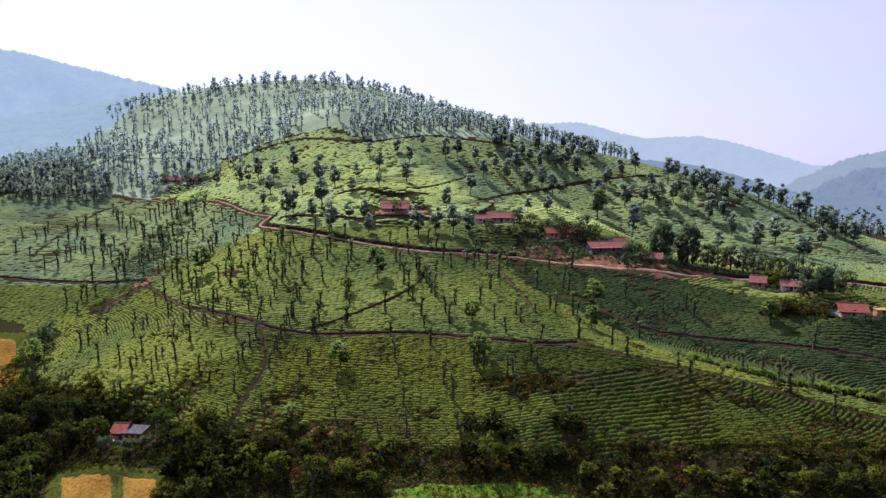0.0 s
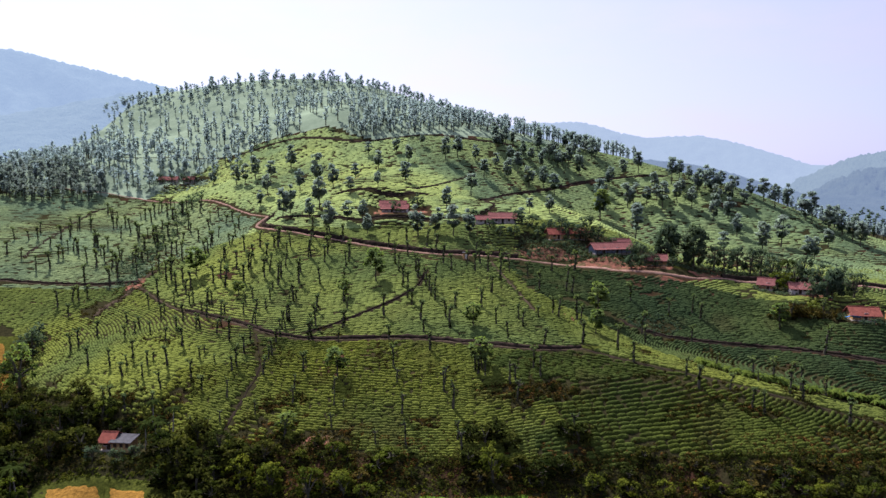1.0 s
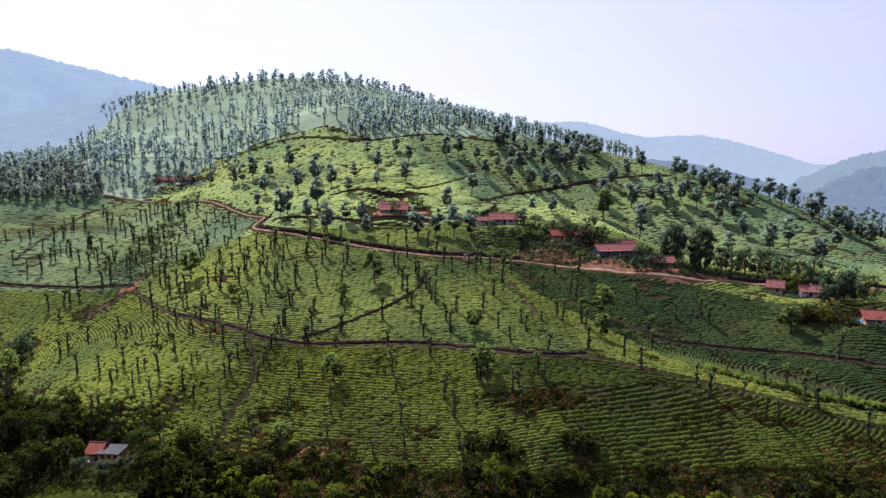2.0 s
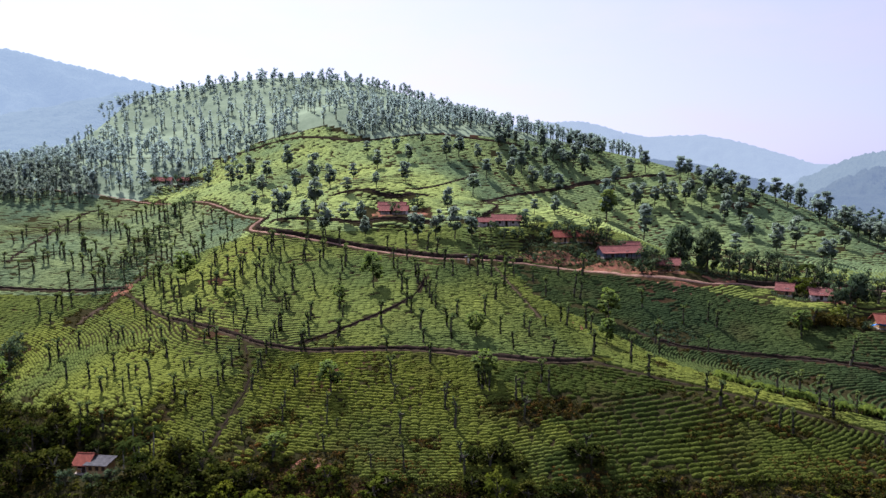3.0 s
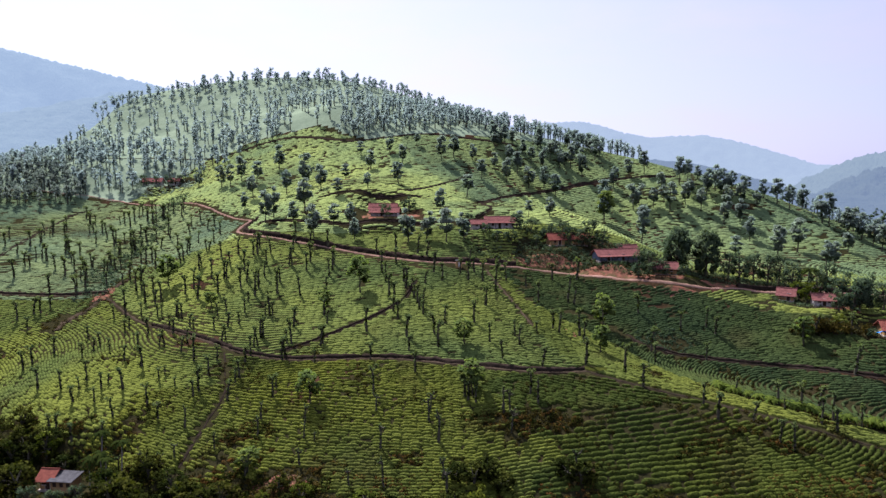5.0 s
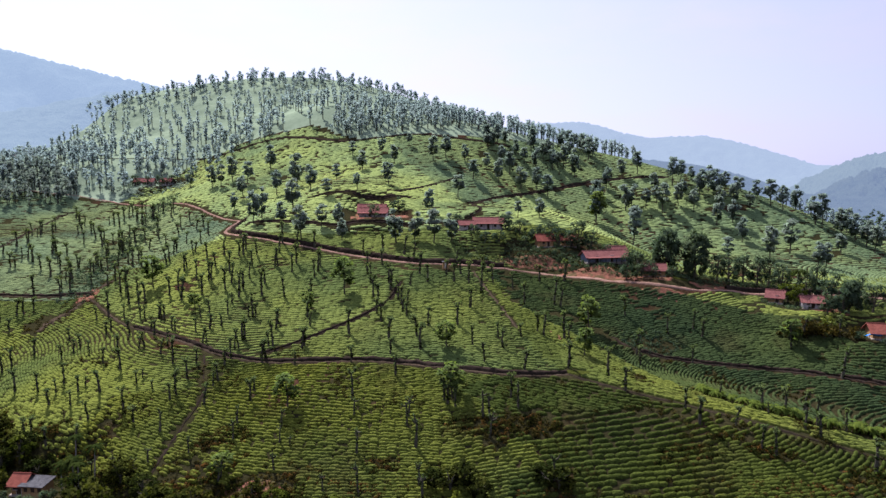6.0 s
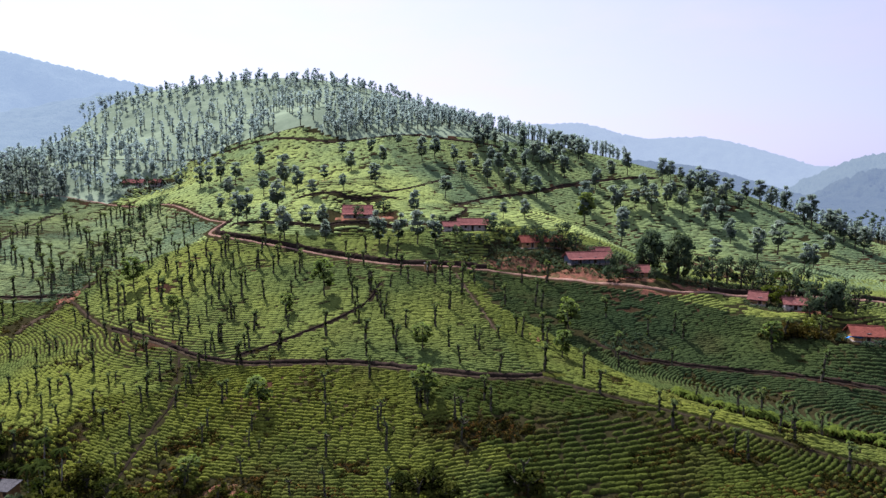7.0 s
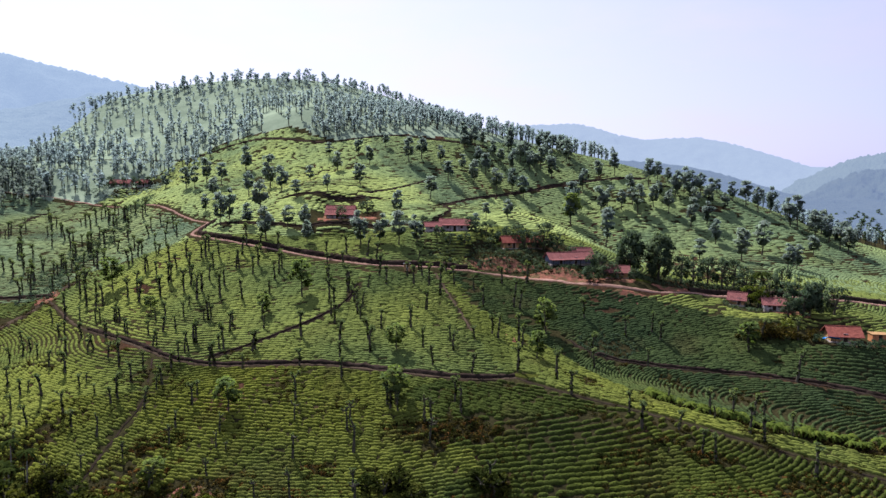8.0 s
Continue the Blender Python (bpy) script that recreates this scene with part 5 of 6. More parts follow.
plant([palm(510, 6.0, 4.0, "coconut palm with long drooping fronds beside the paddies")], [(-84, 130.5, 6.5)], 6.5, 38)
rng = np.random.default_rng(29)
BANANAS = [(float(x), float(gully_y(x) + rng.uniform(0.8, 5.2)), float(rng.uniform(1.8, 3.0))) for x in rng.uniform(61, 118, 84)]
plant([banana(600 + k) for k in range(4)], BANANAS, 2.6, 30)


# Dark trees and tall bushes crowd the valley below the tea.
def foot_y(x):
    return np.interp(x, foot_line[:, 0], foot_line[:, 1])


PADDY = [((-79.7, 132.8), (-67.6, 131.3), (-59.4, 113.9), (-70.5, 115.5)), ((-66.2, 131), (-57.7, 129.5), (-50, 112), (-58, 113.5))]


def valley_free(x, y):
    """Valley ground that is neither paddy, farmyard nor the green field."""
    if (y < 136 and -82.5 + 0.53 * (133 - y) < x < -54 + 0.45 * (130 - y)) or math.hypot(x + 69.5, y - 142) < 7 or (abs(x + 69) < 4.5 and 131 < y < 142):
        return False
    return y < foot_y(x) - np.interp(x, (-140, -112, -88, -82, -60, -28), (16, 16, 12, 3, 5, 1)) and not (-10 < x < 25 and y < 126) and math.hypot((x + 127) / 20, (y - 187) / 24) > 1


def thicket(rng, gap, low, high, inside, box):
    xs, ys = np.meshgrid(np.arange(box[0], box[1], gap), np.arange(box[2], box[3], gap))
    p = np.stack([xs.ravel(), ys.ravel()], -1) + rng.uniform(-0.5, 0.5, (xs.size, 2)) * gap
    return [(float(x), float(y), float(rng.uniform(low, high))) for x, y in p if inside(x, y)]


rng = np.random.default_rng(33)
THICKET = thicket(rng, 6.2, 3.6, 7.2, lambda x, y: valley_free(x, y) and y > foot_y(x) - 42 - 12 * (x < -100) and rng.random() < 0.85, (-165, -34, 118, 215))
FOOT_BUSHES = thicket(rng, 3.5, 1.3, 3.4, lambda x, y: valley_free(x, y) and y > foot_y(x) - 12 and rng.random() < 0.7, (-44, 112, 116, 146))
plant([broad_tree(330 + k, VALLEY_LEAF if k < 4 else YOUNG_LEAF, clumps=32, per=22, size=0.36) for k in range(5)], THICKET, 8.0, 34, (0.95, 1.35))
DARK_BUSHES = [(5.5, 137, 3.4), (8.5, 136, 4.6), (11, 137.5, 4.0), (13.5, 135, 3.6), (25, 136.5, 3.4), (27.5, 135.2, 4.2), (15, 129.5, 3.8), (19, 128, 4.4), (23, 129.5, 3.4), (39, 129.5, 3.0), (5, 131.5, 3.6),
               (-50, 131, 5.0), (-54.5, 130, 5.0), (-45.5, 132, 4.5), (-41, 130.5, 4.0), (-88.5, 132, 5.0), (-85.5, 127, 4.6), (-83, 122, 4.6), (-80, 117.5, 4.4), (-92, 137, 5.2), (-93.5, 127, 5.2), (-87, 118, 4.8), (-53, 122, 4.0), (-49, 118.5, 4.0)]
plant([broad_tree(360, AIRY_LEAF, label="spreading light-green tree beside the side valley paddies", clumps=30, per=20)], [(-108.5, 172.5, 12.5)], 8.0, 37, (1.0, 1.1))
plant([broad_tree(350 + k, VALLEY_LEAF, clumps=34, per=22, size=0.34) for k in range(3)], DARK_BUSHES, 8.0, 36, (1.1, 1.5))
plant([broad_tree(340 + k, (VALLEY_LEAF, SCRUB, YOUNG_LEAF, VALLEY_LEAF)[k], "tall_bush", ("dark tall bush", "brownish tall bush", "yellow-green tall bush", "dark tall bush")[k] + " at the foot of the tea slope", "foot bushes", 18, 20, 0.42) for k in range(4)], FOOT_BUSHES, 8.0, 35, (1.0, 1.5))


# Scrub on the slope foot and along the gullies.
def scatter(rng, count, inside, box):
    out = []
    while len(out) < count:
        x, y = rng.uniform(box[0], box[1]), rng.uniform(box[2], box[3])
        if inside(x, y):
            out.append((x, y))
    return np.array(out)


def scrub(name, spots, rng, size, leaf, label, sprays=22, card=0.17):
    middle = np.column_stack([spots, height(spots[:, 0], spots[:, 1]) + 0.35 * size])
    v, f = leaf_cloud(rng, middle, rng.uniform(0.6, 1.3, len(spots)) * size, sprays, card)
    me = mesh_of(name, v, f, leaf, False)
    # Each bush is shaded as a rounded mass.
    n = v - np.repeat(middle, 4 * sprays, 0)
    n = n / np.maximum(np.linalg.norm(n, axis=1), 1e-6)[:, None] + (0, 0, 0.4)
    me.normals_split_custom_set_from_vertices((n / np.linalg.norm(n, axis=1)[:, None]).tolist())
    return tagged(new(name, me), label, "undergrowth", kind="stuff")


rng = np.random.default_rng(31)


def below_tea(x, y):
    if -10 < x < 25 and y < 125:
        return False
    if (y < 134.5 and -81.5 + 0.53 * (133 - y) < x < -55.5 + 0.45 * (130 - y)) or math.hypot(x + 69.5, y - 141) < 6.5:
        return False
    return foot_y(x) - 19 - 8 * (x < -40) < y < foot_y(x) + 1.5


scrub("scrub_on_slope_foot", scatter(rng, 2600, below_tea, (-125, 125, 113, 215)), rng, 0.85, SCRUB, "mixed dry and green scrub at the slope foot")
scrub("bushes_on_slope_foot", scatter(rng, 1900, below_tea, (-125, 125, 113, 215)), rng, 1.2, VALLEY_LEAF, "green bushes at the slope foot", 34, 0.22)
scrub("gully_scrub", scatter(rng, 260, lambda x, y: abs(x + 111 - 0.25 * (y - 215)) < 7, (-125, -95, 200, 262)), rng, 0.6, SCRUB, "brownish scrub in the gully")
# Bushes added to darken the western gully, where shade lies.
scrub("west_gully_scrub", scatter(rng, 620, lambda x, y: away(x, y, GULLY)[0] < 5 + 3 * noise.noise((x * 0.1, y * 0.1, 5.0)), (-146, -98, 232, 378)), rng, 0.85, BROAD_LEAF, "undergrowth added along the western gully to darken it as shade", 18, 0.26)
scrub("village_scrub", scatter(rng, 760, lambda x, y: abs(y - (262 - 0.42 * x)) < 15 and any(((x - a0) / b0) ** 2 + ((y - c0) / d0) ** 2 < 1 for a0, c0, b0, d0 in NO_TEA) and away(x, y, road_line)[0] > 3.5, (-5, 75, 218, 270)), rng, 0.75, BROAD_LEAF, "green undergrowth round the village houses")
scrub("bank_bushes", scatter(rng, 130, lambda x, y: 3.5 < away(x, y, road_line)[0] < 13 and y > np.interp(x, road_line[:, 0], road_line[:, 1]), (14, 66, 220, 252)), rng, 0.95, BROAD_LEAF, "dark bushes over the red earth above the road", 40, 0.22)
scrub("bank_weeds", scatter(rng, 420, lambda x, y: 2.5 < away(x, y, road_line)[0] < 11 and y > np.interp(x, road_line[:, 0], road_line[:, 1]), (16, 70, 218, 250)), rng, 0.4, SCRUB, "dry weeds over the red earth above the road", 18, 0.15)
scrub("belt_scrub", scatter(rng, 620, lambda x, y: abs(y - (233 - 0.12 * x)) < 15 and away(x, y, road_line)[0] > 3.0 and any(((x - a0) / b0) ** 2 + ((y - c0) / d0) ** 2 < 1 for a0, c0, b0, d0 in NO_TEA), (76, 165, 195, 250)), rng, 0.8, BROAD_LEAF, "green undergrowth under the roadside trees")
scrub("east_gully_scrub", scatter(rng, 240, lambda x, y: 0 < y - gully_y(x) < 6, (58, 128, 138, 176)), rng, 0.6, SCRUB, "brownish weeds among the bananas in the eastern gully")
scrub("west_yard_scrub", scatter(rng, 170, lambda x, y: math.hypot((x + 156) / 26, (y - 397) / 12) < 1 and math.hypot((x + 156) / 13, (y - 404) / 5) > 1, (-185, -128, 380, 412)), rng, 1.0, OAK_LEAF, "shrubs round the distant western houses", 20, 0.3)
herby = lambda x, y: below_tea(x, y) and noise.noise((x * 0.16, y * 0.16, 21.0)) > -0.25
scrub("foot_herbs", scatter(rng, 2600, herby, (-60, 115, 113, 146)), rng, 0.55, YOUNG_LEAF, "low yellow-green herbs at the slope foot", 12, 0.17)
scrub("farmyard_scrub", scatter(rng, 90, lambda x, y: True, (-77, -59, 133.5, 139.3)), rng, 0.65, VALLEY_LEAF, "low bushes between the farmhouse and the paddies", 26, 0.18)
scrub("paddy_edge_weeds", scatter(rng, 130, lambda x, y: abs(y - 133.6 - 0.12 * (-70 - x)) < 1.2, (-82, -55, 131, 136)), rng, 0.4, YOUNG_LEAF, "yellow-green weeds at the head of the paddies", 18, 0.15)
scrub("track_side_weeds", scatter(rng, 160, lambda x, y: math.hypot((x - 60) / 8, (y - 193) / 6) < 1, (50, 70, 185, 200)), rng, 0.7, BROAD_LEAF, "dark bushes beside the track")

rng = np.random.default_rng(36)
scrub("field_weeds", scatter(rng, 620, lambda x, y: 117 < y < 125.5, (-11, 26, 116, 127)), rng, 0.6, YOUNG_LEAF, "weeds and seedlings over the green valley field", 14, 0.16)
thin = lambda x, y: noise.noise((x * 0.11, y * 0.13, 3.0)) + 0.5 * noise.noise((x * 0.5, y * 0.5, 1.0)) > 0.24 and foot_y(x) < y < 168
scrub("tea_field_scrub", scatter(rng, 760, thin, (-95, 110, 126, 168)), rng, 0.85, SCRUB, "brownish bushes and weeds in the gaps of the lower tea", 26, 0.16)
rough_edge = lambda x, y: -3 < y - foot_y(x) < 7 and noise.noise((x * 0.07, y * 0.07, 8.0)) > -0.05
in_weeds = lambda x, y: weedy(x, y)[0] > 0.45 and foot_y(x) < y
scrub("weed_spots", scatter(rng, 620, in_weeds, (-82, 90, 126, 164)), rng, 0.62, SCRUB, "reddish-brown weeds where the tea has died out", 24, 0.17)
scrub("fern_spots", scatter(rng, 230, in_weeds, (-82, 90, 126, 164)), rng, 0.55, DRY_FERN, "rusty ferns where the tea has died out", 22, 0.16)
scrub("bare_foot_weeds", scatter(rng, 150, lambda x, y: math.hypot((x + 25) / 8, (y - 136) / 3.2) < 1, (-34, -16, 132, 140)), rng, 0.5, SCRUB, "brownish weeds over the bare reddish ground", 22, 0.15)
scrub("bush_spots", scatter(rng, 130, in_weeds, (-82, 90, 126, 164)), rng, 0.9, VALLEY_LEAF, "dark bushes where the tea has died out", 40, 0.2)
bare = lambda x, y: noise.noise((x * 0.09, y * 0.09, 3.0)) > 0.3 and foot_y(x) < y < 190 and away(x, y, track_line)[0] > 2
scrub("tea_gap_scrub", scatter(rng, 620, bare, (-110, 110, 126, 190)), rng, 0.6, SCRUB, "brownish bushes on bare spots in the tea", 24, 0.17)
ferny = lambda x, y: -12 < y - foot_y(x) < 5 and noise.noise((x * 0.1, y * 0.12, 14.0)) > 0.08
scrub("dry_ferns", scatter(rng, 760, ferny, (-44, 112, 120, 146)), rng, 0.6, DRY_FERN, "rusty dry ferns at the foot of the tea slope", 24, 0.17)
scrub("tea_edge_scrub", scatter(rng, 520, rough_edge, (-90, 120, 122, 170)), rng, 0.6, SCRUB, "reddish-brown scrub creeping into the lowest tea rows", 26, 0.17)


# ---- woods ----
def far_tree(seed, slim, clumps, quads, size):
    """A tree 10 m high for the woods, as arrays: leaves as quads with normals that follow the rounded crown, and a trunk of quads."""
    rng = np.random.default_rng(seed)
    tips, wide = [], []
    for k in range(clumps):
        z0 = 3.2 + 6.2 * (k + rng.uniform(0, 1)) / clumps
        r = slim * (0.3 + 1.1 * math.sin(math.pi * (z0 - 2.6) / 8.2)) * rng.uniform(0.3, 1.0)
        a0 = rng.uniform(0, 6.28)
        tips.append((r * math.cos(a0), r * math.sin(a0), z0))
        wide.append(rng.uniform(0.6, 1.1) * slim ** 0.5)
    v, f = leaf_cloud(rng, tips, wide, quads, size)
    n = (v - (0, 0, 6.2)) * (1, 1, 0.55)
    n = n / np.maximum(np.linalg.norm(n, axis=1), 1e-6)[:, None] + (0, 0, 3.2)
    n /= np.linalg.norm(n, axis=1)[:, None]
    tv, tf = tube([(0, 0, -1.0), (0.1, 0.05, 4), (0.1, 0.1, 9)], (0.3, 0.2, 0.08), 4)
    return v, f, n, np.array(tv), np.array(tf)


def woods(name, spots, heights, templates, seed, label, leaf=None, girth=1.0, foot=height):
    rng = np.random.default_rng(seed)
    z = foot(spots[:, 0], spots[:, 1])
    kind = rng.integers(len(templates), size=len(spots))
    crowns, poles, normals = [], [], []
    for k, (v, f, n, tv, tf) in enumerate(templates):
        pick = kind == k
        at = np.column_stack([spots[pick], z[pick]])
        s = heights[pick] / 10.0
        sc = np.stack([s ** 0.7 * girth * rng.uniform(0.8, 1.25, len(s)), s ** 0.7 * girth * rng.uniform(0.8, 1.25, len(s)), s], -1)
        turn = rng.uniform(0, 6.28, len(s))
        crowns.append(bulk(v, f, at, turn, sc))
        poles.append(bulk(tv, tf, at, turn, sc))
        normals.append(bulk(n, f, np.zeros_like(at), turn, np.ones_like(at))[0].reshape(-1, 3))
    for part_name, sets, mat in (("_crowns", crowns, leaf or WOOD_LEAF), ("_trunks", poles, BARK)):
        vs, fs, n = [], [], 0
        for v, f in sets:
            vs.append(v.reshape(-1, 3))
            fs.append(f.reshape(-1, f.shape[-1]) + n)
            n += vs[-1].shape[0]
        me = mesh_of(name, np.concatenate(vs), np.concatenate(fs), mat, False)
        if sets is crowns:
            me.normals_split_custom_set_from_vertices(np.concatenate(normals).tolist())
        tagged(new(name + part_name, me), label, "woods", kind="stuff")


def spread(rng, gap, inside, box):
    """Jittered even spots inside."""
    xs, ys = np.meshgrid(np.arange(box[0], box[1], gap), np.arange(box[2], box[3], gap))
    p = np.stack([xs.ravel(), ys.ravel()], -1) + rng.uniform(-0.48, 0.48, (xs.size, 2)) * gap
    return p[np.array([inside(x, y) for x, y in p])]


rng = np.random.default_rng(41)
SLIM = [far_tree(700 + k, 0.7, 10, 9, 0.55) for k in range(5)]
WIDE = [far_tree(710 + k, 1.05, 11, 9, 0.6) for k in range(6)]
ROUND = [far_tree(720 + k, 1.9, 14, 15, 0.62) for k in range(4)]


def crest_y(x):
    return np.interp(x, (-60, -40, 10, 40, 75, 105, 135), (404, 400, 392, 396, 404, 407, 396))


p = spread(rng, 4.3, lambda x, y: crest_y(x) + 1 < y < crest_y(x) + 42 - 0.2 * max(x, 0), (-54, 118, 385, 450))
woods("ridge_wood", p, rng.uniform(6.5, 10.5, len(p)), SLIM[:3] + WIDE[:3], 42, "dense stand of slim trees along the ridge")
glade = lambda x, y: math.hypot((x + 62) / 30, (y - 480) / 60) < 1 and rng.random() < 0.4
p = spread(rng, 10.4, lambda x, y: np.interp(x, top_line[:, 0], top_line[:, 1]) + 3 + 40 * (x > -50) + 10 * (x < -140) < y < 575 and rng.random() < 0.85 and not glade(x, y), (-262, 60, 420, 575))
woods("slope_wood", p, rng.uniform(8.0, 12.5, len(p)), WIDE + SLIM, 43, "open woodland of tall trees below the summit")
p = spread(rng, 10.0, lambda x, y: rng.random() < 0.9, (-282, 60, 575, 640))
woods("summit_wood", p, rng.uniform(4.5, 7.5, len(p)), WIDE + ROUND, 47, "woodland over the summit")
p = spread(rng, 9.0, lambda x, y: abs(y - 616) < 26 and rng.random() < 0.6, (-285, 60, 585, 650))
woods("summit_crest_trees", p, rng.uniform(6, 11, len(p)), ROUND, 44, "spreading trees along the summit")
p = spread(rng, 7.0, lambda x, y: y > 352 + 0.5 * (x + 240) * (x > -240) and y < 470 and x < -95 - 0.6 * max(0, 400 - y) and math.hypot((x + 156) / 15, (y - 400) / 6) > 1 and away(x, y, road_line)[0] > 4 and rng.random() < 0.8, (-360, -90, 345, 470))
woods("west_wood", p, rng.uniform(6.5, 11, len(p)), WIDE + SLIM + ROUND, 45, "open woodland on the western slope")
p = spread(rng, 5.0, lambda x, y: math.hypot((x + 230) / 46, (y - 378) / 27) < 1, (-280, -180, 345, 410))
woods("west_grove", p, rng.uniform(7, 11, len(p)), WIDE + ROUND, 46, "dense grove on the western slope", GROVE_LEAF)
p = spread(rng, 13.0, lambda x, y: y > 372 - 0.45 * (x - 170) and rng.random() < 0.8, (165, 420, 260, 560))
woods("east_far_wood", p, rng.uniform(6, 10, len(p)), WIDE, 49, "woodland over the slope behind the eastern shoulder", BROAD_LEAF, 1.4)
p = spread(rng, 6.0, lambda x, y: abs(y - (348 - 0.55 * (x - 190))) < 12, (172, 245, 300, 375))
woods("east_slope_wood", p, rng.uniform(6, 10, len(p)), WIDE, 48, "trees behind the eastern shoulder")

# ---- houses ----
def block(x0, x1, y0, y1, z0, z1, edge=0.03):
    """A box with slightly broken edges."""
    bm = bmesh.new()
    bmesh.ops.create_cube(bm, size=1.0, matrix=Matrix.Translation(((x0 + x1) / 2, (y0 + y1) / 2, (z0 + z1) / 2)) @ Matrix.Diagonal((x1 - x0, y1 - y0, z1 - z0, 1)))
    if edge:
        bmesh.ops.bevel(bm, geom=bm.edges[:], offset=edge, segments=1, affect="EDGES")
    return bm


def roof_slab(L, W, eave, rise, over, thick=0.12, side=1, sag=0.06):
    """One slope of a gable roof, from the ridge to the eave at side, a little sagged."""
    bm = bmesh.new()
    n, m = 9, 4
    half, grid = W / 2 + over, []
    for lift in (0, -thick):
        layer = []
        for i in range(n):
            x = (i / (n - 1) - 0.5) * (L + 2 * over)
            for j in range(m):
                s = j / (m - 1)
                z = eave + rise * (1 - s * half / (W / 2)) - sag * math.sin(math.pi * i / (n - 1)) * (1 - 0.4 * s)
                layer.append(bm.verts.new((x, side * s * half, z + lift)))
        grid.append(layer)
    for i in range(n - 1):
        for j in range(m - 1):
            k = i * m + j
            for g, flip in ((grid[0], side < 0), (grid[1], side > 0)):
                q = [g[k], g[k + m], g[k + m + 1], g[k + 1]]
                bm.faces.new(q[::-1] if flip else q)
    rim = [i * m for i in range(n)] + [(n - 1) * m + j for j in range(1, m)] + [i * m + m - 1 for i in range(n - 2, -1, -1)] + [j for j in range(m - 2, 0, -1)]
    for a0, b0 in zip(rim, rim[1:] + rim[:1]):
        bm.faces.new((grid[0][a0], grid[0][b0], grid[1][b0], grid[1][a0]))
    bmesh.ops.recalc_face_normals(bm, faces=bm.faces[:])
    return bm


def gable_walls(L, W, tall, rise, wall=0.22):
    """The shell of the walls, with pointed ends."""
    bm = bmesh.new()
    x, y = L / 2, W / 2
    rings = []
    for k in (0, wall):
        rings.append([bm.verts.new(p) for p in ((-x + k, -y + k, -0.6), (x - k, -y + k, -0.6), (x - k, y - k, -0.6), (-x + k, y - k, -0.6),
                                                (-x + k, -y + k, tall), (x - k, -y + k, tall), (x - k, y - k, tall), (-x + k, y - k, tall),
                                                (-x + k, 0, tall + rise - 0.1), (x - k, 0, tall + rise - 0.1))])
    o, i = rings
    faces = ((0, 1, 5, 4), (2, 3, 7, 6), (1, 2, 6, 9, 5), (3, 0, 4, 8, 7))
    for f in faces:
        bm.faces.new([o[k] for k in f])
        bm.faces.new([i[k] for k in reversed(f)])
    for a0, b0 in ((4, 5), (5, 9), (9, 6), (6, 7), (7, 8), (8, 4), (1, 0), (2, 1), (3, 2), (0, 3)):
        bm.faces.new((o[a0], o[b0], i[b0], i[a0]))
    bmesh.ops.recalc_face_normals(bm, faces=bm.faces[:])
    return bm


def house(x, y, turn, L, W, tall, rise, roof_mat, wall_mat, label, openings=4, posts=0, over=0.75, group="village houses"):
    """A one-storey house with a gable roof; its front faces -y before the turn."""
    ob = tagged(new("house"), label, "house", group)
    part("wall_shell", gable_walls(L, W, tall, rise), wall_mat, ob)
    for side in (-1, 1):
        part("roof_slope", roof_slab(L, W, tall + 0.04, rise, over, side=side), roof_mat, ob)
    cap = bmesh.new()
    bmesh.ops.create_cone(cap, segments=8, radius1=0.14, radius2=0.14, depth=L + 2 * over, cap_ends=True, matrix=Matrix.Translation((0, 0, tall + rise + 0.0)) @ Matrix.Rotation(radians(90), 4, "Y"))
    part("ridge_cap", cap, roof_mat, ob)
    part("plinth", block(-L / 2 - 0.25, L / 2 + 0.25, -W / 2 - 0.5, W / 2 + 0.25, -0.9, 0.12), STONE, ob)
    gap = L / (openings + 1)
    for k in range(openings):
        cx = -L / 2 + gap * (k + 1)
        if k % 3 == 1:
            door = part("door", block(cx - 0.45, cx + 0.45, -W / 2 - 0.05, -W / 2 + 0.03, 0.12, 2.05, 0.01), DARK_WOOD, ob, "dark plank door")
            part("door_frame", block(cx - 0.52, cx + 0.52, -W / 2 - 0.03, -W / 2 + 0.02, 0.12, 2.13, 0.01), LIME, door)
        else:
            win = part("window", block(cx - 0.4, cx + 0.4, -W / 2 - 0.05, -W / 2 + 0.03, 1.0, 1.85, 0.01), DARK_WOOD, ob, "small dark shuttered window")
            part("window_sill", block(cx - 0.5, cx + 0.5, -W / 2 - 0.12, -W / 2, 0.92, 1.0, 0.01), LIME, win)
    for k in range(posts):
        cx = -L / 2 + 0.3 + (L - 0.6) * k / max(1, posts - 1)
        part("verandah_post", block(cx - 0.07, cx + 0.07, -W / 2 - 1.25, -W / 2 - 1.11, -0.6, tall - 0.35, 0.01), DARK_WOOD, ob)
    if posts:
        lean = bmesh.new()
        q = [(-L / 2 - 0.3, -W / 2 - 1.5, tall - 0.4), (L / 2 + 0.3, -W / 2 - 1.5, tall - 0.4), (L / 2 + 0.3, -W / 2 - 0.45, tall - 0.12), (-L / 2 - 0.3, -W / 2 - 0.45, tall - 0.12)]
        up, down = [lean.verts.new(v) for v in q], [lean.verts.new((v[0], v[1], v[2] - 0.1)) for v in q]
        lean.faces.new(up)
        lean.faces.new(down[::-1])
        for i in range(4):
            lean.faces.new((up[i], down[i], down[(i + 1) % 4], up[(i + 1) % 4]))
        part("verandah_roof", lean, roof_mat, ob)
    ob.matrix_world = pose(x, y, float(height(x, y)) + 0.15, 0, 0, turn)
    return ob


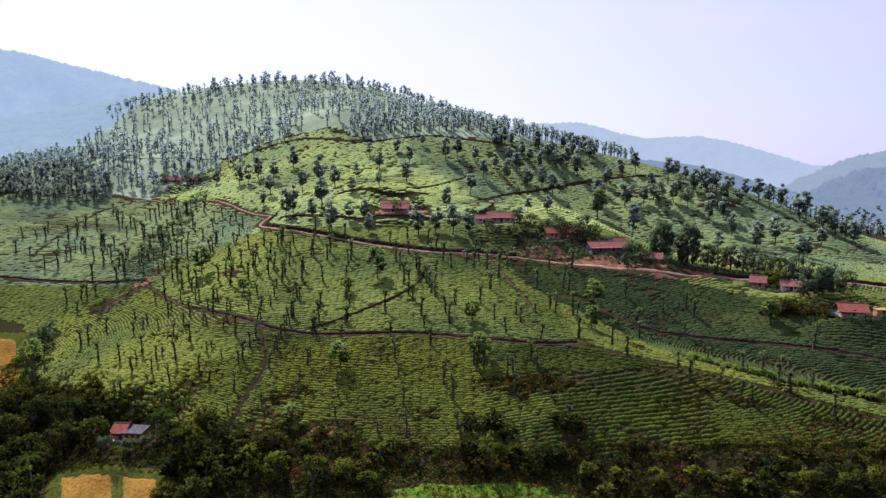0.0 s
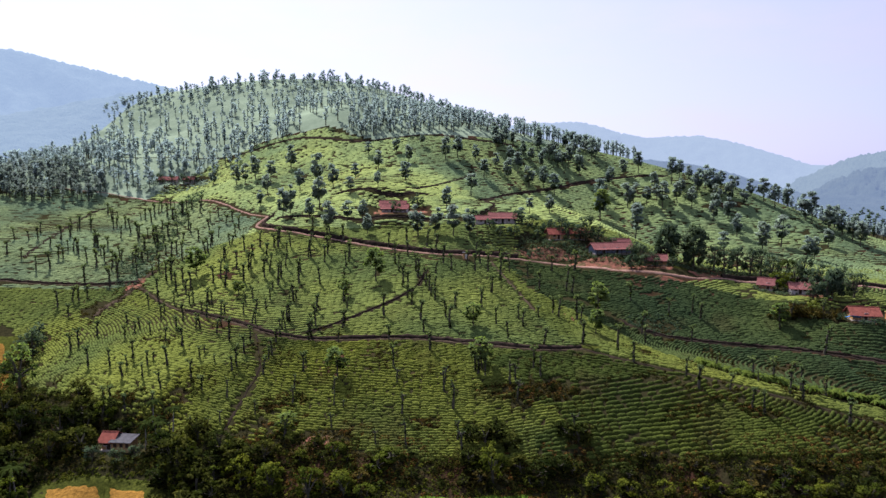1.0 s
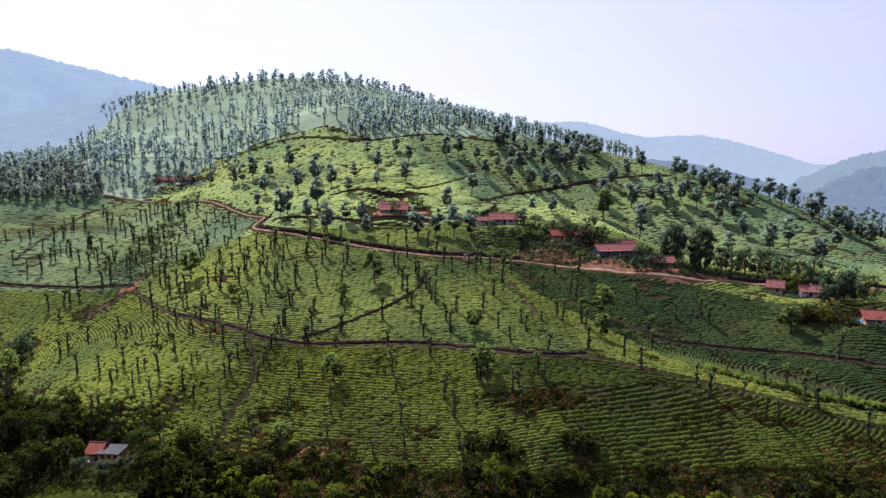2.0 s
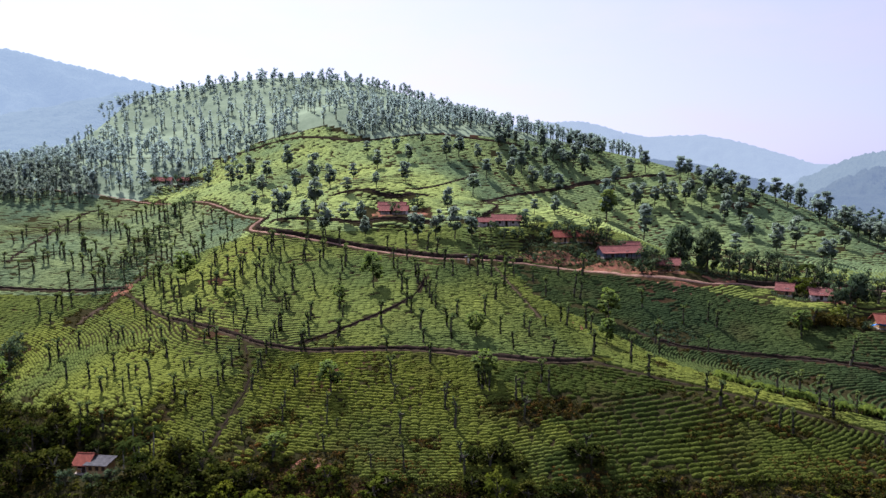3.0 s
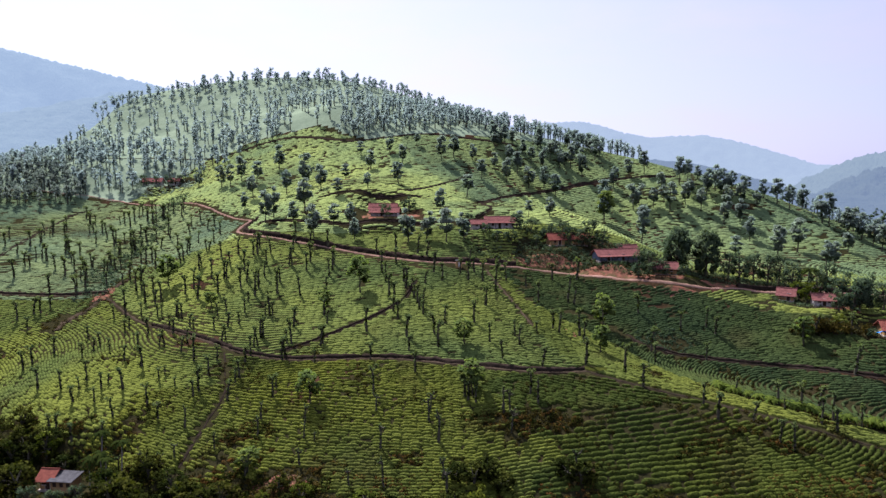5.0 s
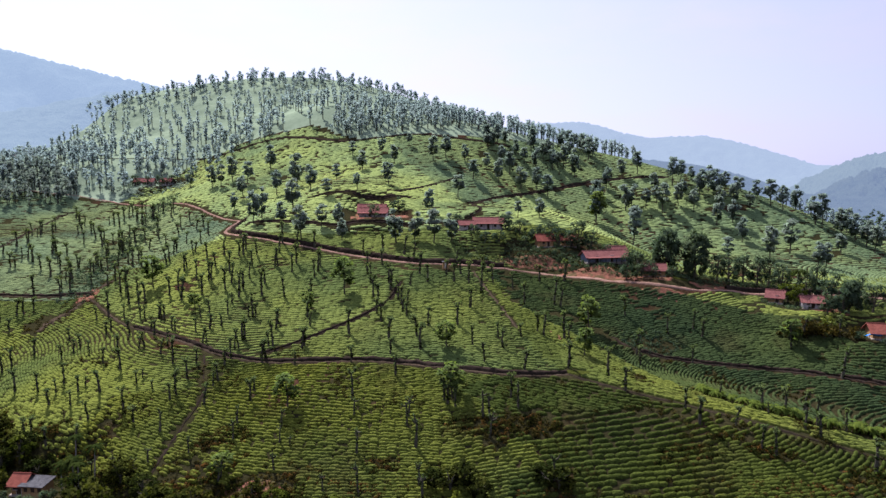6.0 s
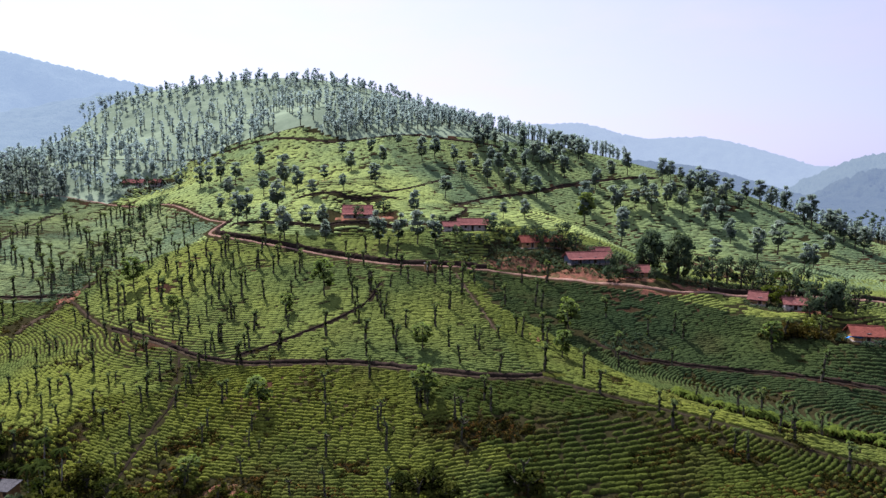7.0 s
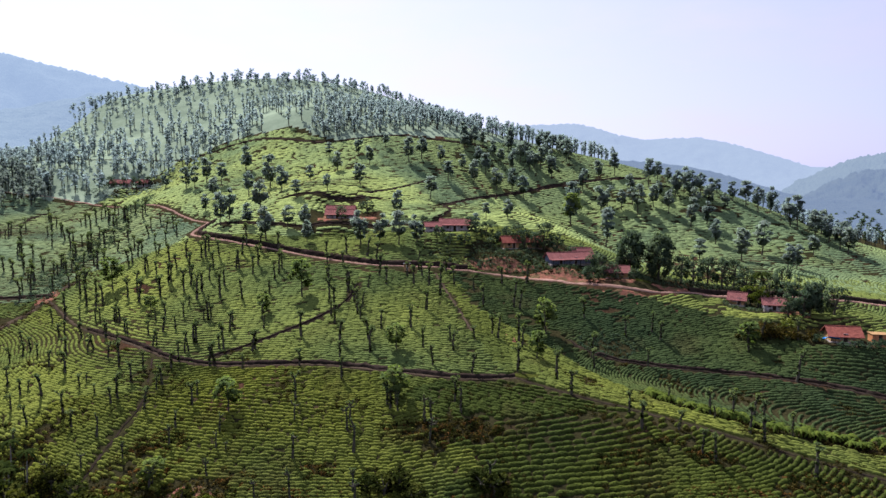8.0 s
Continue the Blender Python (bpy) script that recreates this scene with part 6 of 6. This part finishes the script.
HOUSES = [
    (-20.5, 284.5, -4, 10.0, 4.6, 2.0, 1.6, OLD_TILE, LIME, "low house with a red tiled roof above another", 4, 5),
    (-19.0, 274.6, -6, 10.0, 4.4, 1.9, 1.4, OLD_TILE, LIME, "low house with a red tiled roof and pale walls", 4, 5),
    (22.5, 260.0, -3, 9.5, 5.0, 2.6, 1.6, OLD_TILE, LIME, "weathered tiled house above the shrubs", 3, 4),
    (14.8, 257.5, 8, 4.5, 3.5, 2.2, 1.0, OLD_TILE, LIME, "small shed with a weathered tiled roof", 2, 0),
    (40.5, 249.0, 10, 5.0, 4.2, 2.5, 1.5, TILE, OCHRE, "small red-roofed house among dark trees", 2, 0),
    (48.8, 249.5, -6, 4.6, 4.0, 2.5, 1.4, TILE, OCHRE, "small red-roofed house beside a dark tree", 2, 0),
    (57.5, 236.5, 12, 13.0, 5.2, 2.0, 1.5, OLD_TILE, BLUEGREY, "long row house with a dull red roof and bluish walls", 7, 8),
    (62.5, 241.5, 12, 5.5, 4.0, 2.6, 1.5, OLD_TILE, BLUEGREY, "annex with a dull red roof behind the row house", 2, 0),
    (70.0, 226.0, -8, 6.5, 4.6, 2.1, 1.4, OLD_TILE, OCHRE, "low mud-walled house with a brownish roof", 3, 0),
    (101.2, 213.6, -30, 3.8, 3.4, 2.0, 1.4, OLD_TILE, OCHRE, "small house with a steep red roof by the road", 2, 0),
    (108.6, 208.2, -14, 5.0, 4.0, 2.1, 1.2, OLD_TILE, LIME, "pale-walled house with a pinkish roof", 3, 0),
    (117.2, 190.0, -12, 6.6, 5.0, 1.9, 1.6, TILE, OCHRE, "house with a bright red roof at the field edge", 3, 0),
    (-160.0, 403.0, 4, 10.0, 5.0, 2.6, 1.6, OLD_TILE, LIME, "distant red-roofed house on the western slope", 3, 0),
    (-148.0, 404.5, -6, 6.0, 4.5, 2.5, 1.5, OLD_TILE, LIME, "distant house with a faded red roof", 2, 0),
    (-278.0, 473.0, 20, 5.0, 4.0, 2.4, 1.0, SHEET, LIME, "far shed with a bright metal roof in the woods", 2, 0),
    (-71.4, 144.0, -4, 2.2, 3.6, 2.3, 1.1, TILE, OCHRE, "red-tiled end of the farmhouse in the valley", 2, 0),
]
for row in HOUSES:
    house(*row)

# The farmhouse's long low part with its sheet roof.
wing = tagged(new("farmhouse_wing"), "ochre farmhouse wing under a grey metal sheet roof", "house", "village houses")
part("wall_shell", block(-2.1, 2.1, -1.5, 1.5, -0.6, 2.1, 0.02), OCHRE, wing)
slab = block(-2.5, 2.5, -2.1, 1.9, -0.05, 0.05, 0.01)
bmesh.ops.transform(slab, matrix=pose(0, 0, 2.38, 7), verts=slab.verts[:])
part("roof_sheet", slab, SHEET, wing, "grey corrugated metal sheet")
for cx in (-1.3, 0.1, 1.4):
    part("window", block(cx - 0.35, cx + 0.35, -1.56, -1.48, 0.9, 1.7, 0.01), DARK_WOOD, wing)
wing.matrix_world = pose(-68.0, 142.8, float(height(-68.0, 142.8)) + 0.2, 0, 0, -6)

outhouse = tagged(new("outhouse"), "flat-topped orange-walled outhouse near the red roof", "outhouse")
part("wall_shell", block(-1.8, 1.8, -1.4, 1.4, -0.5, 1.9, 0.02), ORANGE_WALL, outhouse)
part("roof_slab", block(-2.0, 2.0, -1.6, 1.6, 1.9, 2.05, 0.02), OCHRE, outhouse)
part("door", block(-0.4, 0.4, -1.46, -1.38, 0.0, 1.9, 0.01), DARK_WOOD, outhouse)
outhouse.matrix_world = pose(125.5, 189.0, float(height(125.5, 189.0)) + 0.1, 0, 0, -10)

tarp = bmesh.new()
bmesh.ops.create_grid(tarp, x_segments=10, y_segments=6, size=1.0)
for v in tarp.verts:
    v.co = Vector((v.co.x * 1.7, v.co.y * 1.1, 1.7 - 0.35 * v.co.y - 0.12 * math.sin(3 * v.co.x) - 0.25 * abs(v.co.x) ** 3))
bmesh.ops.solidify(tarp, geom=tarp.faces[:], thickness=0.03)
shelter = tagged(new("tarpaulin_shelter"), "blue tarpaulin on poles in front of the red-roofed house", "shelter")
part("tarpaulin", tarp, BLUE_TARP, shelter)
for px in (-1.4, 1.4):
    for py in (-0.9, 0.9):
        part("pole", block(px - 0.04, px + 0.04, py - 0.04, py + 0.04, -0.4, 1.6 - 0.35 * py, 0.0), DARK_WOOD, shelter)
shelter.matrix_world = pose(112.0, 185.6, float(height(112.0, 185.6)) + 0.15, 0, 0, -8)

hut = tagged(new("roadside_hut"), "tiny pale yellow hut beside the road", "hut")
part("wall_shell", block(-0.9, 0.9, -0.8, 0.8, -0.4, 1.9, 0.02), OCHRE, hut)
part("roof", block(-1.1, 1.1, -1.0, 1.0, 1.9, 2.02, 0.02), SHEET, hut)
part("door", block(-0.3, 0.3, -0.86, -0.78, 0.0, 1.6, 0.01), LIME, hut)
hut.matrix_world = pose(7.6, 227.6, float(height(7.6, 227.6)) + 0.1, 0, 0, 5)


# ---- bare earth, paddies and the green field ----
def patch(name, cx, cy, rx, ry, mat, label, category, lift=0.14, n=26, m=9, turn=0.0, square=False, seed=1):
    """A draped sheet with an uneven rim, thin edges turned into the ground."""
    rng = np.random.default_rng(seed)
    wob = 1 + 0.16 * np.sin(np.arange(n) * 2 * math.pi / n * 3 + seed) + rng.normal(0, 0.07, n)
    v, f = [(cx, cy, float(height(cx, cy)) + lift)], []
    c, s = math.cos(radians(turn)), math.sin(radians(turn))
    for j in range(1, m + 1):
        for i in range(n):
            a0 = 2 * math.pi * i / n
            ux, uy = math.cos(a0), math.sin(a0)
            k = (1 / max(abs(ux), abs(uy)) * (1 + 0.015 * wob[i])) if square else wob[i]
            dx, dy = ux * k * rx * j / m, uy * k * ry * j / m
            x, y = cx + dx * c - dy * s, cy + dx * s + dy * c
            v.append((x, y, float(height(x, y)) + (lift if j < m else -0.25)))
    for i in range(n):
        f.append((0, 1 + i, 1 + (i + 1) % n, 1 + (i + 1) % n))
        for j in range(m - 1):
            a0, b0 = 1 + j * n + i, 1 + j * n + (i + 1) % n
            f.append((a0, a0 + n, b0 + n, b0))
    tris = [t for q in f for t in ((q[0], q[1], q[2]), (q[0], q[2], q[3])) if len(set(t)) == 3]
    return tagged(new(name, mesh_of(name, v, tris, mat)), label, category, kind="structure")


patch("bare_yard", -18, 275.5, 11, 8, DIRT, "bare red earth round the upper houses", "yard", seed=2)
patch("bare_slope", 35, 238.5, 13, 3.0, DIRT, "bare red earth bank above the road", "bank", seed=3, turn=-14)
patch("bare_bank", 53, 227.5, 11, 3.0, DIRT, "bare red earth bank below the row house", "bank", seed=4, turn=-22)
patch("bare_corner", 69.5, 222.5, 6.5, 4, DIRT, "bare red earth below the low house", "bank", seed=5)
patch("bare_verge", 88, 220.6, 9, 1.6, DIRT, "bare orange earth beside the road", "bank", seed=6)
patch("bare_yard_east", 111, 205.5, 6, 2.5, DIRT, "bare red earth in front of the pale house", "yard", seed=7, turn=-18)
patch("bare_terrace", -32, 320.5, 10, 1.6, DIRT, "bare red terrace cut into the upper slope", "terrace", seed=8)
patch("bare_foot", -25.0, 136.0, 6.0, 2.0, DIRT, "bare reddish ground at the slope foot", "bank", seed=9)
patch("bare_junction", -107.5, 237, 4.2, 5.5, DIRT, "bare red earth where the tracks meet", "bank", seed=10)
patch("bare_verge_tea", 70, 212.5, 10, 2.2, DIRT, "thin reddish ground below the road", "bank", seed=11, turn=-12, lift=0.08)
patch("bare_field_corner", 36.5, 166.2, 3.2, 1.3, GRASS, "small pale grassy corner beside the track", "verge", seed=12)
patch("grassy_mound", 75.5, 222.6, 3.6, 1.8, GRASS, "yellow-green grass beside the low house", "verge", seed=14, turn=-20)
patch("bare_patch_east", 35.5, 190.5, 1.6, 2.6, DIRT, "dry reddish ground at the head of the eastern track", "bank", seed=13)


def field(name, corners, mat, label, lift, step=1.2, seed=1):
    """A field between four corners, with an uneven surface and edges turned down."""
    rng = np.random.default_rng(seed)
    c = np.array(corners, float)
    n = int(np.linalg.norm(c[1] - c[0]) / step) + 2
    m = int(np.linalg.norm(c[3] - c[0]) / step) + 2
    u, w = np.meshgrid(np.linspace(0, 1, n), np.linspace(0, 1, m))
    p = (1 - w)[..., None] * ((1 - u)[..., None] * c[0] + u[..., None] * c[1]) + w[..., None] * ((1 - u)[..., None] * c[3] + u[..., None] * c[2])
    p = p + rng.normal(0, 0.12, p.shape)
    rim = (u == 0) | (u == 1) | (w == 0) | (w == 1)
    z = height(p[..., 0], p[..., 1]) + np.where(rim, -0.2, lift) + rng.normal(0, 0.05, u.shape)
    k = np.arange(n * m).reshape(m, n)
    f = np.stack([k[:-1, :-1], k[1:, :-1], k[1:, 1:], k[:-1, 1:]], -1).reshape(-1, 4)
    return tagged(new(name, mesh_of(name, np.concatenate([p, z[..., None]], -1).reshape(-1, 3), f, mat)), label, "field", kind="structure")


field("paddy_verge", ((-84, 135.5), (-44, 131), (-36, 110), (-73, 112)), GRASS, "grassy ground round the paddy fields", 0.12, 1.2, 24)
for k, corners in enumerate(PADDY):
    field("paddy_field", corners, STRAW, "ripe orange-brown paddy field", 0.35, seed=20 + k)
field("paddy_bund", ((-67.8, 132.6), (-66.0, 132.2), (-57.8, 113.5), (-59.6, 114)), GRASS, "grassy bund between the paddy fields", 0.45, 0.6, 22)
field("paddy_margin", ((-57.7, 130.5), (-44, 128), (-38, 112), (-50, 112)), GRASS, "grassy margin beside the paddy fields", 0.25, 1.0, 23)
patch("green_field", 9, 117.5, 18, 7.5, FIELD_GREEN, "bright green field in the valley bottom", "field", 0.25, 44, 9, -6, False, 30)
field("side_paddy_ground", ((-156, 212), (-129, 207), (-106, 168), (-128, 162)), GRASS, "grassy ground round the side valley paddies", 0.1, 1.5, 27)
field("side_paddy", ((-152, 208), (-132, 204), (-121, 188.5), (-139, 190)), STRAW, "ripe orange-brown paddy in the side valley", 0.3, seed=28)
field("side_paddy", ((-138, 187.5), (-119.5, 186), (-110.5, 172.5), (-126, 170)), STRAW, "ripe orange-brown paddy in the side valley", 0.3, seed=29)


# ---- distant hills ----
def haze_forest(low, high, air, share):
    """Far forest with bright haze added as a surface glow: the backdrop of distance."""
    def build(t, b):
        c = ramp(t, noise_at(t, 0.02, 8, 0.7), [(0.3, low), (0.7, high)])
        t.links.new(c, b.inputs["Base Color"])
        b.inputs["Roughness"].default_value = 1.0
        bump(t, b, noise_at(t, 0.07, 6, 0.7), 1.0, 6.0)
        # Emission in the air's colour stands in for haze in between.
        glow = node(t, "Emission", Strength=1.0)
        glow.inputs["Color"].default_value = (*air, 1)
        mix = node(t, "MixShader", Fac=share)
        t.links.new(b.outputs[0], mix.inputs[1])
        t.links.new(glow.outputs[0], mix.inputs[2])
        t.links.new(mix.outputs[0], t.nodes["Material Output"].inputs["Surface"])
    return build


def far_ridge(name, far, crest, mat, label, seed):
    """A long hill at a distance: crest points as (bearing in degrees from +y to +x, degrees over the eye)."""
    bear = np.linspace(crest[0][0], crest[-1][0], 220)
    up = np.interp(bear, [c[0] for c in crest], [c[1] for c in crest])
    v = []
    pushes = np.r_[np.linspace(-0.45, 0.0, 46), (0.06, 0.2, 0.4)]
    rows = pushes
    for push in pushes:
        rise = max(0.0, 1 - abs(push) / 0.45) ** 1.15
        for b0, u0 in zip(bear, up):
            r = far * (1 + push)
            off = min(1.0, abs(push) / 0.12)
            spur = 0.32 * noise.noise((b0 * 0.28 + push * 3, push * 7, seed)) + 0.12 * noise.noise((b0 * 1.1, push * 22, seed))
            tuft = (3.0 * noise.noise((b0 * 0.0022 * far, push * far * 0.05, seed)) + 2.4 * noise.noise((b0 * 0.0075 * far, push * far * 0.13, seed))) * (far / 1000) ** 0.5
            top = 80 + far * math.tan(radians(u0))
            z = 10 + (top - 10) * rise * (1 + spur * off * (1 - off * 0.3)) + tuft
            if push < 0:
                z = min(z, 80 + (top - 80) * (r / far) - 0.004 * far * off)
            v.append((r * math.sin(radians(b0)), r * math.cos(radians(b0)), z))
    n = len(bear)
    k = np.arange(len(v)).reshape(len(rows), n)
    f = np.stack([k[:-1, :-1], k[:-1, 1:], k[1:, 1:], k[1:, :-1]], -1).reshape(-1, 4)
    return tagged(new(name, mesh_of(name, v, f, mat)), label, "hill", kind="structure")


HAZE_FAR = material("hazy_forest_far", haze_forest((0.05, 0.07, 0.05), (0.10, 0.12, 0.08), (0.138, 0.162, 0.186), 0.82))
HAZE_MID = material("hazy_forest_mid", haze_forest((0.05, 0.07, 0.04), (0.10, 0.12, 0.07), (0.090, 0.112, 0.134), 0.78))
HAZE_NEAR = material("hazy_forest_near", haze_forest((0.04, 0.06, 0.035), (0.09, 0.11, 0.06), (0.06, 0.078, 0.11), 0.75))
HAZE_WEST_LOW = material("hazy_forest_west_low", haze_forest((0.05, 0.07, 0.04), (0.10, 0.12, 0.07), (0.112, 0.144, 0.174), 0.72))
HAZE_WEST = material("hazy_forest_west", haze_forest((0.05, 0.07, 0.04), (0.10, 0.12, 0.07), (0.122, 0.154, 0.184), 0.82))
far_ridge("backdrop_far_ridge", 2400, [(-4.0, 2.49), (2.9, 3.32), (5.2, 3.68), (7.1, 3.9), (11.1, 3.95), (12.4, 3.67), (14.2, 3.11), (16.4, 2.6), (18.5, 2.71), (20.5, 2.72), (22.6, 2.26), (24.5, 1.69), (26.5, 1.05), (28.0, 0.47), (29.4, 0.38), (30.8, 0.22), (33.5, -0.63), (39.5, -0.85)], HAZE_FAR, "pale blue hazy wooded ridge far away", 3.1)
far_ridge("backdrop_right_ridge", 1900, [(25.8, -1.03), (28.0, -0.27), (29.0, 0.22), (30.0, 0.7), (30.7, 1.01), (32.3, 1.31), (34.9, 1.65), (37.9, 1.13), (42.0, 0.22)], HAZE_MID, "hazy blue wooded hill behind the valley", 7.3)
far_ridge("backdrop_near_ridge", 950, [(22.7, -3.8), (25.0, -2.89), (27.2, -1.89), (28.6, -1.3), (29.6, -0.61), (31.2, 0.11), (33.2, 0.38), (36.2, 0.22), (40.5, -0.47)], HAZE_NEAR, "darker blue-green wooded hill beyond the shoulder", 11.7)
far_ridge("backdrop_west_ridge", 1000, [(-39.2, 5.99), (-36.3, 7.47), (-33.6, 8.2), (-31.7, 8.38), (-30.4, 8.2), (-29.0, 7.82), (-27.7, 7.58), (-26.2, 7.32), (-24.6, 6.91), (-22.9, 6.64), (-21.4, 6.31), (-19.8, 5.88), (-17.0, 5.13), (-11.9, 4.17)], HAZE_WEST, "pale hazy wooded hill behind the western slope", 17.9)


# Forested flanks, haze glowing from their material: the western hill back to the hazy ridge, and the low ground beyond
# the eastern shoulder.
def flank(name, xs, ys, edge, mat, label, seed):
    hx, hy = np.meshgrid(xs, ys)
    tuft = np.array([noise.noise((x0 * 0.11, y0 * 0.11, seed)) + 0.6 * noise.noise((x0 * 0.31, y0 * 0.31, seed + 4)) for x0, y0 in zip(hx.ravel(), hy.ravel())]).reshape(hx.shape)
    hz = land(hx, hy) - 3 + edge(hx, hy) * (9 + 3.2 * tuft)
    k = np.arange(hx.size).reshape(hx.shape)
    f = np.stack([k[:-1, :-1], k[:-1, 1:], k[1:, 1:], k[1:, :-1]], -1).reshape(-1, 4)
    return tagged(new(name, mesh_of(name, np.stack([hx, hy, hz], -1).reshape(-1, 3), f, mat)), label, "hill", kind="structure")


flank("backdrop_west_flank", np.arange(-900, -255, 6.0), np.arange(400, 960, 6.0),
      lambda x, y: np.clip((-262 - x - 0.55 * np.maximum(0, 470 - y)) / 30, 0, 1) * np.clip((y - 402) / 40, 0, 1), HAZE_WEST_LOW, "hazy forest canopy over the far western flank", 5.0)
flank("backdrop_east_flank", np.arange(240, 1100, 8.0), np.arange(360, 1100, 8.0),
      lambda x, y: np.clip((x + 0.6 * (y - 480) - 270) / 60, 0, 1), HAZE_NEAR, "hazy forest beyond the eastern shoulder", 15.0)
